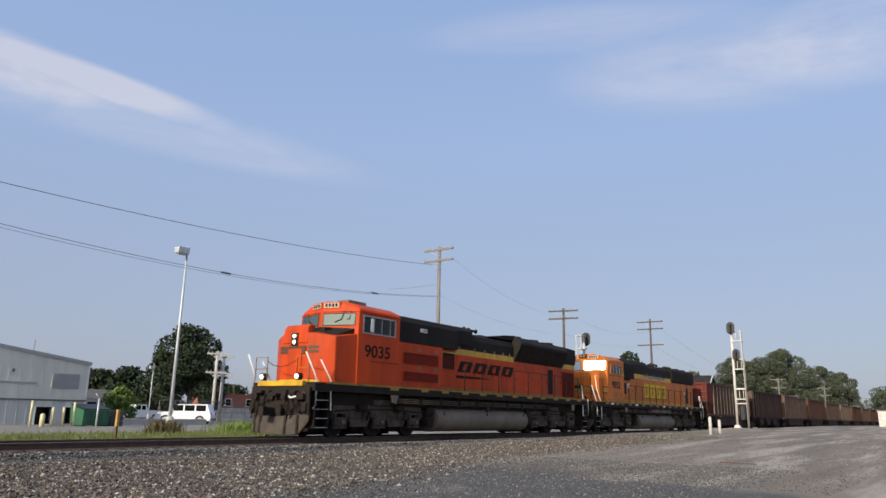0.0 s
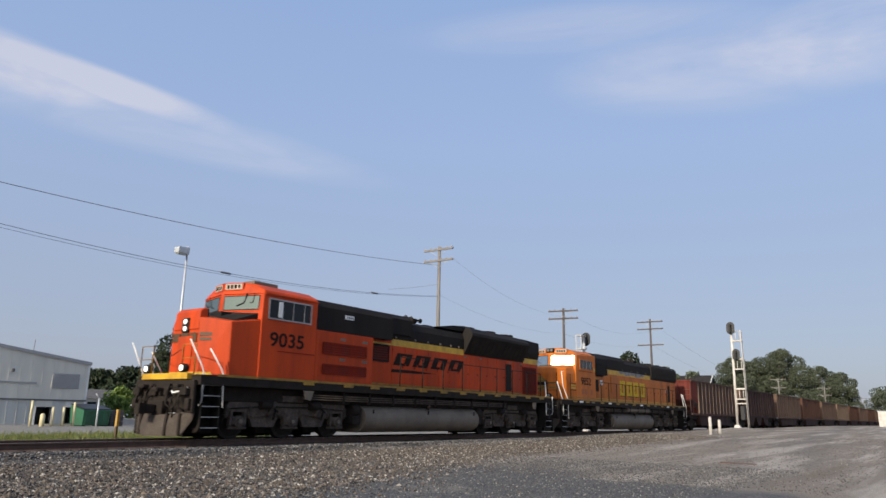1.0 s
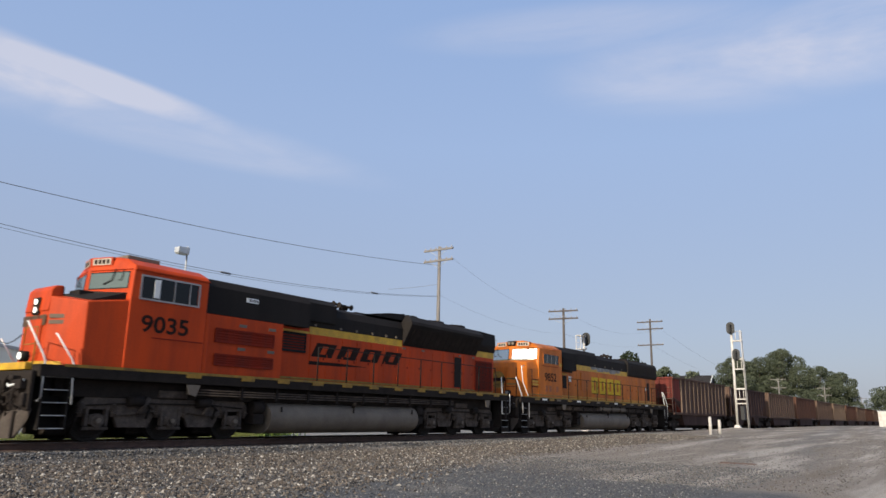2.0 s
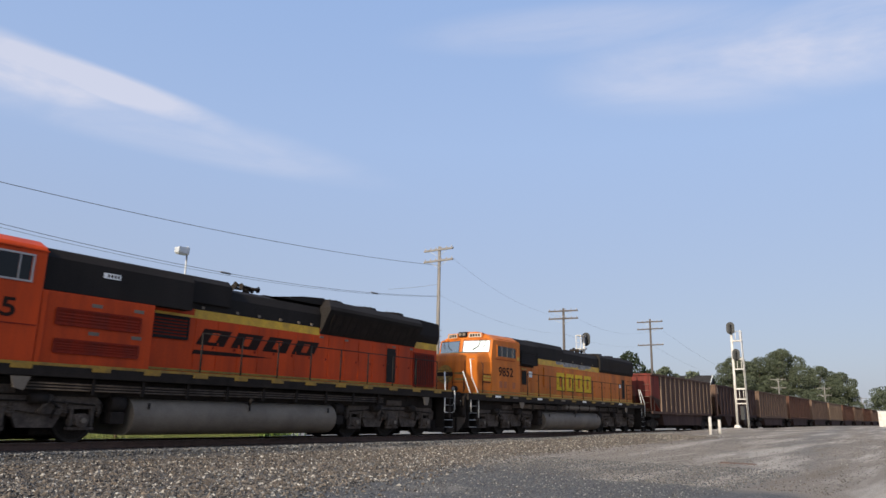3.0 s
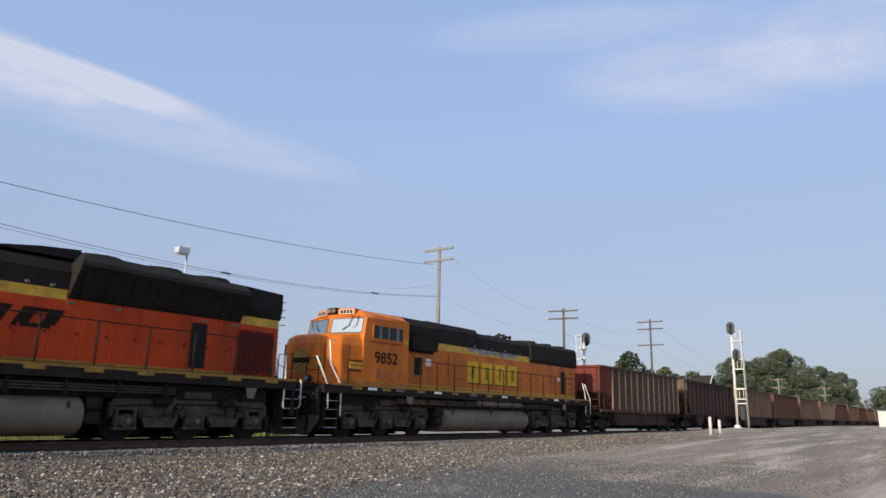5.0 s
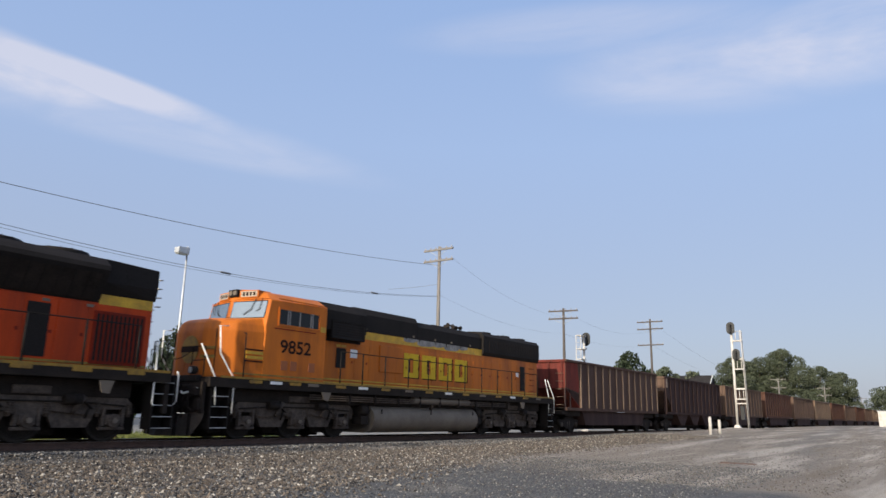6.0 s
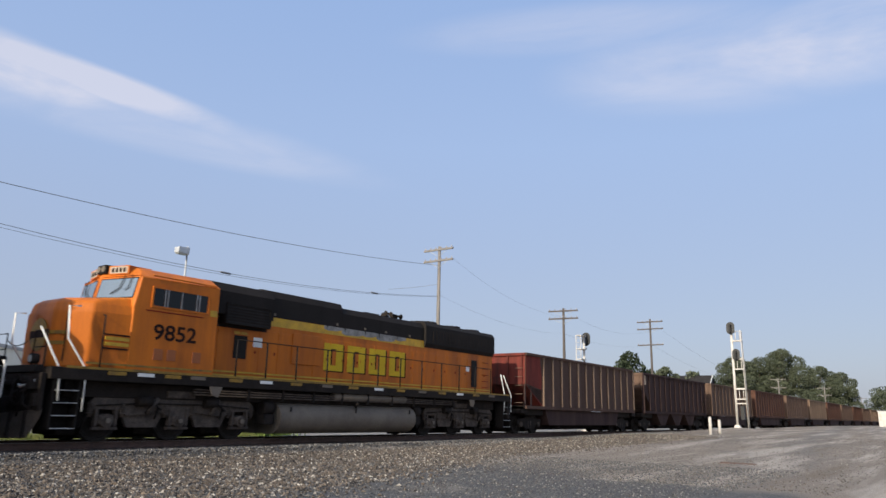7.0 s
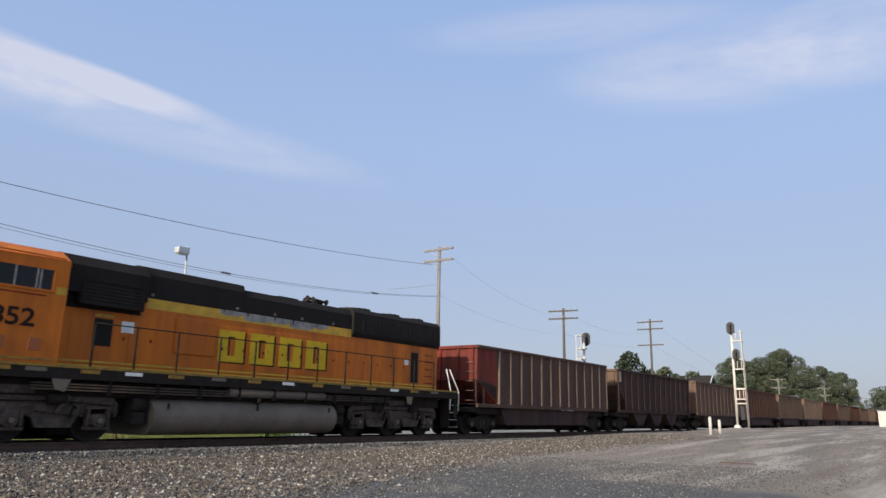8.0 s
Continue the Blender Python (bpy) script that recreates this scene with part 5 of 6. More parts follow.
    part("brake_cylinder", tube(B(), [(5.2, -0.75, 0.36), (5.9, -0.75, 0.36)], 0.16, 12), SOOT, car)
    bm = box(B(), 0.5, L - 0.5, -0.3, 0.3, 0.80, 1.18)
    part("centre_sill", bm, SOOT, car)
    if hopper:
        for k in range(3):
            c = 4.9 + 3.15 * k
            bm = hull(B(), [(c + dx, y, z) for dx, z in ((-1.55, 1.4), (1.55, 1.4), (-0.45, 0.42), (0.45, 0.42)) for y in (-1.44, 1.44)])
            part("hopper_bay", bm, side_mat, car, "sloping hopper bay")
        part("floor_sheet", box(B(), 3.0, 13.1, -1.44, 1.44, 1.41, 1.45), SOOT, car)
    else:
        bm = prism(B(), [(3.2, z0 - 0.11), (3.6, 0.42), (12.5, 0.42), (12.95, z0 - 0.11)], -1.40, 1.40, "y")
        part("belly_tub", rounded(bm, 0.12, 2, 0.5), DARKCAR, car, "dropped belly between the trucks")
        part("floor_sheet", box(B(), 1.0, L - 0.9, -1.46, 1.46, 1.32, 1.36), SOOT, car)
    car_truck(car, 2.05)
    car_truck(car, L - 2.05)
    return car


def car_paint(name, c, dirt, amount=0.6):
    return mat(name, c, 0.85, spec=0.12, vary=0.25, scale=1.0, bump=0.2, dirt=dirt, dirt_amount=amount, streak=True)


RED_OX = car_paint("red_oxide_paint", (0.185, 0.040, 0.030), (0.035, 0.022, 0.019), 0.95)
BROWN = car_paint("brown_car_paint", (0.108, 0.066, 0.050), (0.050, 0.032, 0.026))
# lighter copy of the brown: sun on the ribs' front faces put into the colour
BROWN_RIB_LIT = car_paint("sunlit_brown_rib", (0.20, 0.140, 0.102), (0.09, 0.058, 0.043))
DARKCAR = car_paint("dark_brown_car", (0.052, 0.032, 0.029), (0.095, 0.058, 0.046))
TANCAR = car_paint("tan_weathered_car", (0.148, 0.096, 0.068), (0.07, 0.044, 0.034))
PALECAR = car_paint("pale_tan_car", (0.225, 0.155, 0.105), (0.12, 0.078, 0.054))
RUSTCAR = car_paint("rust_brown_car", (0.112, 0.056, 0.038), (0.06, 0.035, 0.028))
first = coal_car("brown ribbed coal gondola with a faded red end", BROWN, BROWN_RIB_LIT, RED_OX, False, notch=True)
second = coal_car("dark brown coal hopper with peeling pale corner", DARKCAR, DARKCAR, TANCAR, True, 3.86)
tan_car = coal_car("tan weathered coal gondola", TANCAR, TANCAR, TANCAR, False, 3.90)
rust_car = coal_car("rust brown coal gondola", RUSTCAR, RUSTCAR, RUSTCAR, False, 3.92)
pale_car = coal_car("pale tan coal gondola", PALECAR, PALECAR, TANCAR, False, 3.88)
for s in (-1, 1):
    part("peeled_patch", box(B(), 0.98, 1.55, s * 1.502, s * 1.506, 3.1, 3.74), mat("peeled_cream", (0.62, 0.45, 0.30), 0.8, dirt=(0.2, 0.10, 0.06), dirt_amount=0.5, scale=3), second, "peeling cream paint")
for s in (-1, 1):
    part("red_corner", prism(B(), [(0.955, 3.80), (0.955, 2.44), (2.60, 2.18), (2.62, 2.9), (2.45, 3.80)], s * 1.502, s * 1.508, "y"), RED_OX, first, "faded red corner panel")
ORDER = [first, second, tan_car, rust_car, tan_car, pale_car, rust_car, tan_car, rust_car, tan_car, pale_car, rust_car, tan_car]
CARS = []
for i, model in enumerate(ORDER):
    at = pose(61.45 + 16.15 * i, 0, 0)
    if ORDER.index(model) == i:
        model.matrix_local = at
        CARS.append(model)
    else:
        CARS.append(copy_thing(model, at))
TRAIN = [LOCO_A, LOCO_B] + CARS


# ---------------------------------------------------------------- lineside: poles, wires, signals
POLE_WOOD = mat("weathered_pole_wood", (0.20, 0.18, 0.16), 0.85, vary=0.3, scale=3, bump=0.4, streak=True)
DARK_WOOD = mat("dark_pole_wood", (0.09, 0.075, 0.065), 0.9, vary=0.3, scale=3, bump=0.4, streak=True)
GALV = mat("galvanised_steel", (0.50, 0.51, 0.51), 0.5, metal=0.3, vary=0.15)
CABLE = mat("black_cable", (0.16, 0.165, 0.175), 0.8, vary=0.1, bump=0)
CERAMIC = mat("grey_insulator", (0.35, 0.33, 0.32), 0.25, vary=0.1, bump=0)


def utility_pole(x, y, h, arms, wood, label, arm_len=2.7, twist=0.0, base=-0.4):
    p = thing("utility_pole", label, "utility pole", pose(x, y, base, 0, 0, twist), "utility poles")
    part("pole", tube(B(), [(0, 0, -0.3), (0, 0, (h - base) * 0.5), (0, 0, h - base)], [0.17, 0.145, 0.11], 12), wood, p)
    for z in arms:
        a = part("crossarm", box(B(), -0.19, -0.07, -arm_len / 2, arm_len / 2, z - base - 0.07, z - base + 0.07, 0.01), wood, p)
        for k in range(6):
            yy = -arm_len / 2 + 0.12 + k * (arm_len - 0.24) / 5
            part("insulator", tube(B(), [(-0.13, yy, z - base + 0.07), (-0.13, yy, z - base + 0.13), (-0.13, yy, z - base + 0.21)], [0.02, 0.05, 0.035], 8), CERAMIC, a)
        for s in (-1, 1):
            part("arm_brace", tube(B(), [(-0.13, s * arm_len * 0.3, z - base - 0.06), (-0.1, 0, z - base - 0.55)], 0.018, 6), GALV, a)
    return p


P1 = utility_pole(42.24, 12, 13.26, (13.0, 12.15), POLE_WOOD, "weathered grey wooden utility pole with two crossarms")
P2 = utility_pole(63.14, 12, 11.29, (11.0, 10.25), DARK_WOOD, "dark wooden utility pole with two crossarms", 3.0, 8)
P3 = utility_pole(87.62, 12, 13.13, (12.75, 11.85, 9.85), DARK_WOOD, "dark wooden utility pole with three crossarms", 3.3)
P4 = utility_pole(-2.0, 12, 12.4, (12.2,), POLE_WOOD, "weathered wooden utility pole holding the wires")


def wire(name, a, b, sag, r, label, seg=28):
    pts = []
    for i in range(seg + 1):
        t = i / seg
        p = Vector(a).lerp(Vector(b), t)
        p.z -= 4 * sag * t * (1 - t)
        pts.append(p)
    tagged(part(name, tube(B(), pts, r, 6), CABLE), label, "cable", "overhead wires")
    return pts


wire("overhead_wire", (-2.0, 12.0, 9.92), (42.10, 12.0, 11.79), 0.875, 0.016, "thin black overhead wire slung between poles")
wire("overhead_cable", (-2.0, 12.0, 9.27), (42.10, 12.0, 9.45), 1.48, 0.013, "thick bundled overhead cable with splices")
wire("overhead_cable", (-2.0, 12.05, 9.08), (42.10, 12.0, 9.40), 1.48, 0.009, "thin strand beside the bundled cable")
for X in (23.1, 35.0):
    t = (X + 2.0) / 44.1
    z = 9.27 + 0.18 * t - 4 * 1.48 * t * (1 - t)
    tagged(part("cable_splice", tube(B(), [(X - 0.35, 12, z + 0.005), (X - 0.25, 12, z), (X + 0.25, 12, z), (X + 0.35, 12, z)], [0.03, 0.055, 0.055, 0.03], 8), CABLE), "black splice case hung on the cable", "splice case")
for off, zz, sg in ((-1.2, 12.3, 1.1), (0.0, 9.6, 0.7)):
    wire("overhead_wire", (42.2, 12 + off, zz), (63.0, 12 + off, zz - 2.0 if zz > 10 else 8.8), sg, 0.005, "thin black overhead wire slung between poles", 16)
    wire("overhead_wire", (63.2, 12 + off, zz - 2.0 if zz > 10 else 8.8), (87.5, 12 + off, 11.9 if zz > 10 else 9.9), sg, 0.006, "thin black overhead wire slung between poles", 16)
    wire("overhead_wire", (87.7, 12 + off, 11.9 if zz > 10 else 9.9), (160.0, 14 + off, 8.4), 1.5, 0.008, "thin black overhead wire slung between poles", 16)
wire("overhead_wire", (40.0, 15.0, 9.9), (42.1, 12.0, 10.35), 0.05, 0.012, "short black service wire at the pole", 8)

SIGNAL_WHITE = mat("chalky_signal_paint", (0.60, 0.565, 0.51), 0.6, vary=0.12, dirt=(0.32, 0.27, 0.22), dirt_amount=0.5)
SIGNAL_BLACK = mat("signal_black", (0.018, 0.018, 0.018), 0.5, vary=0.2)


def signal_head(parent, x, y, z, face, r=0.42, material=SIGNAL_BLACK):
    """An oval backing board with hooded lamps; face -1 looks back along the track, 1 ahead."""
    bm = B()
    pts = []
    for k in range(20):
        q = 2 * math.pi * k / 20
        pts.append((y + r * math.cos(q), z + r * math.sin(q) + (0.18 if math.sin(q) > 0 else -0.18)))
    prism(bm, pts, x - 0.015, x + 0.015)
    head = part("signal_head", bm, material, parent, "black oval signal backboard")
    for dz in (-0.24, 0.0, 0.24):
        part("hood", tube(B(), [(x + face * 0.02, y, z + dz), (x + face * 0.28, y, z + dz - 0.03)], [0.11, 0.10], 12), SIGNAL_BLACK, head)
    part("lamp_case", box(B(), x - face * 0.02, x - face * 0.30, y - 0.14, y + 0.14, z - 0.38, z + 0.38, 0.03), SIGNAL_BLACK, head)
    return head


def near_signal():
    z0 = 0.0
    s = thing("railway_signal", "white signal mast with ladder and two black heads, beside the track", "railway signal", pose(61.6, -4.0, z0), "railway signals")
    part("mast", tube(B(), [(0, 0, 0), (0, 0, 8.55)], 0.10, 14), SIGNAL_WHITE, s)
    part("mast_base", hull(B(), [(dx, dy, z) for dx in (-0.28, 0.28) for dy in (-0.28, 0.28) for z in (-0.1, 0.22)] + [(dx, dy, 0.5) for dx in (-0.15, 0.15) for dy in (-0.15, 0.15)]), SIGNAL_WHITE, s)
    for xx in (-0.16, 0.22):
        part("ladder_rail", tube(B(), [(xx, -0.86, -0.1), (xx, -0.80, 5.2), (xx, -0.74, 8.1)], 0.032, 8), SIGNAL_WHITE, s)
    for k in range(24):
        z = 0.3 + 0.33 * k
        part("ladder_rung", tube(B(), [(-0.16, -0.86 + 0.015 * z, z), (0.22, -0.86 + 0.015 * z, z)], 0.018, 6), SIGNAL_WHITE, s)
    for z in (2.15, 2.5, 3.3, 4.9, 5.7, 7.2):
        part("stay", box(B(), -0.14, 0.20, -0.80, -0.08, z, z + 0.09), SIGNAL_WHITE, s)
    for z, h in ((2.5, 0.9), (4.9, 0.95), (7.2, 0.85)):
        for yy in (-0.62, -0.30):
            part("platform_rail", tube(B(), [(0.05, yy, z), (0.05, yy, z + h)], 0.028, 6), SIGNAL_WHITE, s)
        part("platform_bar", tube(B(), [(0.05, -0.78, z + h), (0.05, -0.10, z + h)], 0.028, 6), SIGNAL_WHITE, s)
    signal_head(s, -0.16, 0.0, 8.30, -1, 0.33)
    signal_head(s, -0.16, -0.30, 6.10, -1, 0.30)
    part("relay_case", box(B(), 0.15, 0.5, -0.55, -0.25, 0.9, 2.0, 0.02), SIGNAL_BLACK, s, "dark equipment case at the ladder foot")
    return s


near_signal()


def far_signal():
    s = thing("railway_signal", "white signal mast with one black head beyond the track", "railway signal", pose(52.4, 5.0, -0.35), "railway signals")
    part("mast", tube(B(), [(0, 0, -0.1), (0, 0, 7.55)], 0.09, 12), SIGNAL_WHITE, s)
    part("mast_base", box(B(), -0.3, 0.3, -0.3, 0.3, -0.15, 0.3, 0.04), SIGNAL_WHITE, s)
    for yy in (-0.2, 0.2):
        part("ladder_rail", tube(B(), [(-1.1, yy, -0.05), (-1.0, yy, 7.5)], 0.028, 8), SIGNAL_WHITE, s)
    for k in range(22):
        part("ladder_rung", tube(B(), [(-1.05, -0.2, 0.3 + 0.33 * k), (-1.05, 0.2, 0.3 + 0.33 * k)], 0.014, 6), SIGNAL_WHITE, s)
    for z in (5.6, 6.4, 7.45):
        part("stay", box(B(), -1.05, -0.05, -0.22, 0.22, z, z + 0.05), SIGNAL_WHITE, s)
    signal_head(s, 0.42, 0.0, 7.3, 1, 0.36)
    part("bracket", box(B(), 0.05, 0.40, -0.05, 0.05, 6.5, 6.62), SIGNAL_WHITE, s)
    return s


far_signal()


def white_post(x, y, h, label):
    p = thing("marker_post", label, "post", pose(x, y, ground_z(x, y) - 0.02), "white marker posts")
    part("tube", tube(B(), [(0, 0, -0.2), (0, 0, h - 0.04), (0, 0, h)], [0.095, 0.095, 0.07], 14), SIGNAL_WHITE, p)
    part("cap", tube(B(), [(0, 0, h), (0, 0, h + 0.03)], 0.08, 14), SIGNAL_WHITE, p)


white_post(46.6, -6.0, 1.08, "white plastic marker post in the gravel")
white_post(48.7, -6.0, 0.92, "short white plastic marker post in the gravel")
cab_box = thing("equipment_cabinet", "white steel trackside cabinet standing on gravel", "cabinet", pose(129.0, -9.2, 0.30))
part("body", box(B(), -0.8, 0.8, -0.9, 0.9, 0.1, 2.3, 0.03), SIGNAL_WHITE, cab_box)
part("roof", box(B(), -0.9, 0.9, -1.0, 1.0, 2.3, 2.42, 0.03), GALV, cab_box)
part("plinth", box(B(), -0.75, 0.75, -0.85, 0.85, -0.2, 0.1), GALV, cab_box)
part("door", box(B(), -0.83, -0.80, -0.7, 0.7, 0.3, 2.1, 0.01), SIGNAL_WHITE, cab_box)

# old yellow-brown marker post on the far side
mk = thing("marker_post", "rusty yellow steel marker post in the grass", "post", pose(13.37, 4.0, -0.30))
part("stake", box(B(), -0.035, 0.035, -0.05, 0.05, -0.2, 0.75, 0.008), mat("brown_post", (0.10, 0.06, 0.03), 0.8), mk)
part("top_band", box(B(), -0.045, 0.045, -0.055, 0.055, 0.55, 1.10, 0.008), mat("ochre_paint", (0.45, 0.27, 0.06), 0.7), mk, "ochre painted top")


# ---------------------------------------------------------------- far side: street lamps, buildings, vehicles
def street_lamp(x, y, h, label, reach=-0.95, k=1.0):
    s = thing("street_lamp", label, "street lamp", pose(x, y, -0.35), "street lamps")
    part("pole", tube(B(), [(0, 0, -0.1), (0, 0, h * 0.5), (0, 0, h)], [0.12 * k, 0.095 * k, 0.065 * k], 12), GALV, s)
    part("base", tube(B(), [(0, 0, -0.05), (0, 0, 0.7)], 0.24 * k, 16), mat("pale_concrete", (0.42, 0.40, 0.37), 0.9), s)
    part("arm", tube(B(), [(0, 0, h - 0.35), (reach * 0.5, 0, h - 0.28), (reach * 0.7, 0, h - 0.28)], 0.035, 8), GALV, s)
    head = part("lamp_head", hull(B(), [(reach * 0.4 + dx * k, dy * k, h - 0.28 + dz * k) for dx, dz in ((-0.45, 0.12), (0.40, 0.16), (-0.45, -0.25), (0.36, -0.32)) for dy in (-0.28, 0.28)]), GALV, s, "boxy grey flood lamp")
    part("lens", box(B(), reach * 0.4 - 0.42 * k, reach * 0.4 + 0.34 * k, -0.24 * k, 0.24 * k, h - 0.28 - 0.34 * k, h - 0.28 - 0.31 * k), mat("lamp_lens", (0.6, 0.6, 0.55), 0.2), head)


street_lamp(28.70, 24.0, 12.3, "tall galvanised lamp pole with a flood lamp")
street_lamp(35.0, 36.5, 4.9, "short grey lamp pole in the parking lot", -0.35, 0.45)

SIDING = mat("pale_metal_siding", (0.68, 0.65, 0.56), 0.65, vary=0.06, scale=0.5, bump=0.02, dirt=(0.33, 0.33, 0.31), dirt_amount=0.35, streak=True)
SIDING_LOW = mat("grey_metal_siding", (0.55, 0.55, 0.51), 0.6, vary=0.06, scale=0.5, bump=0.02, dirt=(0.26, 0.27, 0.25), dirt_amount=0.4, streak=True)
TRIM_DARK = mat("dark_trim", (0.12, 0.12, 0.12), 0.6)
ROOF_GREY = mat("grey_metal_roof", (0.33, 0.33, 0.33), 0.5, vary=0.1)


def warehouse():
    w = thing("warehouse", "pale grey metal warehouse with a low gable roof", "building", pose(26.05, 30.0, -0.40))
    # local x runs to the left (negative), the gable peak lies outside the view
    peak, slope, eave = -14.0, 0.125, 4.18
    top = lambda x: eave + slope * (-x if x > peak else (-2 * peak + x) * 1.0)
    pts = [(-28.0, 1.62), (-28.0, eave), (peak, eave - slope * peak), (0.0, eave), (0.0, 1.62)]
    part("upper_wall", prism(B(), pts, 0.0, 0.18, "y"), SIDING, w, "pale grey metal siding")
    for a, b in ((-28.0, -3.42), (-2.2, -1.35), (-0.62, 0.0)):
        part("lower_wall", box(B(), a, b, 0.02, 0.2, 0, 1.60), SIDING_LOW, w)
    for a, b, c, d in ((-3.42, -3.20, 0, 1.6),):
        part("lower_wall", box(B(), a, b, 0.02, 0.2, c, d), SIDING_LOW, w)
    # vertical ribs of the lower siding and seams of the upper
    for k in range(46):
        x = -27.8 + 0.6 * k
        if x < -3.5:
            part("siding_rib", box(B(), x, x + 0.05, -0.02, 0.02, 0.02, 1.58), SIDING_LOW, w)
    for k in range(40):
        x = -27.6 + 0.7 * k
        h = eave + slope * (-x) if x > peak else eave + slope * (x + 28.0)
        part("siding_seam", box(B(), x, x + 0.025, -0.012, 0.0, 1.72, h - 0.12), SIDING, w)
    part("belt_trim", box(B(), -28.0, 0.02, -0.05, 0.02, 1.60, 1.70), TRIM_DARK, w, "dark horizontal belt trim")
    part("ledge", box(B(), -9.0, -3.4, -0.06, 0.0, 2.66, 2.76), ROOF_GREY, w)
    part("corner_trim", box(B(), -0.10, 0.03, -0.03, 0.02, 0, eave - 0.02), WHITE, w)
    part("side_wall", box(B(), -0.18, 0.0, 0.21, 24.0, 0, eave - 0.02), SIDING, w)
    part("rear_wall", prism(B(), [(-28.0, 0), (-28.0, eave), (peak, eave - slope * peak), (-0.2, eave), (-0.2, 0)], 24.0, 24.2, "y"), SIDING, w)
    part("far_wall", box(B(), -28.0, -27.8, 0.21, 24.0, 0, eave), SIDING, w)
    for s in (1, -1):
        xa, xb = (peak, 0.10) if s == 1 else (peak, -28.10)
        za, zb = eave - slope * peak + 0.02, eave - 0.02
        part("roof", hull(B(), [(xa, y, za + d) for y in (-0.06, 24.4) for d in (0, 0.12)] + [(xb, y, zb + d) for y in (-0.06, 24.4) for d in (0, 0.12)]), ROOF_GREY, w, "low-pitched grey metal roof")
        part("rake_trim", hull(B(), [(xa, y, za + d) for y in (-0.10, -0.065) for d in (-0.10, 0.08)] + [(xb, y, zb + d) for y in (-0.10, -0.065) for d in (-0.10, 0.08)]), ROOF_GREY, w)
    v = part("vent_louvre", box(B(), -2.45, -0.62, -0.05, -0.001, 2.42, 3.42, 0.01), ROOF_GREY, w, "grey louvred wall vent")
    for k in range(8):
        part("slat", box(B(), -2.40, -0.67, -0.075, -0.051, 2.48 + 0.115 * k, 2.54 + 0.115 * k), ROOF_GREY, v)
    part("wall_lamp", box(B(), -5.05, -4.88, -0.12, -0.001, 3.35, 3.55, 0.02), TRIM_DARK, w)
    # openings in the lower wall: pale frames, black back panels for the inner shade
    for a, b, label in ((-3.20, -2.20, "black panel for the shade inside the loading bay"), (-1.35, -0.62, "black panel for the shade inside the doorway")):
        part("doorway", box(B(), a, b, 0.9, 0.95, 0, 1.25), SIGNAL_BLACK, w, label)
        part("bay_floor", box(B(), a, b, 0.2, 0.9, 0.0, 0.03), SIDING_LOW, w)
        part("lintel", box(B(), a, b, 0.0, 0.22, 1.2, 1.60), SIDING, w)
        part("jamb", box(B(), a - 0.10, a, -0.03, 0.25, 0, 1.25), WHITE, w)
        part("jamb", box(B(), b, b + 0.10, -0.03, 0.25, 0, 1.25), WHITE, w)
    part("door", box(B(), -6.4, -5.4, -0.012, 0.02, 0, 1.55), SIDING, w, "plain pale door")
    part("notice", box(B(), -1.25, -0.75, -0.02, -0.001, 1.22, 1.52), WHITE, w)
    part("aerial", tube(B(), [(-3.0, 2.0, eave + 0.3), (-2.95, 2.0, eave + 1.5)], 0.02, 6), TRIM_DARK, w)


warehouse()
CREAM = mat("cream_guard_paint", (0.66, 0.58, 0.34), 0.6, vary=0.1, dirt=(0.3, 0.25, 0.15), dirt_amount=0.4)
for x0, x1, hs in ((20.75, 23.3, (1.55, 0.75, 1.2, 1.2, 1.5)),):
    g = thing("guard_rail", "cream painted pipe guard rail before the warehouse", "guard rail", pose(0, 26.0, -0.38))
    for k, h in enumerate(hs):
        x = x0 + (x1 - x0) * k / 4
        part("guard_post", tube(B(), [(x, 0, -0.1), (x, 0, h - 0.02), (x, 0, h)], [0.07, 0.07, 0.05], 12), CREAM, g)
    part("rail", tube(B(), [(x0 + 0.6, 0, 0.16), (x1, 0, 0.16)], 0.05, 10), CREAM, g)
bl = thing("bollard", "cream concrete-filled steel bollard", "bollard", pose(21.25, 25.6, -0.40))
part("tube", tube(B(), [(0, 0, -0.1), (0, 0, 0.75), (0, 0, 0.82)], [0.14, 0.14, 0.08], 14), CREAM, bl)

GREEN = mat("green_dumpster_paint", (0.035, 0.14, 0.075), 0.5, vary=0.2, scale=1.5, dirt=(0.05, 0.06, 0.04), dirt_amount=0.5)
dp = thing("dumpster", "green steel dumpster with black lids", "dumpster", pose(24.95, 26.8, -0.40))
part("body", hull(B(), [(x, y, z) for x, y, z in ((-0.95, -0.6, 0.12), (0.75, -0.6, 0.12), (-0.95, 0.9, 0.12), (0.75, 0.9, 0.12), (-1.0, -0.75, 1.05), (0.8, -0.75, 1.05), (-1.0, 1.0, 1.35), (0.8, 1.0, 1.35))]), GREEN, dp)
part("rim", box(B(), -1.04, 0.84, -0.80, -0.74, 0.98, 1.08, 0.01), GREEN, dp)
for a in (-1.0, -0.08):
    part("lid", hull(B(), [(a + d, y, z) for d in (0, 0.88) for y, z in ((-0.8, 1.09), (1.0, 1.40), (-0.8, 1.14), (1.0, 1.45))]), SIGNAL_BLACK, dp, "black plastic lid")
for k in range(5):
    x = -0.85 + 0.38 * k
    part("rib", hull(B(), [(x + d, y, z) for d in (0, 0.07) for y, z in ((-0.62, 0.14), (-0.66, 0.14), (-0.75, 0.97), (-0.80, 0.97))]), GREEN, dp)
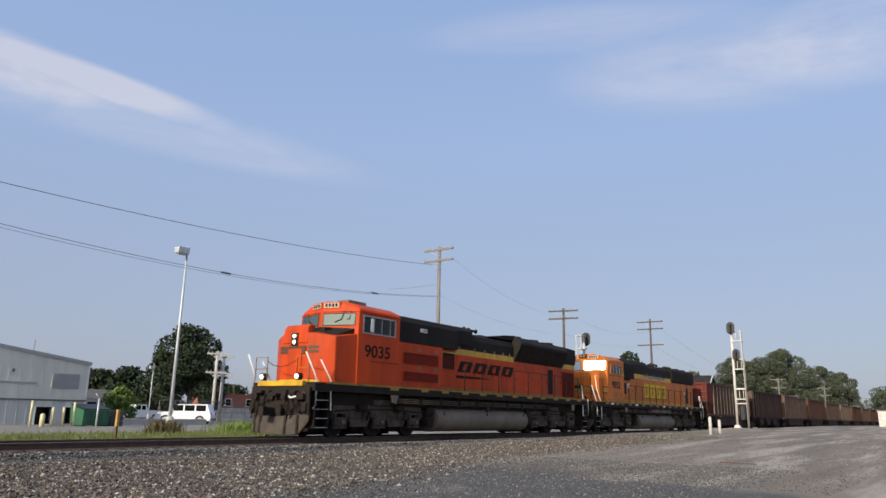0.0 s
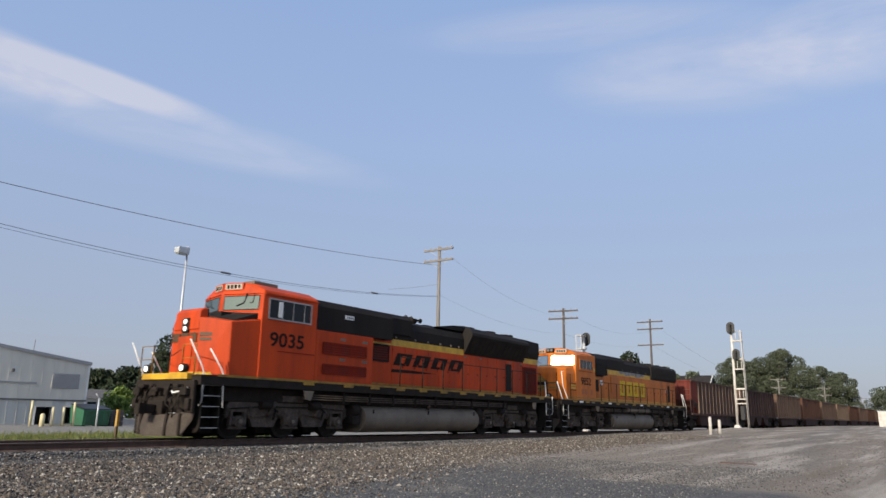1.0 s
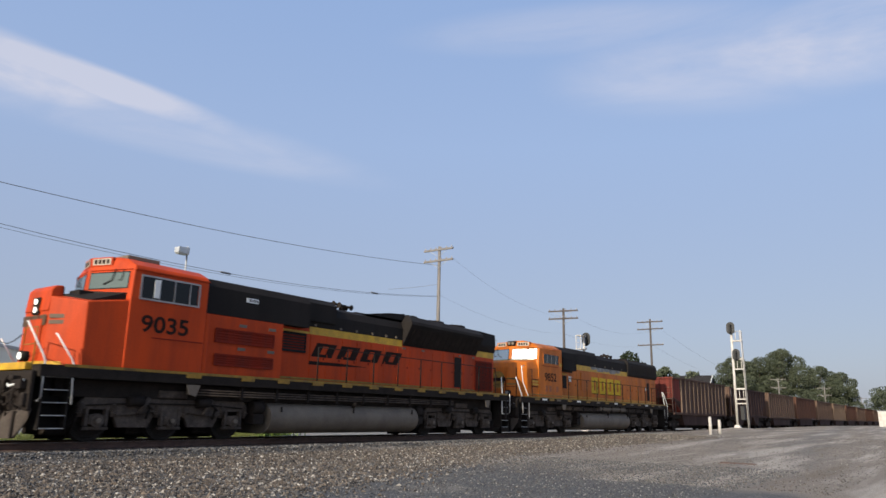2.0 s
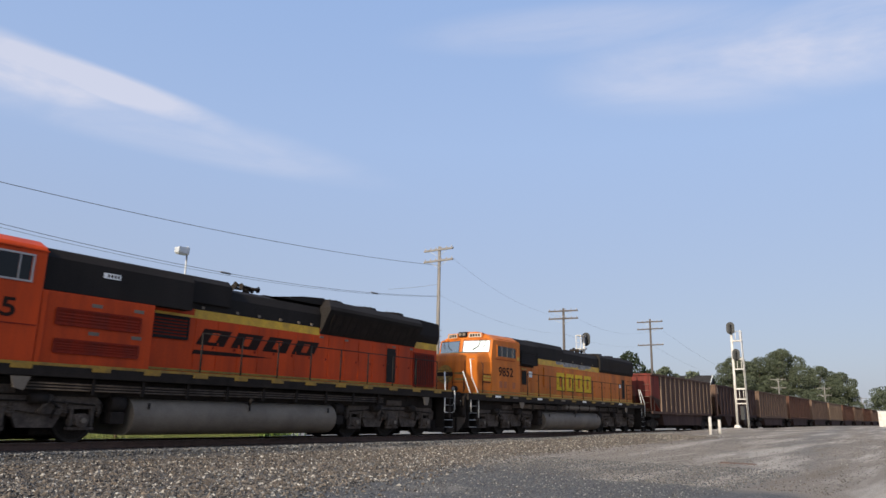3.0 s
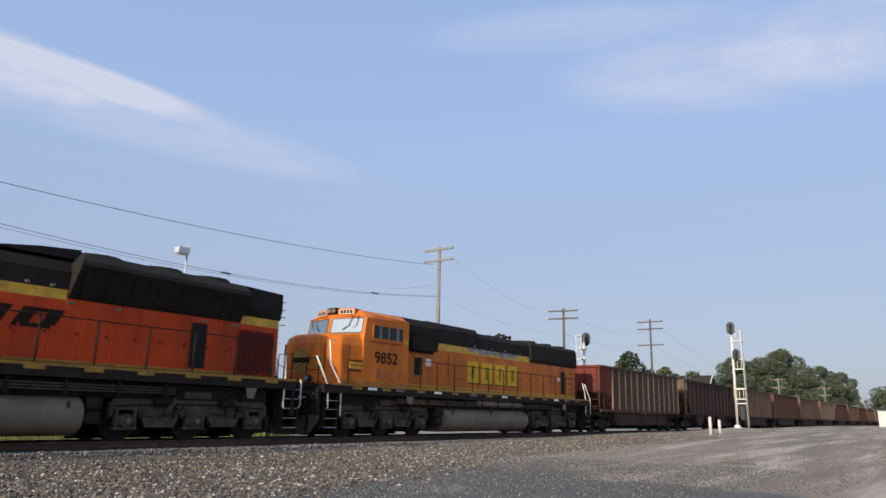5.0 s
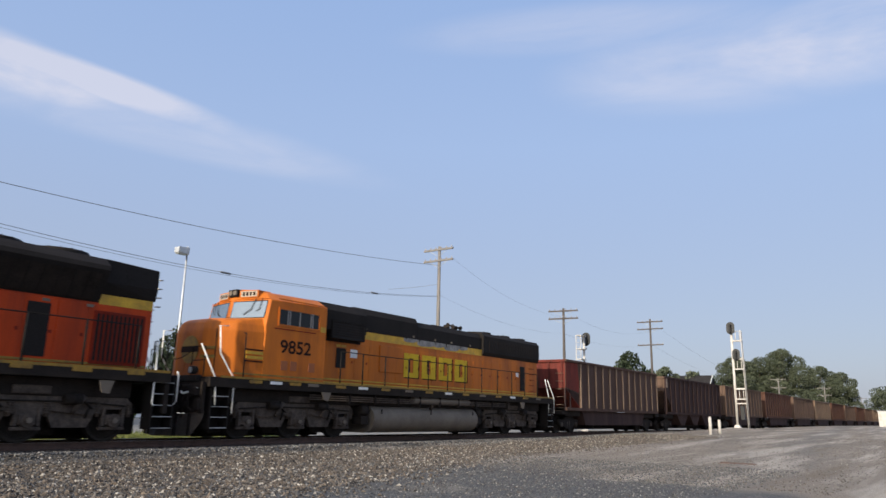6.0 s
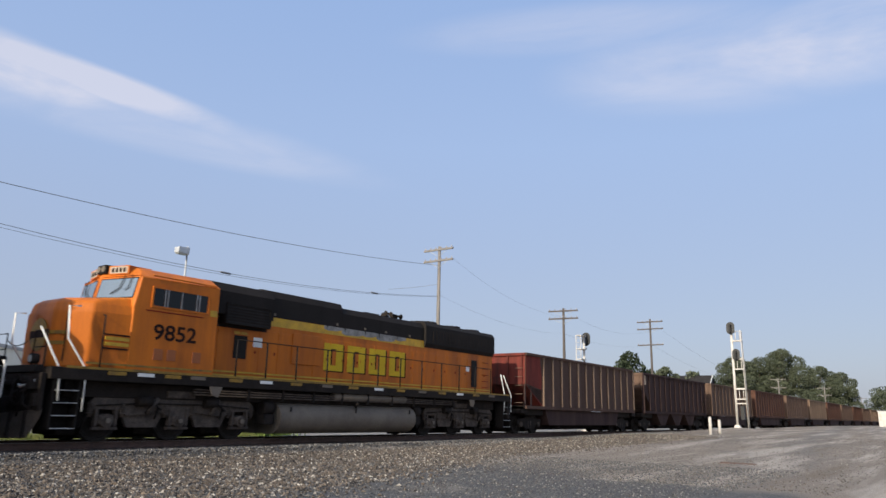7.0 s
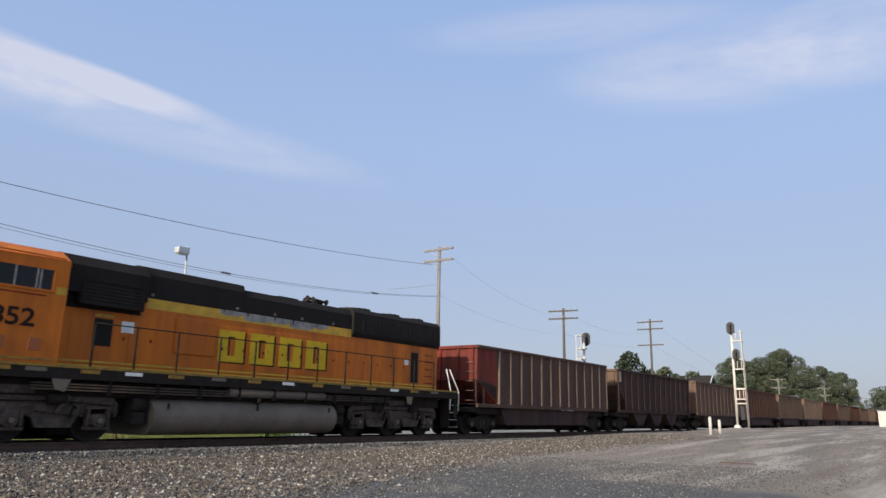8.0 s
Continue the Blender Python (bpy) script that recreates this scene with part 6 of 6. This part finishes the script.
for s in (-0.8, 0.6):
    part("skid", box(B(), s - 0.06, s + 0.06, -0.6, 0.9, 0.0, 0.12), SIGNAL_BLACK, dp)
side_bin = thing("crate_stack", "dark brown stacked crates beside the dumpster", "crates", pose(26.45, 27.0, -0.40))
for k in range(3):
    part("crate", box(B(), -0.45, 0.45, -0.5, 0.5, 0.02 + 0.36 * k, 0.36 + 0.36 * k, 0.02), DARK_WOOD, side_bin)
fp = thing("fence_post", "galvanised fence post with angled barbed-wire arm", "fence post", pose(22.6, 22.0, -0.38))
part("post", tube(B(), [(0, 0, -0.1), (0, 0, 1.75)], 0.05, 10), GALV, fp)
part("arm", tube(B(), [(0, 0, 1.70), (-0.22, 0, 2.0)], 0.03, 8), GALV, fp)

CONCRETE = mat("pale_kerb_concrete", (0.40, 0.385, 0.36), 0.9, vary=0.15)
part_wall = thing("low_wall", "low pale concrete retaining wall by the lot", "wall", pose(0, 30.0, -0.4), kind="structure")
part("wall_body", box(B(), 26.6, 36.0, 0, 0.3, -0.1, 0.42, 0.02), CONCRETE, part_wall)
for k in range(6):
    part("coping", box(B(), 26.6 + 1.57 * k, 28.15 + 1.57 * k, -0.04, 0.34, 0.424, 0.50, 0.015), CONCRETE, part_wall)

BRICK = mat("red_brick_wall", (0.28, 0.10, 0.065), 0.85, vary=0.2, scale=2, grain=12, bump=0.3)
bb = thing("brick_building", "low red brick building with a pale base", "building", pose(65.2, 60.0, -0.45))
part("wall", box(B(), -7.4, 6.0, 0, 3.0, 1.55, 3.25, 0.02), BRICK, bb)
part("base_wall", box(B(), -7.4, 6.0, 0.06, 2.94, -0.1, 1.545), mat("pale_base", (0.45, 0.42, 0.38), 0.9), bb, "pale painted base")
part("roof", box(B(), -7.5, 6.1, -0.1, 3.1, 3.255, 3.36, 0.03), BRICK, bb)
for k in range(3):
    wdw = part("window", box(B(), -4.5 + 3.4 * k, -3.5 + 3.4 * k, -0.05, -0.002, 1.75, 2.75, 0.01), WHITE, bb)
    part("pane", box(B(), -4.42 + 3.4 * k, -3.58 + 3.4 * k, -0.065, -0.051, 1.83, 2.67), GLASS, wdw)

hs = thing("house", "small grey house with a low roof behind the trees", "building", pose(44.0, 61.0, -0.4))
part("wall", box(B(), -3.5, 3.5, 0, 7, -0.1, 2.2), SIDING_LOW, hs)
part("roof", prism(B(), [(-0.4, 2.2), (3.5, 3.3), (7.4, 2.2)], -3.9, 3.9), mat("grey_shingles", (0.13, 0.125, 0.12), 0.95, spec=0.05, vary=0.25, scale=2.0), hs, "grey shingled roof")
part("window", box(B(), -1.2, -0.2, -0.06, -0.002, 0.9, 1.8), GLASS, hs)

SHINGLE = mat("dark_shingles", (0.03, 0.028, 0.028), 0.95, spec=0.05, vary=0.3)
gr = thing("house", "distant house with a dark gable roof and white trim", "building", pose(166, 26.5, -0.3))
part("wall", box(B(), -2.6, 2.6, 0, 9, -0.1, 8.0), DARK_WOOD, gr)
part("roof", prism(B(), [(-3.2, 8.0), (0.0, 10.9), (3.2, 8.0)], -0.5, 9.5, "y"), SHINGLE, gr, "dark shingled gable roof")
part("rake_trim", hull(B(), [(x, y, z + d) for x, z in ((-3.3, 7.95), (0, 10.95)) for y in (-0.62, -0.52) for d in (-0.35, 0)]), WHITE, gr)


def vehicle(name, label, at, paint, profile, cabin, width, wheels, r=0.36, bed=None):
    v = thing(name, label, "car", at, "parked vehicles")
    bm = prism(B(), profile, -width / 2, width / 2, "y")
    part("body", rounded(bm, 0.05, 2, 0.35), paint, v)
    bm = prism(B(), cabin, -width / 2 + 0.1, width / 2 - 0.1, "y")
    cb = part("cabin", rounded(bm, 0.05, 2, 0.35), paint, v)
    xs = [p[0] for p in cabin]
    zs = [p[1] for p in cabin]
    lo, hi = min(zs), max(zs)
    a, b = min(xs) + 0.25, max(xs) - 0.25
    n = 3 if name == "van" else 2
    for s in (-1, 1):
        for k in range(n):
            p, q = a + (b - a) * k / n + 0.06, a + (b - a) * (k + 1) / n - 0.06
            part("side_window", box(B(), p, q, s * (width / 2 - 0.102), s * (width / 2 - 0.088), lo + 0.10, hi - 0.10, 0.005), GLASS, cb)
        part("mirror", box(B(), a - 0.1, a + 0.04, s * (width / 2), s * (width / 2 + 0.14), lo + 0.02, lo + 0.16, 0.02), TRIM_DARK, v)
    for x in wheels:
        for s in (-1, 1):
            wl_ = part("wheel", tube(B(), [(x, s * (width / 2 - 0.2), r), (x, s * (width / 2 + 0.012), r)], r, 20), SIGNAL_BLACK, v)
            part("rim", tube(B(), [(x, s * (width / 2 + 0.013), r), (x, s * (width / 2 + 0.03), r)], r * 0.6, 16), GALV, wl_)
    x0, x1 = min(p[0] for p in profile), max(p[0] for p in profile)
    for s in (-1, 1):
        part("tail_light", box(B(), x1 - 0.03, x1 + 0.015, s * (width / 2 - 0.22), s * (width / 2 - 0.06), 0.75, 1.0), mat("red_lens", (0.4, 0.01, 0.01), 0.2), v)
        part("headlight", box(B(), x0 - 0.015, x0 + 0.03, s * (width / 2 - 0.3), s * (width / 2 - 0.06), 0.65, 0.85), WHITE, v)
    part("bumper", box(B(), x1 - 0.05, x1 + 0.08, -width / 2 + 0.05, width / 2 - 0.05, 0.35, 0.55, 0.02), TRIM_DARK, v)
    return v


CARWHITE = mat("white_car_paint", (0.80, 0.80, 0.79), 0.25, vary=0.03, bump=0, spec=0.6)
vehicle("van", "white sport utility vehicle parked beyond the grass", pose(36.2, 33.1, -0.40, 0, 0, -50), CARWHITE,
        [(-2.1, 0.35), (-2.15, 0.8), (-1.95, 0.98), (-0.9, 1.05), (2.15, 1.05), (2.25, 0.8), (2.2, 0.35)],
        [(-1.1, 1.0), (-0.45, 1.62), (1.9, 1.66), (2.12, 1.0)], 1.85, (-1.35, 1.4), 0.38)
vehicle("pickup_truck", "silver white pickup parked by the far lot", pose(39.2, 45.0, -0.40, 0, 0, 5), CARWHITE,
        [(-2.0, 0.38), (-2.05, 0.85), (-1.9, 1.0), (-0.9, 1.06), (2.0, 1.06), (2.05, 0.4)],
        [(-1.0, 1.0), (-0.5, 1.55), (0.35, 1.58), (0.6, 1.0)], 1.8, (-1.25, 1.3), 0.37)

for x, y, h in ((42.45, 38.0, 6.25), (43.4, 38.2, 6.0)):
    up_ = utility_pole(x, y, h, (h - 0.25, h - 2.0), mat("pale_pole_wood", (0.45, 0.42, 0.38), 0.85, vary=0.2), "pale wooden utility pole with transformers", 1.9, 60)
    part("transformer", tube(B(), [(0.35, 0, h - 1.2), (0.35, 0, h - 0.5)], 0.2, 12), TRIM_DARK, up_, "dark pole transformer")

fence = thing("chain_fence", "dark chain-link fence round the far lot", "fence", pose(0, 36.0, -0.4), kind="structure")
for k in range(8):
    part("fence_post", tube(B(), [(35.6 + 1.5 * k, 0, -0.1), (35.6 + 1.5 * k, 0, 2.0)], 0.03, 6), TRIM_DARK, fence)
for z in (0.1, 1.0, 1.95):
    part("fence_rail", tube(B(), [(35.6, 0, z), (46.1, 0, z)], 0.022, 6), TRIM_DARK, fence)
bm = B()
for k in range(70):
    x = 35.6 + 0.15 * k
    tube(bm, [(x, 0, 0.1), (min(x + 0.9, 46.1), 0, 1.95)], 0.006, 3)
    tube(bm, [(x, 0, 1.95), (min(x + 0.9, 46.1), 0, 0.1)], 0.006, 3)
tagged(part("mesh", bm, TRIM_DARK, fence), kind="stuff")


# ---------------------------------------------------------------- trees and plants
def leaf_mat(name, c, c2):
    m = bpy.data.materials.new(name)
    m.use_nodes = True
    n, l = m.node_tree.nodes, m.node_tree.links
    b = n["Principled BSDF"]
    b.inputs["Roughness"].default_value = 0.6
    b.inputs["Specular IOR Level"].default_value = 0.25
    g = n.new("ShaderNodeNewGeometry")
    r = n.new("ShaderNodeValToRGB")
    r.color_ramp.elements[0].color, r.color_ramp.elements[1].color = (*c, 1), (*c2, 1)
    l.new(g.outputs["Random Per Island"], r.inputs[0])
    l.new(r.outputs[0], b.inputs["Base Color"])
    return m


LEAF_DARK = leaf_mat("dark_green_leaves", (0.017, 0.027, 0.013), (0.042, 0.056, 0.026))
# greyer, lighter green for far trees: the air's haze put into the leaf colour
LEAF_HAZED = leaf_mat("hazed_green_leaves", (0.044, 0.056, 0.034), (0.105, 0.118, 0.068))
LEAF_BRIGHT = leaf_mat("young_green_leaves", (0.10, 0.16, 0.03), (0.20, 0.26, 0.06))
BARK = mat("grey_brown_bark", (0.10, 0.08, 0.065), 0.95, vary=0.35, scale=4, bump=0.6)


def tree(x, y, h, w, leaf, label, seed, size=0.35, count=5200, low=0.18, base=-0.4, lumps=13):
    rng = np.random.default_rng(seed)
    t = thing("tree", label, "tree", pose(x, y, base), "trees")
    part("trunk", tube(B(), [(0, 0, -0.2), (0.05, 0.03, h * 0.2), (-0.05, 0.05, h * 0.5), (0, 0, h * 0.8)], [w * 0.045, w * 0.035, w * 0.022, w * 0.008], 10), BARK, t)
    centres = []
    for k in range(lumps):
        q = 2.399 * k + rng.uniform(-0.3, 0.3)
        f = (k + 0.5) / lumps
        z = h * (low + 0.12 + (0.90 - low - 0.12) * f)
        rad = w * 0.5 * (0.30 + 0.55 * math.sin(math.pi * min(0.25 + 0.68 * f, 1))) * rng.uniform(0.55, 0.95)
        c = np.array([rad * math.cos(q), rad * math.sin(q), z])
        r = w * rng.uniform(0.15, 0.25) * (1.0 if f < 0.8 else 0.8)
        centres.append((c, r))
        part("limb", tube(B(), [(0, 0, z * 0.55), tuple(c * (0.5, 0.5, 0.82)), tuple(c)], [w * 0.016, w * 0.010, w * 0.004], 6), BARK, t)
    centres.append((np.array([0, 0, h * 0.84]), w * 0.2))
    centres.append((np.array([0, 0, h * 0.55]), w * 0.3))
    wts = np.array([r ** 2 for _, r in centres])
    pick = rng.choice(len(centres), count, p=wts / wts.sum())
    d = rng.normal(size=(count, 3))
    d /= np.linalg.norm(d, axis=1, keepdims=True)
    rr = rng.uniform(0.45, 1.08, (count, 1)) ** 0.6
    cs = np.array([c for c, _ in centres])[pick]
    rs = np.array([r for _, r in centres])[pick][:, None]
    p = cs + d * rr * rs * np.array([1, 1, 0.85])
    p[:, 2] = np.clip(p[:, 2], h * low * 0.7, h * 1.0)
    a = rng.normal(size=(count, 3))
    a /= np.linalg.norm(a, axis=1, keepdims=True)
    b = np.cross(a, rng.normal(size=(count, 3)))
    b /= np.linalg.norm(b, axis=1, keepdims=True)
    s = size * rng.uniform(0.5, 1.1, (count, 1))
    v = np.stack([p - a * s, p + b * s * 0.45, p + a * s, p - b * s * 0.45], 1).reshape(-1, 3)
    f = np.arange(count * 4).reshape(-1, 4)
    crown = raw("crown", v.tolist(), f.tolist(), leaf, t)
    tagged(crown, "leafy crown", kind="stuff")
    return t


def at_range(az, r):
    return EYE[0] + r * math.sin(radians(az)), EYE[1] + r * math.cos(radians(az))


for az, r, h, w, leaf, label, seed, size, count, low in (
        (35.0, 78, 9.9, 8.2, LEAF_DARK, "large dark green broadleaf tree by the lot", 1, 0.24, 15000, 0.08),
        (33.0, 82, 7.4, 4.8, LEAF_DARK, "smaller dark tree beside the big one", 2, 0.24, 7000, 0.08),
        (29.0, 118, 6.6, 8.0, LEAF_DARK, "dark green tree beyond the parking lot", 3, 0.40, 4500, 0.03),
        (30.8, 112, 6.9, 8.0, LEAF_DARK, "dark green tree beyond the parking lot", 4, 0.40, 4500, 0.03),
        (32.3, 125, 5.8, 7.0, LEAF_DARK, "dark green tree beyond the parking lot", 14, 0.40, 3500, 0.03),
        (30.3, 62, 2.9, 3.0, LEAF_BRIGHT, "young bright green tree", 5, 0.16, 3000, 0.15),
        (37.9, 120, 5.0, 9.0, LEAF_DARK, "dark hedge-like tree in the distance", 6, 0.40, 3500, 0.03),
        (68.9, 150, 14.8, 9.5, LEAF_DARK, "dark green tree behind the train", 7, 0.5, 3200, 0.1),
        (70.2, 155, 11.5, 7.5, LEAF_DARK, "dark green tree behind the train", 8, 0.5, 2600, 0.1),
        (71.5, 152, 12.2, 7.0, LEAF_HAZED, "green tree behind the train", 9, 0.5, 2600, 0.1),
        (73.5, 175, 12.5, 9.0, LEAF_HAZED, "green tree behind the train", 10, 0.6, 2600, 0.1),
        (74.6, 180, 11.5, 8.0, LEAF_DARK, "dark tree behind the train", 15, 0.6, 2600, 0.1),
        (76.3, 215, 18.8, 14.0, LEAF_HAZED, "wide green tree above the coal cars", 11, 0.27, 26000, 0.1),
        (77.9, 220, 18.8, 13.5, LEAF_HAZED, "wide green tree above the coal cars", 16, 0.27, 26000, 0.1),
        (79.65, 222, 22.2, 14.5, LEAF_HAZED, "tall spreading green tree above the coal cars", 12, 0.27, 32000, 0.1),
        (81.9, 290, 21.8, 15.5, LEAF_HAZED, "dark green tree far along the track", 13, 0.33, 24000, 0.08),
        (83.2, 295, 19.6, 12.5, LEAF_HAZED, "green tree far along the track", 17, 0.33, 18000, 0.08),
        (85.9, 420, 19.0, 22.0, LEAF_HAZED, "hazy tree far along the track", 18, 0.6, 7000, 0.08)):
    X, Y = at_range(az, r)
    tree(X, Y, h, w, leaf, label, seed, size, count, low)

# far poles above the coal cars
for az, r, h in ((79.3, 200, 11.5), (82.2, 235, 10.8), (83.7, 300, 11.5), (84.4, 340, 11.0)):
    X, Y = at_range(az, r)
    utility_pole(X, Y, h, (h - 0.4, h - 2.4), POLE_WOOD, "distant weathered utility pole", 3.6)


def blades(name, label, n, place, hmin, hmax, material, seed, width=0.012):
    rng = np.random.default_rng(seed)
    v, f = [], []
    for i in range(n):
        x, y = place(rng)
        z = ground_z(x, y) - 0.02
        h = rng.uniform(hmin, hmax)
        q = rng.uniform(0, math.pi)
        dx, dy = width * math.cos(q), width * math.sin(q)
        lx, ly = rng.normal(0, h * 0.25, 2)
        k = len(v)
        v += [(x - dx, y - dy, z), (x + dx, y + dy, z), (x + lx * 0.4 + dx * 0.7, y + ly * 0.4 + dy * 0.7, z + h * 0.6), (x + lx, y + ly, z + h), (x + lx * 0.4 - dx * 0.7, y + ly * 0.4 - dy * 0.7, z + h * 0.6)]
        f += [(k, k + 1, k + 2, k + 3, k + 4)]
    return tagged(raw(name, v, f, material), label, "grass", kind="stuff")


def verge(r):
    """A place on the grass strip, which ends where the bare lot begins."""
    y = 3.0 + abs(r.normal(0, 3.2))
    return 4 + (12.0 + 0.8 * y) * r.random() ** 0.8, y


GRASS = leaf_mat("sunlit_grass", (0.085, 0.12, 0.028), (0.22, 0.225, 0.075))
WEED = leaf_mat("brown_green_weeds", (0.07, 0.07, 0.03), (0.17, 0.12, 0.06))
blades("grass", "tall yellow-green grass along the far side of the track", 34000, verge, 0.07, 0.36, GRASS, 3, 0.012)
blades("weeds", "brown-green weeds beside the track", 900, lambda r: (18.75 + r.normal(0, 0.28), 9.5 + r.normal(0, 0.3)), 0.3, 0.80, WEED, 4, 0.03)
blades("weeds", "tall green weeds beside the track", 1600, lambda r: (23.6 + r.normal(0, 0.9), 9.5 + r.normal(0, 0.5)), 0.25, 0.80, LEAF_BRIGHT, 5, 0.025)


# ---------------------------------------------------------------- loose stones
def stones(name, label, n, place, smin, smax, material, seed):
    rng = np.random.default_rng(seed)
    base = np.array([(1, 0, 0), (-1, 0, 0), (0, 1, 0), (0, -1, 0), (0, 0, 1), (0, 0, -1)], float)
    tri = np.array([(4, 0, 2), (4, 2, 1), (4, 1, 3), (4, 3, 0), (5, 2, 0), (5, 1, 2), (5, 3, 1), (5, 0, 3)])
    v = np.empty((n, 6, 3))
    for i in range(n):
        x, y = place(rng)
        s = rng.uniform(smin, smax)
        q = rng.uniform(0, math.pi * 2)
        k = base * rng.uniform(0.65, 1.15, (6, 1)) * (1, rng.uniform(0.6, 1), rng.uniform(0.5, 0.85)) + rng.normal(0, 0.12, (6, 3))
        c, d = math.cos(q), math.sin(q)
        v[i, :, 0] = x + s * (k[:, 0] * c - k[:, 1] * d)
        v[i, :, 1] = y + s * (k[:, 0] * d + k[:, 1] * c)
        v[i, :, 2] = ground_z(x, y) + s * 0.30 + s * k[:, 2]
    f = (tri[None] + 6 * np.arange(n)[:, None, None]).reshape(-1, 3)
    return tagged(raw(name, v.reshape(-1, 3).tolist(), f.tolist(), material), label, "gravel", kind="stuff")


def stone_mat(name, *cols):
    m = leaf_mat(name, cols[0], cols[-1])
    nd = next(x for x in m.node_tree.nodes if x.type == "VALTORGB")
    for i, c in enumerate(cols[1:-1]):
        nd.color_ramp.elements.new((i + 1) / (len(cols) - 1)).color = (*c, 1)
    m.node_tree.nodes["Principled BSDF"].inputs["Roughness"].default_value = 0.9
    return m


def band(r):
    """A place in the strip of coarse gravel beside the track."""
    x = 3 + 40 * r.random() ** 1.7
    low = min(0.30 * x - 11.2, -5.2)
    return x, -2.0 + (low - 1.5 + 2.0) * r.random() ** 0.85 - abs(r.normal(0, 0.7))


BALLAST = stone_mat("mixed_ballast", (0.026, 0.024, 0.023), (0.072, 0.062, 0.052), (0.115, 0.089, 0.066), (0.085, 0.083, 0.081), (0.18, 0.142, 0.108), (0.052, 0.043, 0.037), (0.45, 0.41, 0.35))
BLUE_STONE = stone_mat("blue_grey_chippings", (0.034, 0.036, 0.039), (0.088, 0.090, 0.094), (0.054, 0.055, 0.058), (0.145, 0.143, 0.14), (0.092, 0.076, 0.063), (0.33, 0.315, 0.29))
stones("ballast", "mixed brown, tan and white ballast stones beside the rails", 46000, band, 0.014, 0.048, BALLAST, 11)
stones("ballast", "dark grey ballast stones along the rails", 16000, lambda r: (2 + 50 * r.random() ** 1.5, -1.6 - abs(r.normal(0, 0.6))), 0.018, 0.048, BLUE_STONE, 12)
stones("gravel", "fine blue-grey gravel in the foreground", 36000, lambda r: (4 + 16 * r.random(), -15.5 + 9.5 * r.random()), 0.007, 0.024, BLUE_STONE, 15)
stones("gravel", "scattered fine gravel on the dirt", 16000, lambda r: (14 + 34 * r.random() ** 1.3, -17 + 14 * r.random()), 0.008, 0.024, BALLAST, 13)
stones("ballast", "ballast stones between and beyond the rails", 9000, lambda r: (2 + 45 * r.random() ** 1.3, r.uniform(-1.5, 2.9)), 0.018, 0.045, stone_mat("oily_ballast", (0.03, 0.027, 0.025), (0.06, 0.05, 0.045), (0.11, 0.09, 0.08)), 14)

plate = thing("steel_strip", "rusty steel strip lying half buried in the dirt road", "scrap", pose(21.75, -13.6, ground_z(21.75, -13.6), 0, 0, 100))
part("strip", hull(B(), [(-0.5, -0.10, -0.03), (0.5, -0.10, -0.03), (-0.5, 0.10, -0.03), (0.5, 0.10, -0.03), (-0.45, -0.08, 0.02), (0.48, -0.09, 0.03), (-0.45, 0.08, 0.02), (0.48, 0.09, 0.03)]), mat("rusty_strip", (0.10, 0.06, 0.045), 0.9, vary=0.4, scale=4), plate)


# ---------------------------------------------------------------- the train rolls past
TRAVEL = [(0.0, 0.0), (0.5, 2.13), (1.0, 4.43), (1.5, 6.57), (3.0, 13.40), (3.5, 15.54), (4.0, 17.83), (4.5, 19.99), (6.0, 26.72), (6.5, 29.01), (7.0, 31.17), (7.5, 33.45), (8.0, 35.57)]


def motions():
    times = [i * 4 / 30 for i in range(61)]
    ts, ss = [r[0] for r in TRAVEL], [r[1] for r in TRAVEL]
    for vehicle in TRAIN:
        x0 = vehicle.location.x
        walk(vehicle, [(t, pose(x0 - s, 0, 0)) for t, s in TRAVEL])
        for ob in vehicle.children_recursive:
            if ob.name.split(".")[0] == "wheelset":
                c = ob.location.copy()
                walk(ob, [(t, pose(c.x, c.y, c.z, 0, -math.degrees(float(np.interp(t, ts, ss)) / c.z), 0)) for t in times])


motions()
